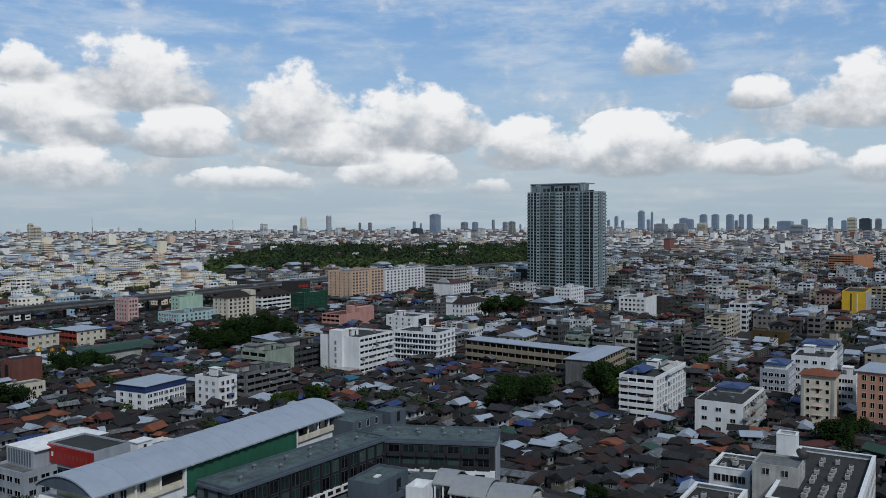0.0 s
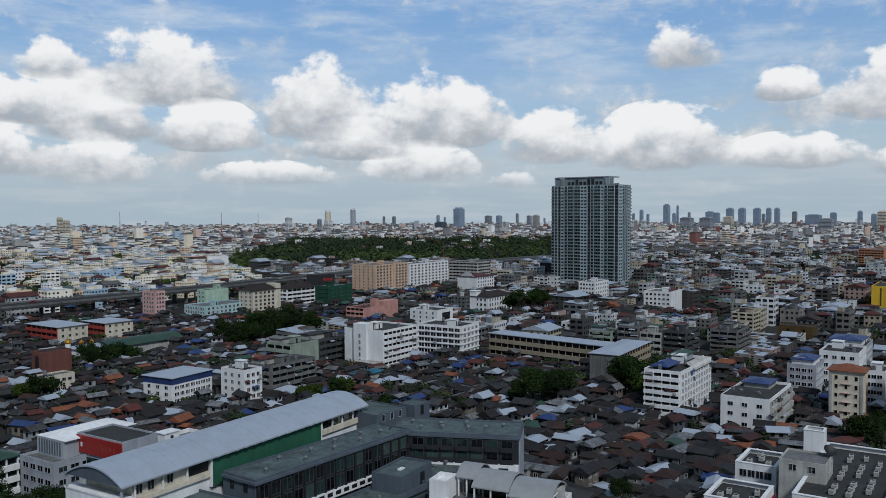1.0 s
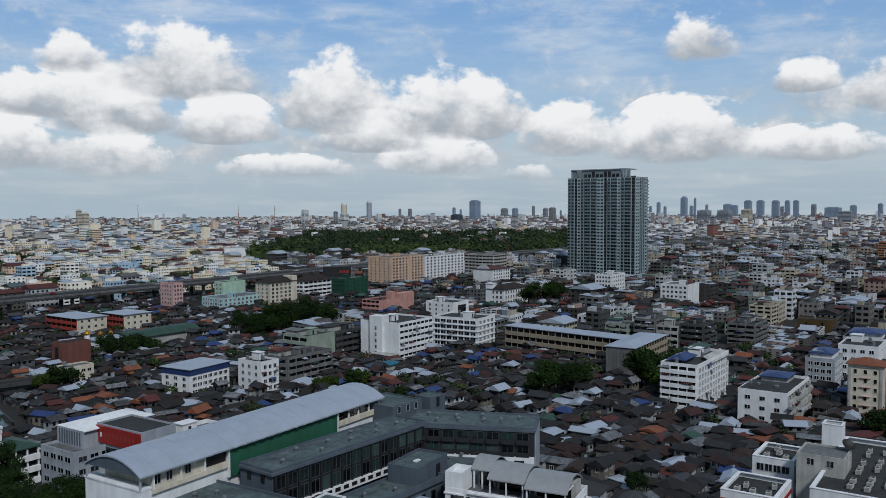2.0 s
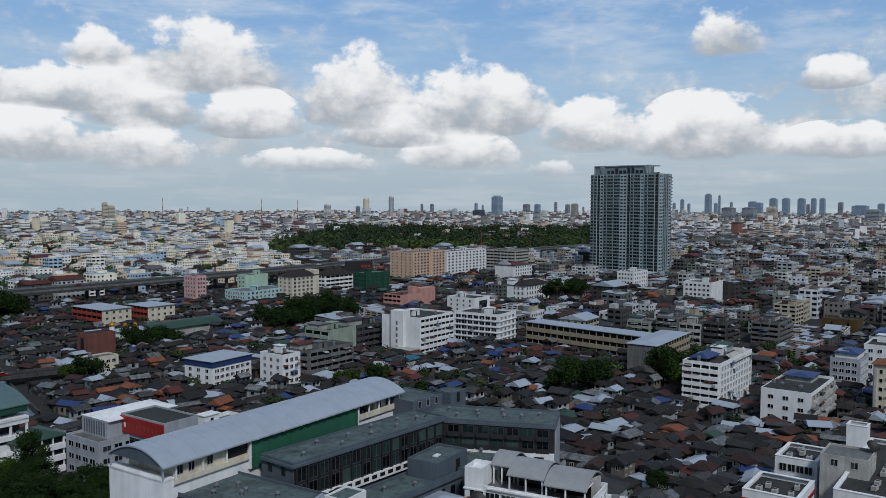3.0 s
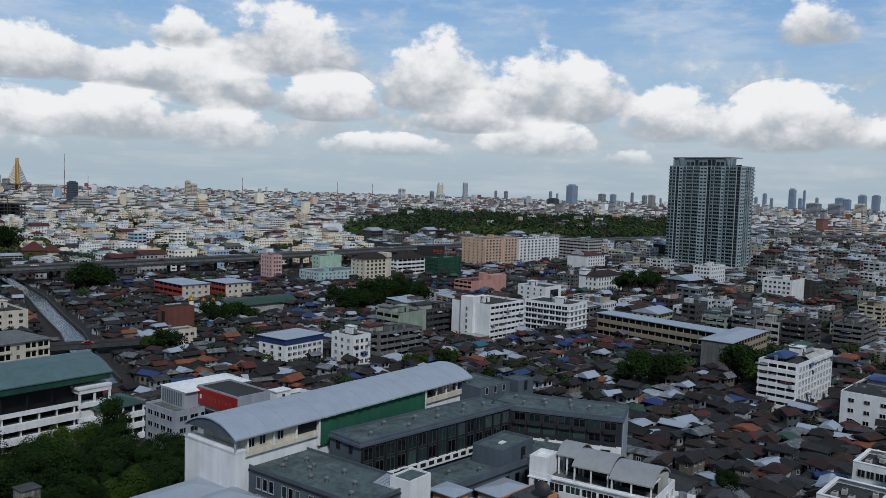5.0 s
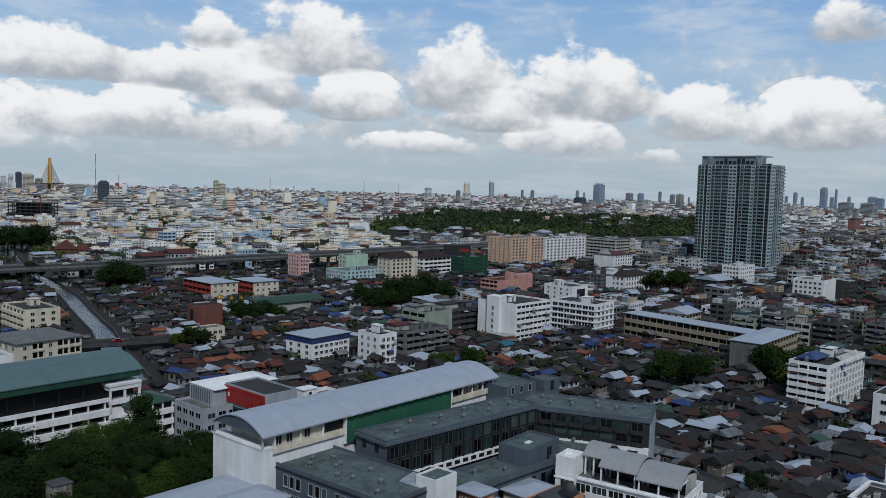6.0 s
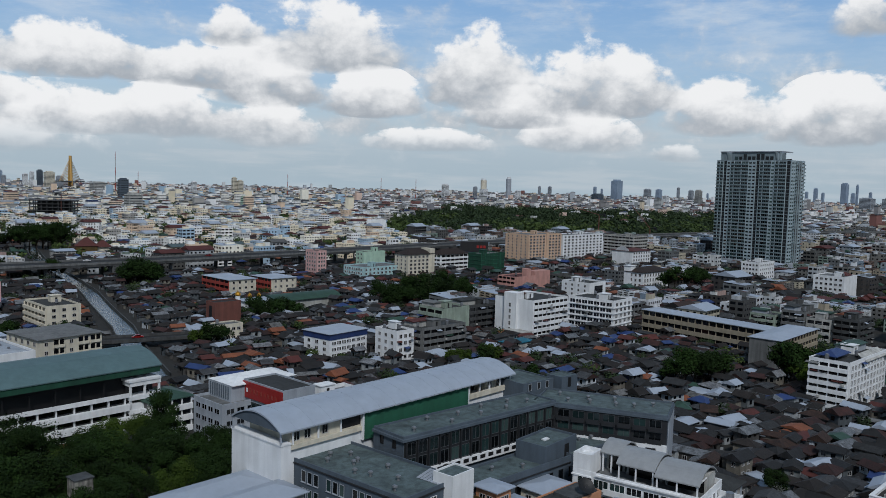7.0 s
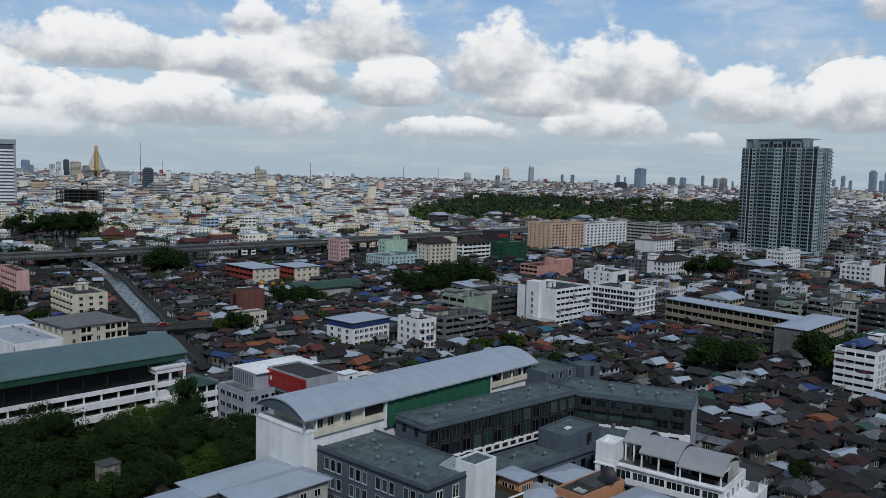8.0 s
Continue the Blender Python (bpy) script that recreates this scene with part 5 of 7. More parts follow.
facade(an, "-x", 26, 14, 0.8, 13.2, 4, 5, 1.3, 1.3)
facade(an, "-y", 26, 14, 0.8, 13.2, 4, 7, 1.3, 1.3)
we = block("white_flats", "white flats with hooded windows and a small red roof", 208.4, 541.7, 50, 22.6, 19.4, 14.0, WHITE, CONC, 0.7, 2, True, 4)
facade(we, "-x", 22.6, 19.4, 0.8, 13.2, 4, 6, 1.4, 1.3)
part("red_roof", hip(9, 7, 14.0, 2.0, 0.3), REDROOF, we).location = (4, -4, 0)
part("roof_storey", Geo().box(-0.5, 8.5, -7.5, -0.5, 13, 14.0), WHITE, we)
yb = block("yellow_block", "bright yellow windowed end block of a warehouse", 365.4, 535.0, 50, 40, 14.7, 16.0, YELLOW, DECKDARK, 0.6, 1, False, 2)
part("panel", Geo().box(-0.5, 0.5, -0.1, 0.05, 2, 14.5), OLIVE, yb, at=on_side("-x", 40, 14.7, -1.5, 0))
part("panel", Geo().box(-0.4, 0.4, -0.1, 0.05, 2, 14.5), WHITE, yb, at=on_side("-x", 40, 14.7, 2.5, 0))
part("grey_wall", Geo().box(-19.5, 19.9, -0.3, 0.05, 0, 15), OFFWHITE, yb, at=on_side("-y", 40, 14.7, 0, 0))
ob_ = block("brick_apartments", "orange brick apartment slab with ribbon windows", 620, 930, 35, 60, 30, 22, ORANGE, CONC, 0.7, 2, True, 2)
ribbons(ob_, "-x", 60, 30, 0.6, 21, 7, ORANGE, GLASS, 0.45, 8, 0.4)
ol = block("olive_block", "low olive brown flat-roofed block", 236.9, 413.6, 50, 12, 17.4, 7.0, OLIVE, DECKDARK, 0.6, 1, False, 3)
facade(ol, "-x", 12, 17.4, 1, 6.4, 1, 2, 1.0, 3.0, GLASS, OLIVE, 0)

# east side
rwh = block("terraced_apartments", "white terraced apartment block with blue awning roof", 103.6, 260.5, 50, 34, 12.5, 15.6, WHITE, DECKDARK, 0.9, 2, True, 6)
ribbons(rwh, "-x", 34, 12.5, 0.6, 14.6, 6, WHITE, GLASS, 0.45, 4, 1.0)
facade(rwh, "-y", 34, 12.5, 0.6, 14.6, 6, 11, 1.8, 1.7, GLASS, WHITE, 2)
part("awning", hip(12, 6, 16.2, 1.4, 0.3), BLUEROOF, rwh, "blue metal awning roof").location = (-8, 2, 0)
for a in (-13.5, -2.5):
    for b in (-0.5, 4.5):
        part("awning_post", Geo().box(-0.08, 0.08, -0.08, 0.08, 14.7, 16.2), STEEL, rwh, at=pose(a, b, 0))
part("glass_canopy", Geo().poly([(-4, -6.9, 14.2), (15, -6.9, 14.2), (15, -3.8, 16.4), (-4, -3.8, 16.4)]).poly([(-4, -3.8, 16.3), (15, -3.8, 16.3), (15, -6.9, 14.1), (-4, -6.9, 14.1)]), OFFWHITE, rwh)
rw2 = block("white_townhouses", "white townhouse row with cluttered balconies and sheet roofs", 122.9, 238.4, 50, 30, 14.7, 10.8, WHITE, DECKDARK, 0.9, 3, False, 8)
facade(rw2, "-x", 30, 14.7, 0.6, 9.8, 3, 3, 1.5, 1.1)
ribbons(rw2, "-y", 30, 14.7, 0.6, 9.8, 3, OFFWHITE, GLASS, 0.45, 8, 1.0)
part("sheet_roof", hip(15, 13.5, 10.8, 1.0, 0.2), DECKDARK, rw2).location = (-7, 0, 0)
part("blue_sheet_roof", hip(11, 9, 12.0, 0.7, 0.2), BLUEROOF, rw2).location = (8, 1, 0)
part("roof_storey", Geo().box(3, 13, -3, 5, 10, 12.0), OFFWHITE, rw2)
bR = block("cream_tower", "slim cream apartment tower with an orange tile hip roof", 160.7, 250.1, 50, 9, 10.5, 16.0, CREAM, roof=ORANGEROOF, rise=1.8)
facade(bR, "-x", 9, 10.5, 0.6, 15, 5, 3, 0.9, 1.3, GLASS, CREAM, 0)
part("balcony_stack", Geo().box(-4.7, -4.4, -5.0, -4.2, 0, 15).box(-4.7, -4.4, 4.2, 5.0, 0, 15), OFFWHITE, bR)
for i in range(4):
    part("sill", Geo().box(-5.0, -4.5, -1.6, 1.6, 2.6 + 3 * i, 2.8 + 3 * i), PINK, bR)
pR = block("orange_tower", "orange rendered apartment tower with paired windows", 175.5, 236.0, 44, 20, 14, 18.6, PEACH, CONC, 0.5, 1, False, 4)
facade(pR, "-x", 20, 14, 0.6, 18, 6, 5, 1.2, 1.8, GLASS, CREAM, 1)
facade(pR, "-y", 20, 14, 0.6, 18, 6, 6, 1.2, 1.8, GLASS, CREAM, 1)
part("white_roof", hip(20, 14, 18.7, 0.6, 0.5), METALROOF, pR)
for xx, yy, LL, DD, hh, sd in ((164.3, 284.7, 16, 10, 11.8, 1), (188, 296, 20, 14, 14.0, 2), (205, 318, 20, 16, 13, 3), (180, 268, 14, 9, 12.5, 4)):
    bb = block("blue_white_flats", "white flats with blue roof sheets and roof water tanks", xx, yy, 50, LL, DD, hh, WHITE if sd % 2 == 0 else PALEGREY, DECKDARK, 0.7, 3, True, sd)
    facade(bb, "-x", LL, DD, 0.6, hh - 0.9, 4, 4, 1.5, 1.3, GLASSBLUE, WHITE)
    facade(bb, "-y", LL, DD, 0.6, hh - 0.9, 4, 5, 1.5, 1.3, GLASSBLUE, WHITE)
    if sd in (1, 3):
        part("blue_roof", hip(LL * 0.8, DD * 0.8, hh + 1.6, 1.2, 0.3), BLUEROOF, bb)
        part("roof_storey", Geo().box(-LL * 0.38, LL * 0.38, -DD * 0.38, DD * 0.38, hh - 0.7, hh + 1.5), WHITE, bb)

clutter(w6, "-y", 25.5, 21.7, 0.6, 16.2, 6, 16, 41)
clutter(wb2, "-x", 17.8, 24.4, 0.8, 14.2, 5, 8, 42)
clutter(rwh, "-x", 34, 12.5, 0.6, 14.6, 6, 8, 43)
clutter(rwh, "-y", 34, 12.5, 0.6, 14.6, 6, 10, 44)
clutter(rw2, "-y", 30, 14.7, 0.6, 9.8, 3, 18, 45)
clutter(w4, "-y", 8.7, 12.3, 0.6, 11, 4, 6, 46)
roof_shed(rwh, 34, 12.5, 14.7, 48)
roof_shed(w6, 25.5, 21.7, 16.4, 49)

# yellow gallery schools
yl = block("gallery_school", "long ochre school with three gallery floors and pale roof", 103.0, 337.6, 43, 11, 64, 11.6, CREAM, roof=METALROOF, rise=1.0)
ribbons(yl, "-x", 11, 64, 0.3, 11.2, 3, OCHRE, GLASS, 0.5, 18, 0.6)
yn = block("gallery_school", "ochre gallery school wing with pale metal roof and grey gable wall", 98.5, 311.0, 53, 40, 11.5, 12.6, OCHRE, roof=METALROOF, rise=1.0)
ribbons(yn, "-y", 40, 11.5, 0.3, 12.2, 4, OCHRE, GLASS, 0.5, 12, 0.6)
part("gable_wall", Geo().box(-20.25, -20.02, -5.8, 5.8, 0, 12.6), CONC, yn)
shops("shophouse_row", "grey weathered shophouse row with clutter", 150.6, 372.0, 50, 18, 11, 12.0, DCONC, 4, 11)
shops("shophouse_row", "pale weathered shophouse row with balconies", 141.6, 379.6, 50, 16, 11, 10.6, OFFWHITE, 3, 21)
shops("shophouse_row", "grey concrete shophouse row with balconies", 132.8, 387.0, 50, 17, 11, 12.8, CONC, 4, 22)
shops("shophouse_row", "brown weathered shophouse row with balconies", 178.4, 378.2, 50, 22, 13, 11.0, CONC, 4, 12)
shops("shophouse_row", "weathered pale green shophouse row", 122.0, 396.0, 50, 12, 12, 9.5, PALEGREEN, 3, 13)

# west, beyond the canal road
c8 = block("cream_flats", "cream flats with recessed balconies and sheet roof", -153.5, 252.8, 58, 22, 22, 12.8, CREAM, roof=CONC, rise=0.8)
for i in range(4):
    for j in range(5):
        if j in (1, 3, 4):
            part("loggia", Geo().box(-1.7, 1.7, -0.03, 0.1, 0.9, 2.6).box(-1.8, 1.8, -0.5, 0.1, 0.0, 0.9, 1).box(-0.12, 0.12, -0.4, 0.1, 0.9, 2.6, 1), [GLASS, CREAM], c8, at=on_side("-y", 22, 22, -8.6 + 4.3 * j, 0.5 + 3.0 * i))
        else:
            part("window", window_mesh(1.0, 1.2, GLASS), None, c8, at=on_side("-y", 22, 22, -8.6 + 4.3 * j, 2.0 + 3.0 * i))
facade(c8, "-x", 22, 22, 0.4, 12.4, 4, 5, 1.4, 1.4)
c9 = block("cream_villa_flats", "cream flats with curved corner balconies", -192.0, 322.0, 50, 14, 26, 12.0, CREAM, DECKDARK, 0.7, 1, True, 6)
ribbons(c9, "-x", 14, 26, 0.6, 11.2, 4, CREAM, GLASS, 0.5, 6, 1.0)
facade(c9, "-y", 14, 26, 0.6, 11.2, 4, 3, 1.4, 1.2)
pL = block("pink_apartments", "pink apartment block with plain side wall", -246.7, 365.6, 50, 5.5, 30, 14.6, PINK, REDROOF, 0.5, 2, False, 6)
ribbons(pL, "-x", 5.5, 30, 0.6, 13, 4, PINK, GLASS, 0.45, 8, 0.6)
lg = block("factory_shed", "white windowless factory with a low grey sheet roof", -146.0, 214.0, 55, 14, 30, 15.8, WHITE, DECKDARK, 0.7, 0, False, 6)
part("sheet_roof", hip(13.2, 29.2, 15.2, 1.1, 0.0), PALEGREY, lg)
part("pipe", Geo().beam((-6.9, -15.15, 2), (-6.9, -15.15, 15), 0.12), STEEL, lg)
for i in range(4):
    part("roof_ventilator", Geo().cyl(2, -9 + 6 * i, 15.6, 16.6, 0.4, n=10), STEEL, lg)
lg2 = block("low_white_house", "white house with pale blue sheet roof", -193.0, 268.0, 50, 16, 20, 8.0, WHITE, roof=METALROOF, rise=1.0)
facade(lg2, "-y", 16, 20, 1, 7.6, 2, 4, 1.6, 1.3)
rd = block("brick_red_block", "brick red block with a dark tall opening", -132.0, 353.2, 50, 13.0, 8.0, 11.4, BRICKRED, BROWNROOF, 0.4, 0, False, 2)
part("opening", Geo().box(-1.3, 1.3, -0.1, 0.1, 1.5, 9.5), DARKM, rd, at=on_side("-x", 13, 8, 0, 0))
cm = block("cream_house", "cream three-storey house with small windows", -118.9, 316.2, 50, 13.5, 7, 8.0, CREAM, CONC, 0.5, 1, False, 3)
facade(cm, "-y", 13.5, 7, 0.4, 7.6, 2, 5, 1.4, 1.1)
facade(cm, "-x", 13.5, 7, 0.4, 7.6, 2, 2, 1.2, 1.1)
te = block("temple_hall", "brown temple hall with steep red tiled gables", -345.0, 619.8, 30, 16, 14, 9.0, OLIVE, roof=REDROOF, rise=6.5)
part("porch_roof", hip(12, 9, 8.0, 5.0, 0.8), REDROOF, te).location = (12, 0, 0)
part("porch", Geo().box(7, 17, -4, 4, 0, 8.0), CREAM, te)
mo = block("mosque_hall", "white prayer hall with pale roof and small gilded domes", -131.0, 396.0, 50, 24, 12, 5.5, WHITE, roof=METALROOF, rise=1.2)
for a, b, r in ((-12, 4, 1.5), (-10, -4, 1.1), (-6, -6, 1.1)):
    g = Geo().cyl(a, b, 0, 7.4, r * 0.8, n=12)
    for z0, z1, ra, rb in ((7.4, 8.2, 0.8, 1.05), (8.2, 9.0, 1.05, 0.85), (9.0, 9.6, 0.85, 0.35), (9.6, 10.8, 0.12, 0.02)):
        g.cyl(a, b, z0, z1, ra * r, rb * r, n=14, m=1, cap=False)
    part("dome", g, [WHITE, GOLD], mo, "gilded onion dome")
gv = thing("green_vault_shed", "market shed with a dark green vaulted metal roof", "building", -112, 424, 50)
part("wall", Geo().box(-20, 20, -7, 7, 0, 5), OFFWHITE, gv)
part("roof", Geo().vault(-21, 21, -8, 8, 5, 2.6, 12, 0.2, 0, 0), GREENROOF, gv)
keep(-112, 424, 50, 21, 8)
tq = thing("market_shed", "low shed with a turquoise sheet roof", "building", 2, 338, 50)
part("wall", Geo().box(-7, 7, -3.5, 3.5, 0, 3.2), OFFWHITE, tq)
part("roof", hip(14, 7, 3.2, 0.8, 0.6), mat("turquoise_sheet", (0.02, 0.22, 0.30), 0.5, stain=0.2, corr=0.3), tq)
keep(2, 338, 50, 7, 3.5)
bill = thing("billboard", "white roadside billboard on a steel post", "billboard", -160, 935, 10)
part("panel", Geo().box(-11, 11, -0.6, 0.6, 13, 22), WHITE, bill)
part("post", Geo().cyl(0, 0, 0, 13, 0.8), STEEL, bill)
led = thing("billboard", "dark roadside billboard with red lettering bars", "billboard", -33.0, 655.0, 8)
part("panel", Geo().box(-11, 11, -0.8, 0.8, 12.5, 20.5), DARKM, led)
part("panel_edge", Geo().box(-11.2, 11.2, -0.6, 0.9, 12.0, 12.6), BLUEROOF, led)
for k in range(3):
    part("text_bar", Geo().box(2.0 + k * 2.6, 4.0 + k * 2.6, -0.95, -0.8, 15.5, 17.6), SIGNRED, led)
for a in (-7, 7):
    part("post", Geo().cyl(a, 0, 0, 12.5, 0.5), STEEL, led)
for k in range(4):
    part("text_bar", Geo().box(-3.5 + k * 1.9, -2.2 + k * 1.9, -0.75, -0.6, 16.8, 18.2), DARKM, bill)

# ---------------------------------------------------------------- trees
def crown_geo(r, h, z, n, leaf, seed, lumps=14):
    """Leaves gathered in uneven clumps on the outside of a crown."""
    q = random.Random(seed)
    g = Geo()
    cs = []
    for i in range(lumps):
        a, t = q.uniform(0, 6.283), q.uniform(-0.45, 1.0)
        rr = r * 0.68 * math.sqrt(max(0.05, 1 - t * t * 0.8)) * q.uniform(0.6, 1.15)
        cs.append((rr * math.cos(a), rr * math.sin(a), z + h * 0.42 * t, r * q.uniform(0.28, 0.5)))
    for i in range(n):
        cx, cy, cz, cr = q.choice(cs)
        d = Vector((q.gauss(0, 1), q.gauss(0, 1), q.gauss(0, 1))).normalized()
        p = Vector((cx, cy, cz)) + d * cr * q.uniform(0.6, 1.08)
        a = Vector((q.gauss(0, 1), q.gauss(0, 1), q.gauss(0, 0.7))).normalized()
        b = a.cross(d + Vector((0.01, 0.02, 0.3))).normalized()
        s = leaf * q.uniform(0.6, 1.3)
        g.poly([tuple(p - a * s), tuple(p + b * s * 0.6), tuple(p + a * s), tuple(p - b * s * 0.6)])
    return g


def tree_proto(name, label, r, h, trunk, leafm, n, leaf, seed):
    ob = thing(name, label, "tree", 0, -300 - seed * 3, group="town trees")
    q = random.Random(seed)
    g = Geo().cyl(0, 0, 0, trunk, 0.05 * r + 0.12, 0.03 * r + 0.08, 8)
    for i in range(6):
        a = i * 1.05 + q.uniform(-0.3, 0.3)
        g.beam((0, 0, trunk * 0.85), (r * 0.55 * math.cos(a), r * 0.55 * math.sin(a), trunk + h * q.uniform(0.2, 0.5)), 0.02 * r + 0.04, n=5)
    part("trunk", g, BARK, ob)
    part("crown", crown_geo(r, h, trunk + h * 0.42, n, leaf, seed), leafm, ob)
    return ob


PROTO = [
    tree_proto("tree", "broad dark green leafy tree between the houses", 4.6, 6.5, 3.0, LEAF, 4600, 0.22, 1),
    tree_proto("tree", "rounded dark green leafy tree between the houses", 3.6, 6.0, 2.6, LEAF, 3600, 0.20, 2),
    tree_proto("tree", "tall dark green leafy tree beside houses", 3.8, 9.0, 3.5, LEAF, 4600, 0.22, 3),
    tree_proto("tree", "lighter green leafy tree beside houses", 3.4, 5.2, 2.4, LEAFL, 3600, 0.20, 4),
    tree_proto("tree", "wide spreading dark green shade tree", 6.2, 7.0, 3.6, LEAF, 6000, 0.25, 5),
    tree_proto("tree", "rusty red leafed tree", 3.6, 5.0, 2.6, LEAFR, 1900, 0.28, 6),
]
FARP = [
    tree_proto("tree", "broad dark green tree among far houses", 4.6, 6.5, 3.0, LEAF, 1900, 0.36, 11),
    tree_proto("tree", "rounded dark green tree among far houses", 3.6, 6.0, 2.6, LEAF, 1600, 0.33, 12),
    tree_proto("tree", "tall dark green tree among far houses", 3.8, 9.0, 3.5, LEAF, 1900, 0.36, 13),
    tree_proto("tree", "lighter green tree among far houses", 3.4, 5.2, 2.4, LEAFL, 1600, 0.33, 14),
    tree_proto("tree", "wide spreading dark green tree among far houses", 6.2, 7.0, 3.6, LEAF, 2400, 0.40, 15),
    tree_proto("tree", "rusty red leafed tree among far houses", 3.6, 5.0, 2.6, LEAFR, 1600, 0.34, 16),
]
TREES = []


def plant(k, x, y, s=1.0):
    src = PROTO[k] if x * x + y * y < 230 ** 2 else FARP[k]
    t = copy_thing(src, pose(x, y, 0, 0, 0, rng.uniform(0, 360)))
    t.scale = (s, s, s * rng.uniform(0.9, 1.1))
    TREES.append((x, y, 4.5 * s))


def grove(cx, cy, rx, ry, yaw, n, kinds, s0=0.8, s1=1.3):
    c, s = math.cos(radians(yaw)), math.sin(radians(yaw))
    for _ in range(n):
        a, r = rng.uniform(0, 6.283), math.sqrt(rng.random())
        dx, dy = rx * r * math.cos(a), ry * r * math.sin(a)
        plant(rng.choice(kinds), cx + c * dx - s * dy, cy + s * dx + c * dy, rng.uniform(s0, s1))


# garden in front of the school
GARDEN = []
for i in range(700):
    s, o = rng.uniform(-42, 30), rng.uniform(5, 50)
    x, y = -113.6 + 0.6 * s + 0.8 * o, 178 + 0.8 * s - 0.6 * o
    if taken(x, y, -1.0) or any((x - a) ** 2 + (y - b) ** 2 < 4.6 ** 2 for a, b in GARDEN):
        continue
    GARDEN.append((x, y))
    plant(rng.choice([0, 3, 1, 3, 4, 2]), x, y, rng.uniform(0.75, 1.15))
FOOT.append((-92, 160, math.cos(radians(53)), math.sin(radians(53)), 55, 16))
grove(-64, 180, 7, 6, 53, 5, [1, 0], 0.7, 1.0)
grove(-50, 445, 34, 16, 50, 22, [0, 4, 2, 0], 1.0, 1.5)
grove(-68, 452, 8, 6, 50, 4, [5], 0.9, 1.2)
grove(62, 288, 13, 7, 40, 9, [0, 2, 1], 0.9, 1.3)
grove(98, 292, 8, 6, 40, 5, [2, 2, 3], 1.1, 1.5)
grove(8, 262, 10, 6, 20, 5, [0, 1], 0.8, 1.2)
grove(-14, 300, 10, 5, 20, 4, [1, 3], 0.8, 1.2)
grove(-115, 380, 12, 8, 20, 8, [0, 4, 1], 0.8, 1.2)
grove(-175, 300, 12, 6, 120, 6, [3, 0], 0.8, 1.1)
grove(-232, 318, 20, 7, 50, 12, [0, 4], 0.8, 1.2)
grove(-200, 300, 12, 5, 50, 7, [0, 1], 0.7, 1.0)
grove(-420, 668, 40, 16, 30, 18, [0, 4, 2], 1.4, 2.0)
grove(-336, 482, 16, 6, 45, 8, [0, 4], 0.9, 1.3)
grove(-292, 492, 8, 5, 45, 5, [0, 2], 0.9, 1.2)
grove(-222, 476, 11, 9, 45, 9, [0, 2, 4], 1.1, 1.6)
grove(-163, 298, 5, 5, 45, 4, [0, 1], 0.8, 1.0)
grove(112, 560, 26, 10, 50, 10, [0, 2], 1.0, 1.5)
grove(150, 228, 16, 5, 50, 8, [0, 1], 0.7, 1.0)
grove(196, 230, 14, 7, 50, 8, [0, 1], 0.8, 1.1)
grove(-118, 308, 8, 4, 40, 5, [0, 1, 3], 0.7, 1.1)
grove(38, 186, 6, 4, 40, 3, [1, 3], 0.5, 0.7)
grove(3.5, 157, 3, 1.5, 49, 4, [3, 1], 0.55, 0.75)

# ---------------------------------------------------------------- small houses
def house_proto(k):
    q = random.Random(100 + k)
    L, D = q.uniform(4.4, 7.4), q.uniform(3.6, 5.2)
    h = q.choice([2.4, 2.6, 2.8, 3.0, 3.3, 3.5, 4.8, 5.2])
    body = Geo().box(-L / 2, L / 2, -D / 2, D / 2, 0, h, 0, bottom=False)
    roof = hip(L, D, h, q.uniform(0.6, 1.5), 0.65, gable=k % 3 != 0)
    if q.random() < 0.6:
        wl, wd, wh = L * q.uniform(0.4, 0.6), D * q.uniform(0.6, 0.9), h * q.uniform(0.55, 0.8)
        off = pose(q.choice([-1, 1]) * (L - wl) / 2, D / 2 + wd / 2 - 0.3, 0)
        body.add(Geo().box(-wl / 2, wl / 2, -wd / 2, wd / 2, 0, wh, 0, bottom=False), off)
        roof.add(hip(wl, wd, wh, q.uniform(0.3, 0.9), 0.35, gable=True), off)
    lean = Geo()
    if q.random() < 0.75:
        z, w = h * 0.55, q.uniform(1.6, 2.6)
        x1 = L / 2 - q.uniform(0, 2)
        lean.poly([(-L / 2, -D / 2 - w, z - 0.4), (x1, -D / 2 - w, z - 0.4), (x1, -D / 2, z + 0.3), (-L / 2, -D / 2, z + 0.3)])
        lean.poly([(-L / 2, -D / 2, z + 0.2), (x1, -D / 2, z + 0.2), (x1, -D / 2 - w, z - 0.5), (-L / 2, -D / 2 - w, z - 0.5)])
        lean.box(-L / 2 + 0.1, x1 - 0.1, -D / 2 - w + 0.3, -D / 2, 0, z - 0.5, 1, bottom=False)
    win, spots = Geo(), []
    for side in (-1, 1):
        for z in ([1.5] if h < 4 else [1.5, 4.0]):
            for i in range(int(L // 2.2)):
                x = -L / 2 + 1.1 + i * 2.2
                y = side * D / 2
                win.box(x - 0.5, x + 0.5, y - 0.06, y + 0.06, z - 0.55, z + 0.55)
                spots.append((x, y, z, 0 if side < 0 else 180))
    for side in (-1, 1):
        win.box(side * L / 2 - 0.06, side * L / 2 + 0.06, -0.6, 0.6, h - 1.8, h - 0.7)
        win.box(side * L / 2 - 0.05, side * L / 2 + 0.05, 0.9, 1.7, 0, 2.0, 1)
    for side in (-1, 1):
        spots.append((side * L / 2, 0, h - 1.25, 90 * side))
    return body, roof, lean, win, spots


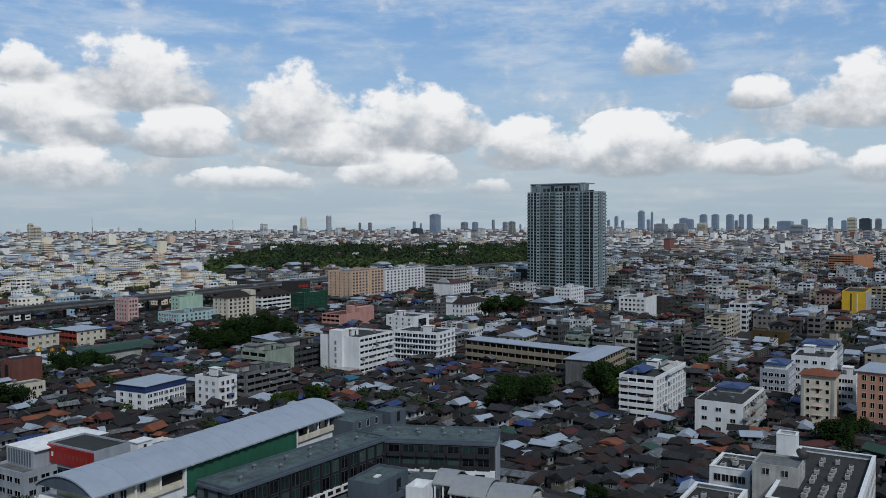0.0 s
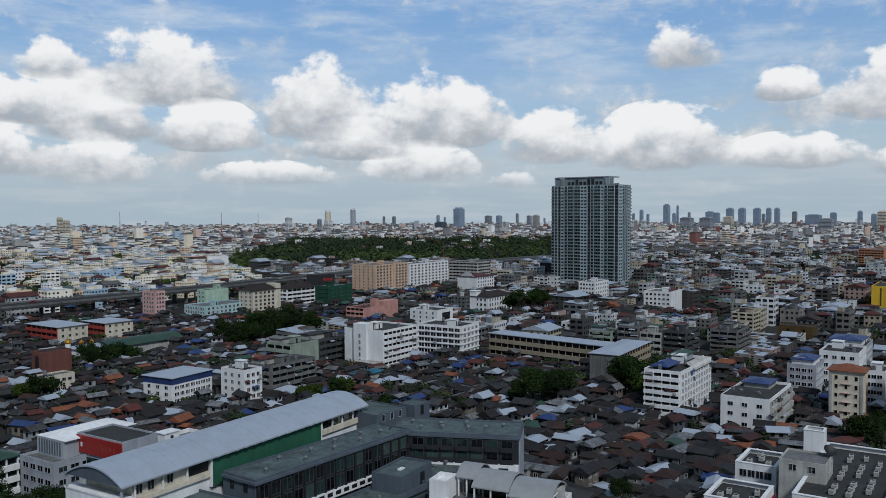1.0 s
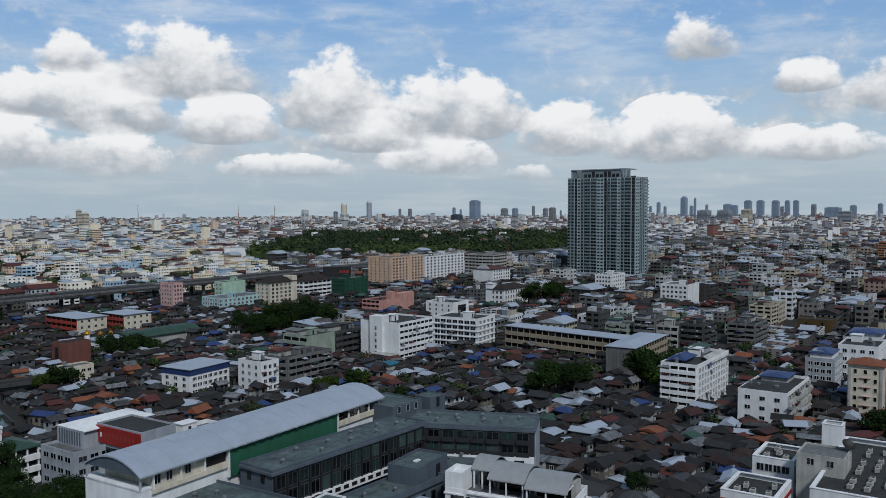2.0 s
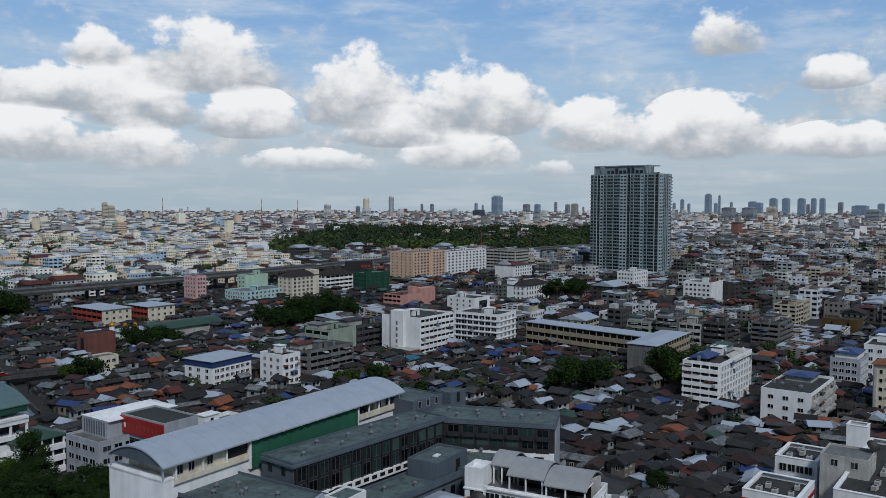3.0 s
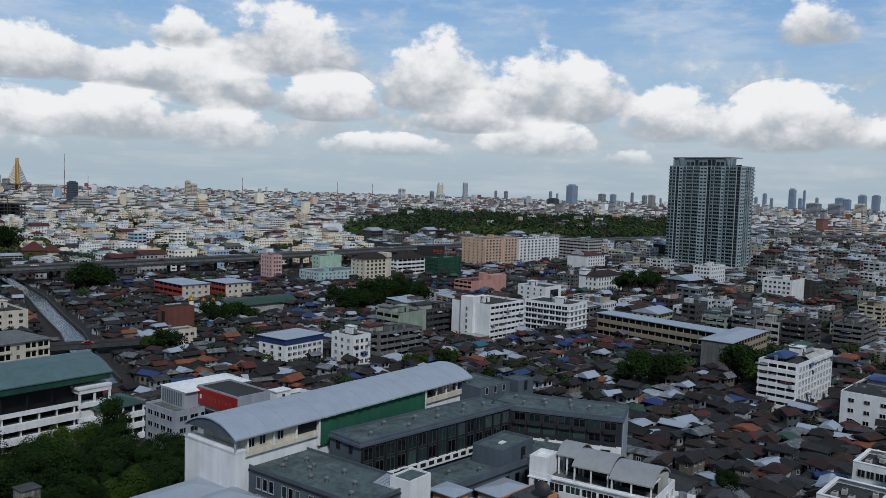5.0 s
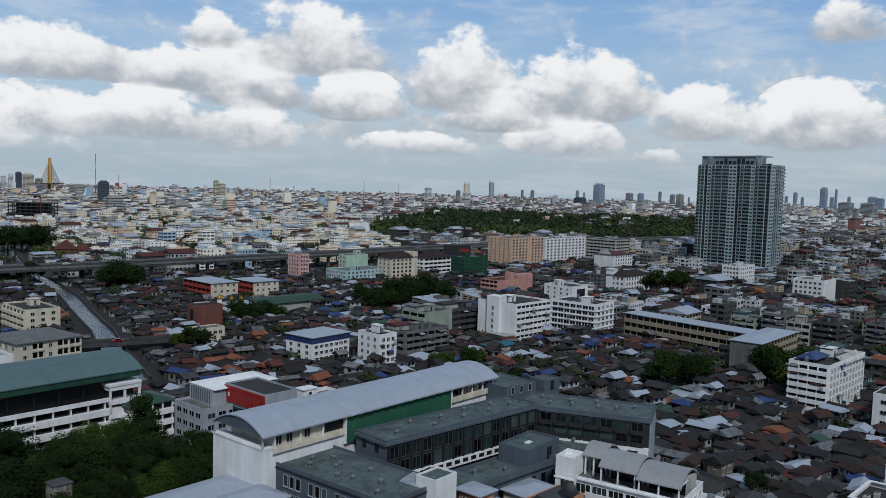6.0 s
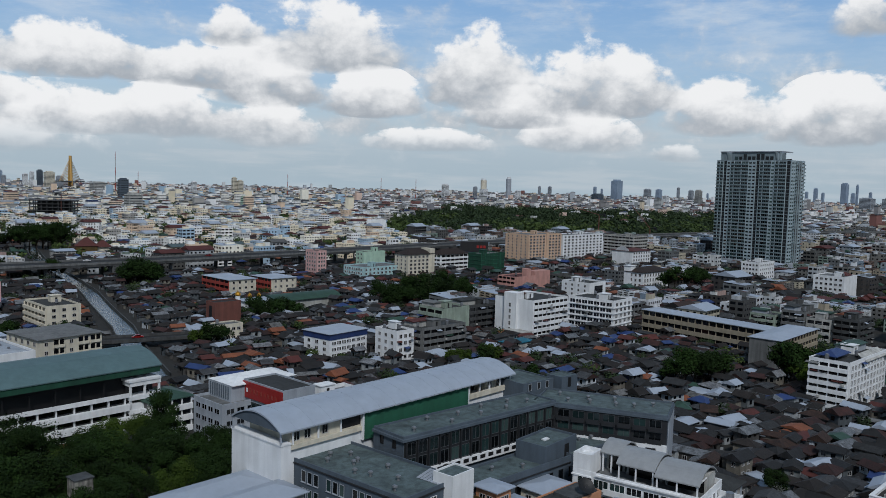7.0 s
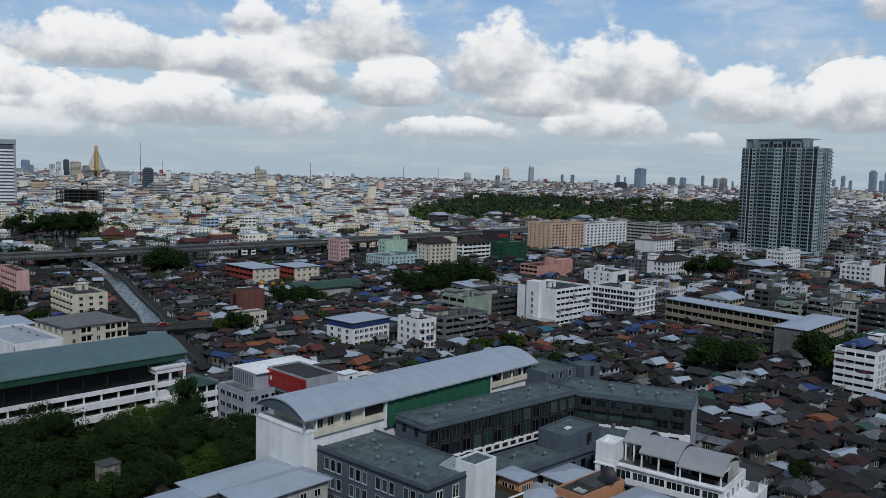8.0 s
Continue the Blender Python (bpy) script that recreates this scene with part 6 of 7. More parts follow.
HOUSES = [house_proto(k) for k in range(18)]
HMESH = [(b.mesh("house", HOUSEWALL), r.mesh("roof", HOUSEROOF), n.mesh("lean_to", [HOUSEROOF, HOUSEWALL]), w.mesh("glazing", [GLASS, DARKM])) for b, r, n, w, _ in HOUSES]
SMALLWIN = window_mesh(0.95, 1.05, GLASS, FRAMEM, 1)
SHEETS = [None] * 56 + [BLUEROOF, BLUEROOF, REDROOF, REDROOF, REDROOF, REDROOF, METALROOF, METALROOF, METALROOF, ORANGEROOF, ORANGEROOF, METALROOF, METALROOF, METALROOF, METALROOF, GREENROOF]
WORDS = {"blue_metal_roofing": "blue sheet", "red_tile_roofing": "dark red", "orange_tile_roofing": "orange", "pale_metal_roofing": "pale metal", "green_metal_roofing": "green sheet"}
ROOFVAR = {}
HOUSE_SPOTS = []
c, s = math.cos(radians(48)), math.sin(radians(48))
for iu in range(-128, 129):
    for iv in range(-143, 144):
        a, b = iu * 5.9 + rng.uniform(-1.5, 1.5), iv * 5.5 + rng.uniform(-1.4, 1.4)
        if iv % 9 == 0 and rng.random() < 0.7:
            continue
        x, y = c * a - s * b, 300 + s * a + c * b
        d, az = math.hypot(x, y), math.degrees(math.atan2(-x, y))
        before = (y - 440) - (x + 330) * 1.16 < -20
        if y < 60 or d < 168 or abs(az) > 41 or not (d < 385 or (az > 6 and before and d < 620)):
            continue
        if taken(x, y, 1.6):
            continue
        HOUSE_SPOTS.append((d, x, y))
HOUSE_SPOTS.sort()
count = 0
GAPS = []  # spots for small trees between the houses
rest = Geo()
REST_M = [HOUSEWALLI, HOUSEROOFI, GLASS, DARKM, BLUEROOF, REDROOF, ORANGEROOF, METALROOF, GREENROOF]
for d, x, y in HOUSE_SPOTS:
    if any((x - tx) ** 2 + (y - ty) ** 2 < (tr * 0.75) ** 2 for tx, ty, tr in TREES):
        continue
    if rng.random() < 0.045:
        if d < 235:
            plant(rng.choice([0, 1, 3]), x, y, rng.uniform(0.45, 0.85))
        else:
            GAPS.append((x, y))
        continue
    k = rng.randrange(len(HOUSES))
    sheet = rng.choice(SHEETS)
    yaw = 48 + rng.choice([0, 90, 0, 180, 270]) + rng.gauss(0, 11)
    m4 = pose(x, y, 0, 0, 0, yaw) @ Matrix.Diagonal((rng.uniform(0.72, 1.15), rng.uniform(0.72, 1.1), rng.uniform(0.75, 1.2), 1))
    if count < 300:
        body, roof, lean, win = HMESH[k]
        if sheet:
            if (k, sheet.name) not in ROOFVAR:
                copy_me = roof.copy()
                copy_me.materials[0] = sheet
                ROOFVAR[k, sheet.name] = copy_me
            roof = ROOFVAR[k, sheet.name]
        ob = new("house", body)
        ob.matrix_basis = m4
        tagged(ob, "small crowded town house with a %s roof" % WORDS.get(sheet.name if sheet else "", "weathered corrugated"), "house", group="crowded town houses")
        part("roof", roof, None, ob)
        if len(lean.vertices):
            part("lean_to", lean, None, ob)
        if count < 110:
            for wx, wy, wz, wa in HOUSES[k][4]:
                part("window", SMALLWIN, None, ob, at=pose(wx, wy, wz, 0, 0, wa))
        else:
            part("glazing", win, None, ob)["kind"] = "stuff"
    else:
        body, roof, lean, win, _ = HOUSES[k]
        rest.add(body, m4, {0: 0})
        ri = REST_M.index(sheet) if sheet else 1
        rest.add(roof, m4, {0: ri})
        if lean.v:
            rest.add(lean, m4, {0: 1, 1: 0})
        rest.add(win, m4, {0: 2, 1: 3})
    count += 1
tagged(new("crowded_houses", rest.mesh("crowded_houses", REST_M)), "dense quarter of small houses with dark rusty roofs", "houses", kind="stuff")

for src in PROTO + FARP:
    for o in (*src.children_recursive, src):
        bpy.data.objects.remove(o)

# ---------------------------------------------------------------- shophouse blocks further out
def block_proto(k):
    q = random.Random(500 + k)
    L, D, fl = q.uniform(8, 20), q.uniform(8, 14), q.choice([2, 2, 3, 3, 3, 4, 4, 5])
    if fl > 4:
        L = q.uniform(12, 18)
    h = fl * 3.0 + 0.8
    g = Geo().tray(L, D, h, 0.8, 0.3)
    extra = []
    for i in range(q.choice([1, 2, 3])):
        x, y, w = q.uniform(-L / 3, L / 3), q.uniform(-D / 4, D / 4), q.uniform(1.8, 3.5)
        extra.append(("stair_house", Geo().box(x - w, x + w, y - 1.6, y + 1.6, h - 0.8, h + q.uniform(1.4, 2.4), 0, top=q.choice([1, 2, 3]))))
    for i in range(q.choice([0, 1, 2])):
        extra.append(("water_tank", Geo().cyl(q.uniform(-L / 2.5, L / 2.5), q.uniform(-D / 3, D / 3), h - 0.8, h + 1.0, 0.7, n=8, m=4)))
    if k % 3 == 0:
        sheet = Geo().poly([(-L / 2, -D / 2, h + 0.0), (L / 4, -D / 2, h + 0.0), (L / 4, D / 2, h + 0.9), (-L / 2, D / 2, h + 0.9)], 3)
        sheet.poly([(-L / 2, D / 2, h + 0.8), (L / 4, D / 2, h + 0.8), (L / 4, -D / 2, h - 0.1), (-L / 2, -D / 2, h - 0.1)], 3)
        extra.append(("sheet_roof", sheet))
    elif k % 4 == 1:
        cap = hip(L, D, h, q.uniform(1.6, 3.0), 0.6, gable=k % 8 == 1)
        cap.mi = [q.choice([2, 3, 5])] * len(cap.f)
        extra = [("roof", cap)]
    w = Geo()
    for side in ("-y", "-x"):
        width = L if side == "-y" else D
        style = q.random()
        for i in range(fl):
            z = 3.0 * i + 0.3
            if style < 0.3:
                nb = max(2, int(width / 3.4))
                for j in range(nb):
                    m4 = on_side(side, L, D, -width / 2 + width * (j + 0.5) / nb, 0)
                    n0 = len(w.v)
                    w.box(-1.4, 1.4, -0.05, 0.1, z + 1.0, z + 2.4, 0)
                    w.v[n0:] = [tuple(m4 @ Vector(p)) for p in w.v[n0:]]
            else:
                nb = max(2, int(width / 2.8))
                for j in range(nb):
                    if q.random() < 0.08:
                        continue
                    m4 = on_side(side, L, D, -width / 2 + width * (j + 0.5) / nb, 0)
                    n0 = len(w.v)
                    w.box(-0.65, 0.65, -0.05, 0.1, z + 1.0, z + 2.2, 0)
                    w.v[n0:] = [tuple(m4 @ Vector(p)) for p in w.v[n0:]]
    return g, w, extra


BLOCKS = [block_proto(k) for k in range(28)]
BLOCKM = [BLOCKWALL, DECKDARK, REDROOF, METALROOF, STEEL, HOUSEROOFI]
BMESH = [(g.mesh("town_block", BLOCKM), w.mesh("glazing", [GLASS, OFFWHITE]), [(nm, e.mesh(nm, BLOCKM)) for nm, e in ex]) for g, w, ex in BLOCKS]
SPOTS = []
c, s = math.cos(radians(50)), math.sin(radians(50))
for iu in range(-90, 90):
    for iv in range(-110, 110):
        a, b = iu * 20.0 + rng.uniform(-4, 4), iv * 15.5 + rng.uniform(-3, 3)
        x, y = c * a - s * b, 600 + s * a + c * b
        d, az = math.hypot(x, y), math.degrees(math.atan2(-x, y))
        if y < 100 or d < 385 or d > 1500 or (d > 1060 and -13.5 < az < 9) or (d > 900 and rng.random() < 0.3) or abs(az) > 40 or taken(x, y, 6):
            continue
        before = (y - 440) - (x + 330) * 1.16 < 0
        if az > 6 and before and (d < 630 or rng.random() < 0.3) and rng.random() < 0.992:
            continue
        if any((x - tx) ** 2 + (y - ty) ** 2 < (tr + 5) ** 2 for tx, ty, tr in TREES) or rng.random() < 0.05:
            continue
        SPOTS.append((d, x, y))
SPOTS.sort()
NAMED = [(math.hypot(f[0], f[1]), math.degrees(math.atan2(-f[0], f[1])), f[4]) for f in FOOT if f[4] > 6 and math.hypot(f[0], f[1]) < 900 and f[5] != 15]


def low_before(d, az):
    return any(0 < nd - d < 120 and abs(naz - az) < math.degrees(hw / nd) + 1.2 for nd, naz, hw in NAMED)


rest, westb = Geo(), Geo()
blocks_made = 0
for d, x, y in SPOTS:
    az = math.degrees(math.atan2(-x, y))
    if rng.random() < (0.52 if d < 900 else 0.3):
        # a patch of low houses
        for ou, ov in ((-6.4, -4), (0.4, -4.4), (7, -3.6), (-6, 3.6), (1, 4), (6.8, 4.2)):
            if rng.random() < 0.12:
                GAPS.append((x + c * ou - s * ov, y + s * ou + c * ov))
                continue
            k = rng.randrange(len(HOUSES))
            body, roof, lean, win, _ = HOUSES[k]
            m4 = pose(x + c * ou - s * ov, y + s * ou + c * ov, 0, 0, 0, 50 + rng.choice([0, 90]) + rng.gauss(0, 8)) @ Matrix.Diagonal((rng.uniform(0.9, 1.25), rng.uniform(0.9, 1.3), rng.uniform(0.9, 1.5), 1))
            rest.add(body, m4, {0: 8})
            rest.add(roof, m4, {0: rng.choice([7] * 15 + [2, 2, 3, 3, 9, 10, 11])})
            if d < 800:
                rest.add(win, m4, {0: 5, 1: 12})
        continue
    n = blocks_made
    blocks_made += 1
    k = rng.randrange(len(BLOCKS))
    if rng.random() < 0.3:
        GAPS.append((x + c * 10.5, y + s * 10.5))
    m4 = pose(x, y, 0, 0, 0, 50 + rng.uniform(-5, 5)) @ Matrix.Diagonal((rng.uniform(0.7, 1.1), rng.uniform(0.85, 1.1), rng.uniform(0.7, 1.1) * (0.45 if low_before(d, az) else 1), 1))
    # western blocks take the palette brightened as if in sun
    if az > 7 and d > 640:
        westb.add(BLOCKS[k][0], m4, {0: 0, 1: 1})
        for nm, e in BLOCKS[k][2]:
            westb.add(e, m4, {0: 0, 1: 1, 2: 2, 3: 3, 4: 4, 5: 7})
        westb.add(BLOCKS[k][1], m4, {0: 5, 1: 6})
    elif n < 300:
        ob = new("town_block", BMESH[k][0])
        ob.matrix_basis = m4
        tagged(ob, "weathered concrete town block with flat roof and strip windows", "building", group="town blocks")
        part("glazing", BMESH[k][1], None, ob)["kind"] = "stuff"
        for nm, em in BMESH[k][2] if n < 180 else BMESH[k][2][:1]:
            part(nm, em, None, ob)
    else:
        rest.add(BLOCKS[k][0], m4)
        for nm, e in BLOCKS[k][2]:
            rest.add(e, m4, {0: 0, 1: 1, 2: 2, 3: 3, 4: 4, 5: 7})
        rest.add(BLOCKS[k][1], m4, {0: 5, 1: 6})
tagged(new("town_blocks", rest.mesh("town_blocks", [BLOCKWALLI, DECKDARK, REDROOF, METALROOF, STEEL, GLASS, OFFWHITE, HOUSEROOFI, HOUSEWALLI, BLUEROOF, ORANGEROOF, GREENROOF, DARKM])), "packed concrete town blocks with flat roofs", "buildings", kind="stuff")

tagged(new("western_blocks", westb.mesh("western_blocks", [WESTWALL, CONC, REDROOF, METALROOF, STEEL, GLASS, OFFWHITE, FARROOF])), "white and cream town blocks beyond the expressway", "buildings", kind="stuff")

# ---------------------------------------------------------------- far town, park and skyline
far, farw, west = Geo(), Geo(), Geo()
q = random.Random(77)


def in_park(x, y):
    d, az = math.hypot(x, y), math.degrees(math.atan2(-x, y))
    wave = 2.2 * noise.noise(Vector((x / 110, y / 110, 2.0)))
    return 1080 + 40 * wave < d < 2080 + 60 * wave and -13.5 < az < 9 - (d - 1080) * 0.003 + wave


for _ in range(12500):
    az = radians(q.uniform(-41, 41))
    d = math.sqrt(q.uniform(1450 ** 2, 4880 ** 2)) if q.random() < 0.6 else q.uniform(1450, 2900)
    x, y = -d * math.sin(az), d * math.cos(az)
    if (in_park(x, y) and q.random() > 0.05) or taken(x, y, 12):
        continue
    h = q.choice([6, 7, 8, 9, 10, 12, 12, 14]) * q.uniform(0.8, 1.2)
    if q.random() < 0.03:
        h *= q.uniform(1.6, 2.6)
    lx, ly = q.uniform(7, 22), q.uniform(7, 14)
    yaw = radians(50) + q.uniform(-0.2, 0.2)
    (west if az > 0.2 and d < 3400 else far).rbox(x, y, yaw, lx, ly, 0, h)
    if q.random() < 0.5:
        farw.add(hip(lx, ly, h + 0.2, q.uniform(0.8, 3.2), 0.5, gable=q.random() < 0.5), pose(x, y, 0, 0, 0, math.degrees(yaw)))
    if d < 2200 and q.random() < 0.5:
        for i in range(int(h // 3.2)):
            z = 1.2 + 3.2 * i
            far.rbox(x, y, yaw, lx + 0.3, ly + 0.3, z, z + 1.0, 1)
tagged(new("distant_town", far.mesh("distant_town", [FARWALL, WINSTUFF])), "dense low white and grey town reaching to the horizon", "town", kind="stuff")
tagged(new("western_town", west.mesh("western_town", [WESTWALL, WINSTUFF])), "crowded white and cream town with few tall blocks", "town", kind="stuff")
tagged(new("distant_roofs", farw.mesh("distant_roofs", FARROOF)), "mixed grey, red and white roofs of the distant town", "roofs", kind="stuff")

wood, woodl = Geo(), Geo()


def clump(g, x, y, z, r, n, leaf, q):
    for _ in range(n):
        d = Vector((q.gauss(0, 1), q.gauss(0, 1), q.gauss(0, 0.8))).normalized()
        p = Vector((x, y, z)) + Vector((d.x * r, d.y * r, d.z * r * 0.75)) * q.uniform(0.55, 1.05)
        a = Vector((q.gauss(0, 1), q.gauss(0, 1), q.gauss(0, 0.6))).normalized()
        b = a.cross(d + Vector((0.02, 0.01, 0.3))).normalized()
        s = leaf * q.uniform(0.6, 1.3)
        g.poly([tuple(p - a * s), tuple(p + b * s * 0.7), tuple(p + a * s), tuple(p - b * s * 0.7)])


for _ in range(1900):
    az, d = radians(q.uniform(-13.2, 9)), math.sqrt(q.uniform(1090 ** 2, 2140 ** 2))
    x, y = -d * math.sin(az), d * math.cos(az)
    if in_park(x, y):
        r = q.choice([4, 5, 6, 6, 7, 8, 9, 12]) * q.uniform(0.8, 1.15)
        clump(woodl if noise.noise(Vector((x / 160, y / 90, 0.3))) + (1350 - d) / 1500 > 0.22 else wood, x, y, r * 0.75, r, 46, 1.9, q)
for x, y in GAPS:
    r = q.uniform(2.4, 4.4)
    for k in range(q.choice([1, 2, 2, 3])):
        clump(woodl if q.random() < (0.75 if x < -150 and y > 620 else 0.3) else wood, x + q.uniform(-3.5, 3.5), y + q.uniform(-3.5, 3.5), r * 0.8 + q.uniform(0, 1.2), r * 0.8, 150, 0.42, q)
# mostly the lighter leaf colour in the west, imitating sunlit trees
for _ in range(420):
    az, d = radians(q.uniform(6, 36)), q.uniform(690, 1700)
    x, y = -d * math.sin(az), d * math.cos(az)
    if not taken(x, y, 4):
        r = q.uniform(3, 6)
        for k in range(q.choice([1, 2, 4])):
            clump(woodl if q.random() < 0.8 else wood, x + q.uniform(-9, 9), y + q.uniform(-9, 9), r + q.uniform(0, 3), r, 60, 1.1, q)
for _ in range(2600):
    az, d = radians(q.uniform(-40, 40)), q.uniform(950, 3600)
    x, y = -d * math.sin(az), d * math.cos(az)
    if not taken(x, y, 8):
        r = q.uniform(3.5, 8)
        for k in range(q.choice([1, 1, 2, 4])):
            clump(woodl if q.random() < (0.8 if az > 0.1 and d < 2400 else 0.3) else wood, x + q.uniform(-14, 14), y + q.uniform(-14, 14), r * 0.8, r, 26, 2.2, q)
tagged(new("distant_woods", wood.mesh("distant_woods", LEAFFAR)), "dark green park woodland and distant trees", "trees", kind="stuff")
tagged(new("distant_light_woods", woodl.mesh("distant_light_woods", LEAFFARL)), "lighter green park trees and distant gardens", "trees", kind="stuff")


def high(name, label, az, d, w, dep, h, ma, style="slab", yaw=50.0):
    """A far tower: shaft, set-back top and floor bands."""
    x, y = -d * math.sin(radians(az)), d * math.cos(radians(az))
    ob = thing(name, label, "building", x, y, yaw)
    if style == "round":
        part("shaft", Geo().cyl(0, 0, 0, h, w / 2, n=20), ma, ob)
        part("top", Geo().cyl(0, 0, h, h + 6, w / 2.6, n=16), WHITE, ob)
    else:
        part("shaft", Geo().box(-w / 2, w / 2, -dep / 2, dep / 2, 0, h), ma, ob)
        part("top", Geo().box(-w / 3, w / 3, -dep / 3, dep / 3, h, h + max(3, h * 0.06)), ma, ob)
        g = Geo()
        n = max(4, int(h / 4))
        for i in range(n):
            z = h * (i + 0.35) / n
            g.box(-w / 2 + 1, w / 2 - 1, -dep / 2 - 0.25, dep / 2 + 0.25, z, z + h / n * 0.3)
            g.box(-w / 2 - 0.25, w / 2 + 0.25, -dep / 2 + 1, dep / 2 - 1, z, z + h / n * 0.3)
        # hazed towers get low-contrast bands, paler as if through air
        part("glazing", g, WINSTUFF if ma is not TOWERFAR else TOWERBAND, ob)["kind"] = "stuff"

high("high_rise", "distant cream high-rise on the skyline", 19.29, 2700, 14, 11, 59, CREAM, "slab")
high("high_rise", "distant cream high-rise on the skyline", 18.92, 2700, 17, 14, 50, CREAM, "slab")
high("high_rise", "distant pale high-rise on the skyline", 5.00, 3000, 21, 16, 55, WHITE, "slab")
high("high_rise", "distant pale high-rise on the skyline", 2.32, 2900, 24, 20, 43, WHITE, "slab")
high("high_rise", "distant pale high-rise on the skyline", 2.92, 3000, 13, 10, 48, PALEGREY, "slab")
high("high_rise", "distant pale high-rise on the skyline", -0.02, 2900, 17, 13, 40, WHITE, "slab")
high("high_rise", "distant pale high-rise on the skyline", -2.19, 4600, 17, 14, 51, PALEGREY, "slab")
high("high_rise", "distant pale high-rise on the skyline", -1.49, 4600, 12, 10, 51, PALEGREY, "slab")
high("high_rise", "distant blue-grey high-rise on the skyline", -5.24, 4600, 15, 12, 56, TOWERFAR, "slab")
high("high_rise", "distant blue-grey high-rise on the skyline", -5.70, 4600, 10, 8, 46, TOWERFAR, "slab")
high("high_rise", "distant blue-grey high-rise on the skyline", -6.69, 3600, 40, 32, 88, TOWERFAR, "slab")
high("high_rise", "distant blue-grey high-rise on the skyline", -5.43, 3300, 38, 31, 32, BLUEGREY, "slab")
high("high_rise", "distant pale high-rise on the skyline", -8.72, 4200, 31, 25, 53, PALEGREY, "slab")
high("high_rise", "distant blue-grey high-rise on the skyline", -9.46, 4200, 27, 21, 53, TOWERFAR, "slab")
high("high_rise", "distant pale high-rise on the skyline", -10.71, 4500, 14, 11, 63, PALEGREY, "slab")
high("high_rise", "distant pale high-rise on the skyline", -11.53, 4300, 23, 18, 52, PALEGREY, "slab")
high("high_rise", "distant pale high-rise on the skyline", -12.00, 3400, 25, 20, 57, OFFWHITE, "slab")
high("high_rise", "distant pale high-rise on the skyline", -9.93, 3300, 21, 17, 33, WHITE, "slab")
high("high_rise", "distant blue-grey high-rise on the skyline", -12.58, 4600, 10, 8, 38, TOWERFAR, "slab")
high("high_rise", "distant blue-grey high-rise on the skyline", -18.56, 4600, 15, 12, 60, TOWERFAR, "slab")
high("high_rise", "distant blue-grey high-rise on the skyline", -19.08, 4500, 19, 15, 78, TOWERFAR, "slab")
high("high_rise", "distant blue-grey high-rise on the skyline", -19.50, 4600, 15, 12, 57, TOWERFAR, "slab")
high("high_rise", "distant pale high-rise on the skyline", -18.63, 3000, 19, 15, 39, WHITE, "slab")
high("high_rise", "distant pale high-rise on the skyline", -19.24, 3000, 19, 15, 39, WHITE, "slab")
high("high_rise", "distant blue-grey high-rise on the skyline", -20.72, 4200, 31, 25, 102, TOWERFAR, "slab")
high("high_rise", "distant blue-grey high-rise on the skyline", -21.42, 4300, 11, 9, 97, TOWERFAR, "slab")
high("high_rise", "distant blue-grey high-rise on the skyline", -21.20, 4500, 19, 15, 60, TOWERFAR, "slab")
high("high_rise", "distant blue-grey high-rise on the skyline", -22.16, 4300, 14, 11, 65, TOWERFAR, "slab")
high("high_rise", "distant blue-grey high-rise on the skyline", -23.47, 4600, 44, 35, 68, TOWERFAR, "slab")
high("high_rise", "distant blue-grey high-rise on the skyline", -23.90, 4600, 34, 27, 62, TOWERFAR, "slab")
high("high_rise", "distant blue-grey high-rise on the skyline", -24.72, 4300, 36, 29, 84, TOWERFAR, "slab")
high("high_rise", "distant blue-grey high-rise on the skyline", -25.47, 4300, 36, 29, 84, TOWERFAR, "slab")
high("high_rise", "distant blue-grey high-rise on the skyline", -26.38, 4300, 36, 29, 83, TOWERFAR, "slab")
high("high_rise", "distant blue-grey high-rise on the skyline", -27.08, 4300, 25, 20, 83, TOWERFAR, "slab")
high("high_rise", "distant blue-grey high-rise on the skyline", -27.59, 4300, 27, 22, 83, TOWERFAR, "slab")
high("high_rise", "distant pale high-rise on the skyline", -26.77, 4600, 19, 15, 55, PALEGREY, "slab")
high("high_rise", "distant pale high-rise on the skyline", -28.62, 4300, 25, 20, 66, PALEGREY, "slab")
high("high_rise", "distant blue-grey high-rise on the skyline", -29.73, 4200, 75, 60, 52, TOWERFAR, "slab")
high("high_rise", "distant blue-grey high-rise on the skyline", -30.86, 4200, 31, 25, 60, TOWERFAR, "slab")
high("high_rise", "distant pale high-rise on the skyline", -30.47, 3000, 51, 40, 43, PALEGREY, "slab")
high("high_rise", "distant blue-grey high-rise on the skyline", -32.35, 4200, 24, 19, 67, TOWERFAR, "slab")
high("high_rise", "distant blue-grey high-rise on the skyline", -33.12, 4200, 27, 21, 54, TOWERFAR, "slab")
high("high_rise", "distant cream high-rise on the skyline", -33.56, 2700, 28, 23, 66, CREAM, "slab")
high("high_rise", "distant blue-grey high-rise on the skyline", -34.31, 4000, 55, 44, 62, BLUEGREY, "slab")
high("high_rise", "distant pale high-rise on the skyline", -35.02, 4000, 29, 24, 61, PALEGREY, "slab")
high("high_rise", "distant pale high-rise on the skyline", -22.01, 3300, 49, 39, 46, PALEGREY, "slab")
high("high_rise", "distant pale high-rise on the skyline", -23.29, 3300, 52, 42, 46, PALEGREY, "slab")
high("high_rise", "distant cream high-rise on the skyline", -24.65, 3200, 37, 30, 49, CREAM, "slab")
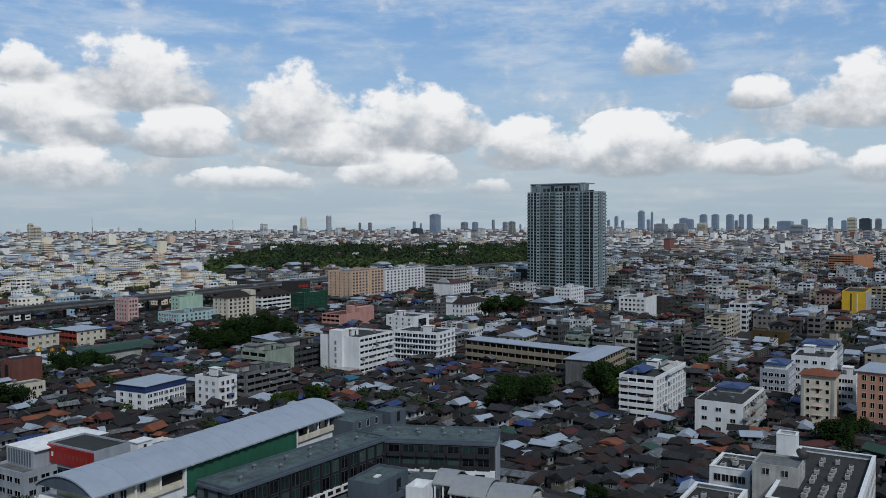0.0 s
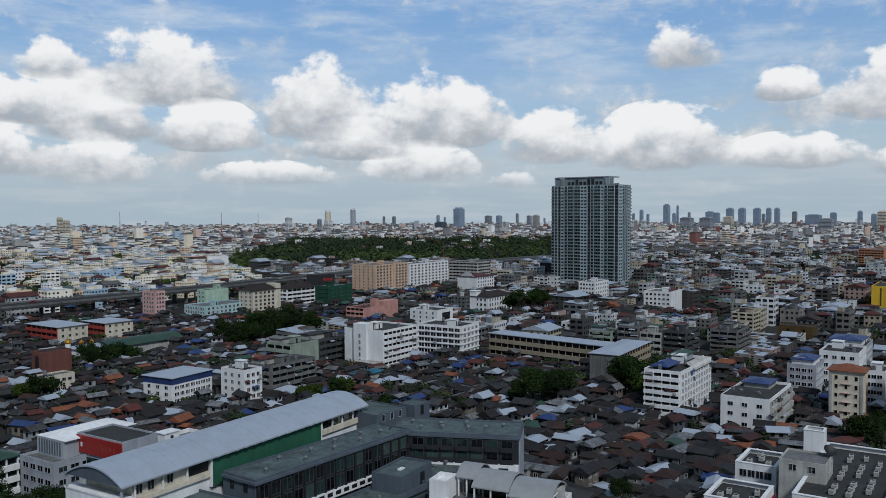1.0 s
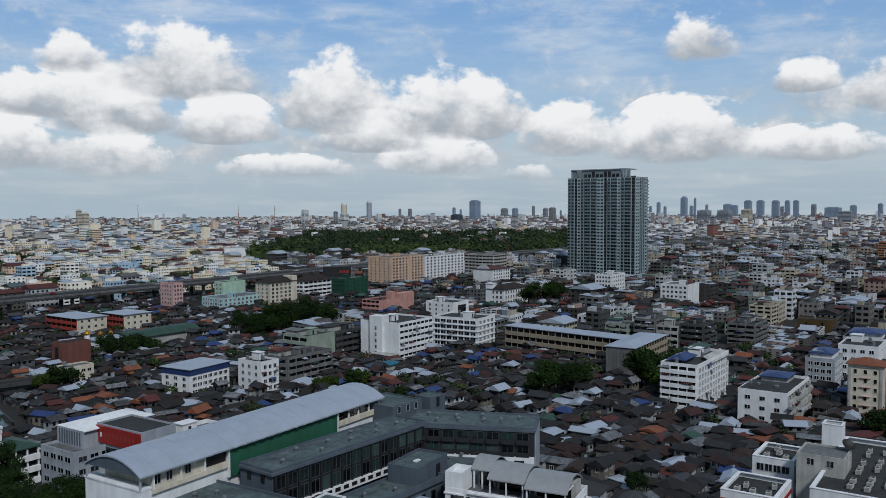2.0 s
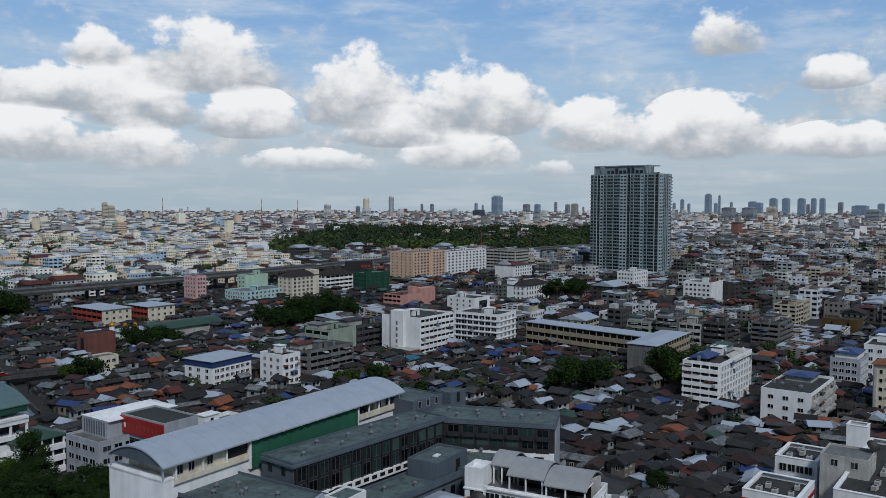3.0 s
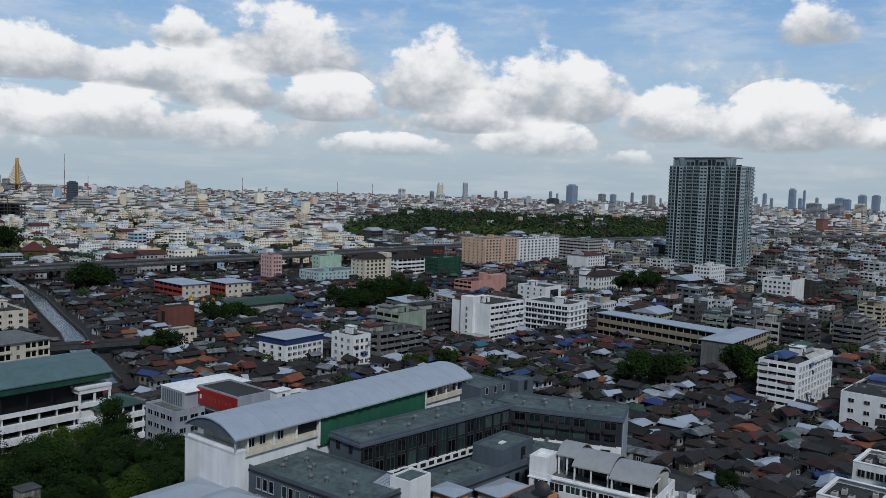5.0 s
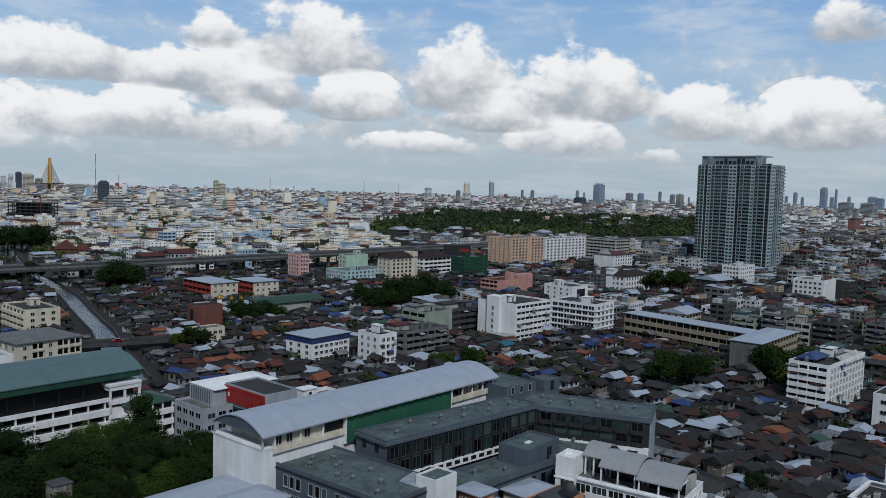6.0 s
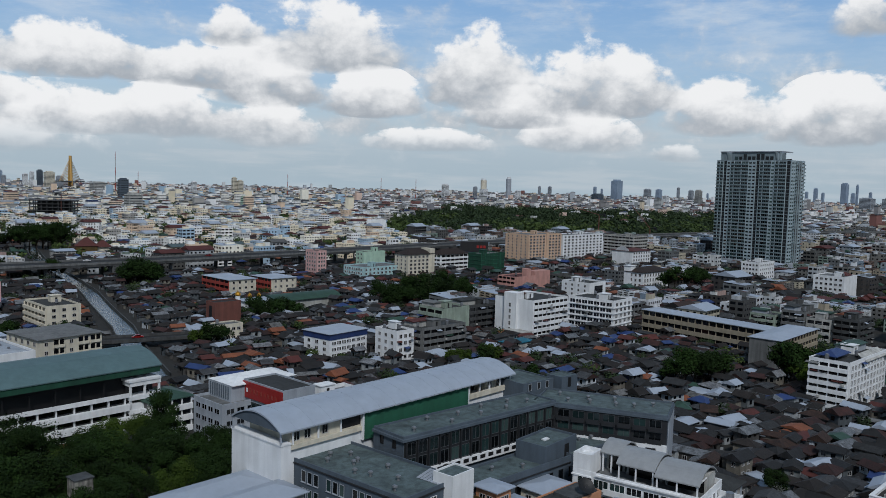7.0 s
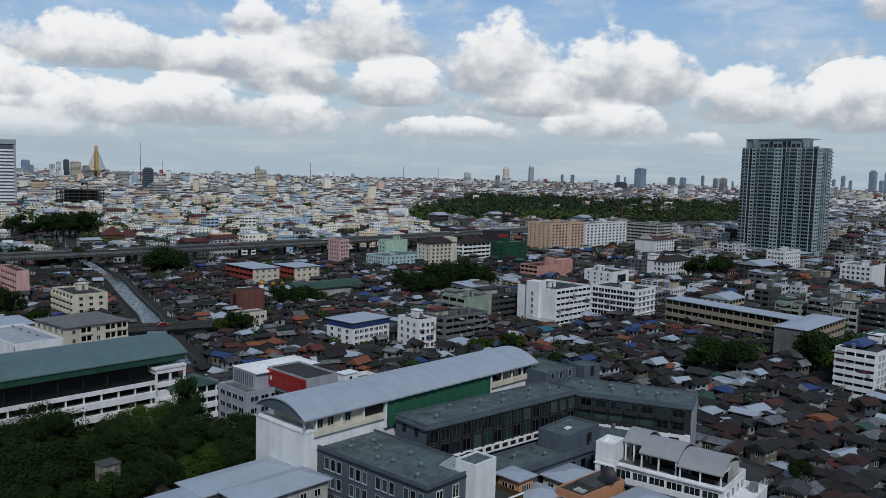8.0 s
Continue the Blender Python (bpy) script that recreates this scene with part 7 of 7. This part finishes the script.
high("high_rise", "distant pale high-rise on the skyline", -31.39, 2800, 12, 9, 26, WHITE, "slab")
high("high_rise", "distant pale high-rise on the skyline", -34.41, 2500, 24, 19, 31, PALEGREY, "slab")
high("high_rise", "distant round cream tower on the skyline", 2.35, 2900, 21, 17, 74, CREAM, "round")
high("high_rise", "distant round pale tower on the skyline", 0.63, 2900, 18, 15, 81, PALEGREY, "round")
high("high_rise", "distant blue-grey high-rise on the skyline", 33.39, 4200, 31, 25, 61, TOWERFAR, "slab")
high("high_rise", "distant pale high-rise on the skyline", 33.80, 3300, 23, 18, 36, WHITE, "slab")
high("high_rise", "distant pale high-rise on the skyline", 33.08, 3800, 16, 13, 42, PALEGREY, "slab")
high("high_rise", "distant pale high-rise on the skyline", 31.91, 3400, 16, 13, 52, WHITE, "slab")
high("high_rise", "distant pale high-rise on the skyline", 31.53, 3400, 14, 11, 59, WHITE, "slab")
high("high_rise", "distant blue-grey high-rise on the skyline", 31.10, 3600, 19, 15, 66, BLUEGREY, "slab")
high("high_rise", "distant cream high-rise on the skyline", 30.56, 3200, 30, 24, 61, CREAM, "slab")
high("high_rise", "distant pale high-rise on the skyline", 29.97, 3300, 21, 17, 47, PALEGREY, "slab")
high("high_rise", "distant blue-grey high-rise on the skyline", 26.26, 2000, 19, 15, 52, BLUEGREY, "slab")
high("high_rise", "distant pale high-rise on the skyline", 21.89, 3000, 16, 13, 42, WHITE, "slab")
high("high_rise", "distant pale high-rise on the skyline", 18.61, 1650, 12, 10, 26, MINT, "slab")
high("high_rise", "distant pale high-rise on the skyline", 27.70, 2700, 43, 34, 35, OFFWHITE, "slab")
high("high_rise", "distant pale high-rise on the skyline", 25.64, 1500, 24, 19, 31, OFFWHITE, "slab")


# cable-stayed bridge far off
def at_az(az, d):
    return -d * math.sin(radians(az)), d * math.cos(radians(az))


bx_, by_ = at_az(29.36, 3300)
cs_bridge = thing("cable_bridge", "distant gilded pylon of a cable-stayed bridge", "bridge", bx_, by_, 100)
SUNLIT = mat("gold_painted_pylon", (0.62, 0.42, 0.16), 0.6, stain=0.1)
part("pylon", Geo().beam((-14, -9, 0), (0, 0, 122), 5.0).beam((14, 9, 0), (0, 0, 122), 5.0), SUNLIT, cs_bridge)
part("deck", Geo().box(-120, 120, -10, 10, 28, 32), CONC, cs_bridge)
for i in range(7):
    part("cable", Geo().beam((0, 0, 115 - i * 9), (105 - i * 13, 0, 31), 0.9, n=4), SUNLIT, cs_bridge)
    part("cable", Geo().beam((0, 0, 115 - i * 9), (-105 + i * 13, 0, 31), 0.9, n=4), SUNLIT, cs_bridge)


def mast(az, d, h, label):
    x, y = at_az(az, d)
    ob = thing("radio_mast", label, "mast", x, y)
    for i in range(6):
        part("segment", Geo().cyl(0, 0, h * i / 6, h * (i + 1) / 6, 1.5 * (1 - i * 0.1), 1.5 * (0.9 - i * 0.1), 6), REDP if i % 2 else OFFWHITE, ob)


mast(26.72, 2300, 121, "tall red and white lattice radio mast")
mast(25.35, 2300, 71, "red and white lattice radio mast")
mast(15.77, 2600, 76, "slender dark radio mast")
mast(9.43, 2600, 72, "slender dark radio mast")
mast(7.03, 2600, 70, "slender dark radio mast")

# dark building under construction, and the striped tower at the west
x, y = at_az(30.3, 1250)
dk = thing("unfinished_building", "dark unfinished concrete frame with a tower crane", "building", x, y, 20)
keep(x, y, 20, 40, 20)
for i in range(6):
    part("slab", Geo().box(-30, 30, -14, 14, 4.6 * i + 3.8, 4.6 * i + 4.6), DCONC, dk)
for i in range(9):
    for b in (-12, 12):
        part("column", Geo().box(-0.6, 0.6, -0.6, 0.6, 0, 27), DCONC, dk, at=pose(-28 + 7 * i, b, 0))
part("core", Geo().box(-20, 22, -6, 8, 0, 28), DARKM, dk)
x, y = at_az(34.95, 1200)
st = thing("striped_tower", "white and grey striped tower with horizontal bands", "building", x, y, 35)
keep(x, y, 35, 25, 25)
part("shaft", Geo().box(-21, 21, -21, 21, 0, 86), BLUEGREY, st)
for i in range(17):
    part("band", Geo().box(-21.6, 19, -21.6, 21.6, 10 + 4.2 * i, 12.3 + 4.2 * i), WHITE, st)
part("corner", Geo().box(19, 21.6, -21.6, 21.6, 0, 90), PALEGREY, st)
part("crown", Geo().box(-20, 22, -22, 22, 86, 92), PALEGREY, st)


def crane(x, y, h, reach, yaw, lift):
    """Tower crane: mast, jib, counterweight."""
    ob = thing("tower_crane", "rusty tower crane above a building site", "crane", x, y, yaw)
    part("mast", Geo().box(-0.4, 0.4, -0.4, 0.4, 0, h), BRICKRED, ob)
    part("jib", Geo().beam((0, 0, h), (reach, 0, h + lift), 0.35), BRICKRED, ob)
    part("counter_jib", Geo().beam((0, 0, h), (-8, 0, h + 1), 0.7).box(-9, -6, -1, 1, h - 2, h + 1), DARKM, ob)


x, y = at_az(-5.6, 1020)
crane(x, y, 32, 30, 140, 6)
x, y = at_az(-9.0, 980)
crane(x, y, 20, 26, 140, 26)
x, y = at_az(29.9, 1235)
crane(x, y, 36, 25, 0, 20)


def car_mesh(paint):
    g = Geo()
    prof = [(-2.2, 0.45), (-2.2, 0.85), (-1.5, 0.95), (-1.0, 1.45), (0.7, 1.45), (1.3, 0.95), (2.2, 0.8), (2.2, 0.45)]
    for (xa, za), (xb, zb) in zip(prof, prof[1:]):
        dark = 1 if zb != za and max(za, zb) > 1.2 else 0
        g.poly([(xa, -0.85, za), (xa, 0.85, za), (xb, 0.85, zb), (xb, -0.85, zb)], dark)
    for yy in (-0.85, 0.85):
        g.poly([(px, yy, pz) for px, pz in prof])
        g.poly([(-1.3, yy * 1.01, 0.95), (-0.95, yy * 1.01, 1.38), (0.65, yy * 1.01, 1.38), (1.1, yy * 1.01, 0.95)], 1)
    return g.mesh("body", [paint, GLASS])


def wheel_mesh():
    g = Geo()
    for i in range(12):
        a, b = 2 * math.pi * i / 12, 2 * math.pi * (i + 1) / 12
        g.poly([(0.32 * math.cos(a), -0.1, 0.32 * math.sin(a)), (0.32 * math.cos(b), -0.1, 0.32 * math.sin(b)), (0.32 * math.cos(b), 0.1, 0.32 * math.sin(b)), (0.32 * math.cos(a), 0.1, 0.32 * math.sin(a))])
    for yy in (-0.1, 0.1):
        g.poly([(0.32 * math.cos(2 * math.pi * i / 12), yy, 0.32 * math.sin(2 * math.pi * i / 12)) for i in range(12)])
    return g.mesh("wheel", DARKM)


CARS = {"white": car_mesh(CARW), "red": car_mesh(CARR), "silver": car_mesh(STEEL)}
WHEEL = wheel_mesh()


def car(x, y, z, yaw, colour, where):
    ob = thing("car", "%s car %s" % (colour, where), "car", x, y, yaw, z, group="cars")
    part("body", CARS[colour], None, ob)
    for a in (-1.35, 1.35):
        for b in (-0.8, 0.8):
            part("wheel", WHEEL, None, ob, at=pose(a, b, 0.32))


car(-86.4, 206.0, 0, 20, "white", "parked in the school yard")
car(-146.5, 308.5, 3.2, 33, "red", "crossing the low canal bridge")
car(-122, 322, 3.2, 35, "white", "crossing the low canal bridge")
for i, p in enumerate(EXP[2:16:2]):
    dv = (EXP[3 + 2 * i] - p).normalized()
    car(p.x - dv.y * 5 + 3 * i, p.y + dv.x * 5 + 3.5 * i, 10.03, math.degrees(math.atan2(dv.y, dv.x)), ("white", "silver", "white", "red")[i % 4], "driving on the elevated expressway")
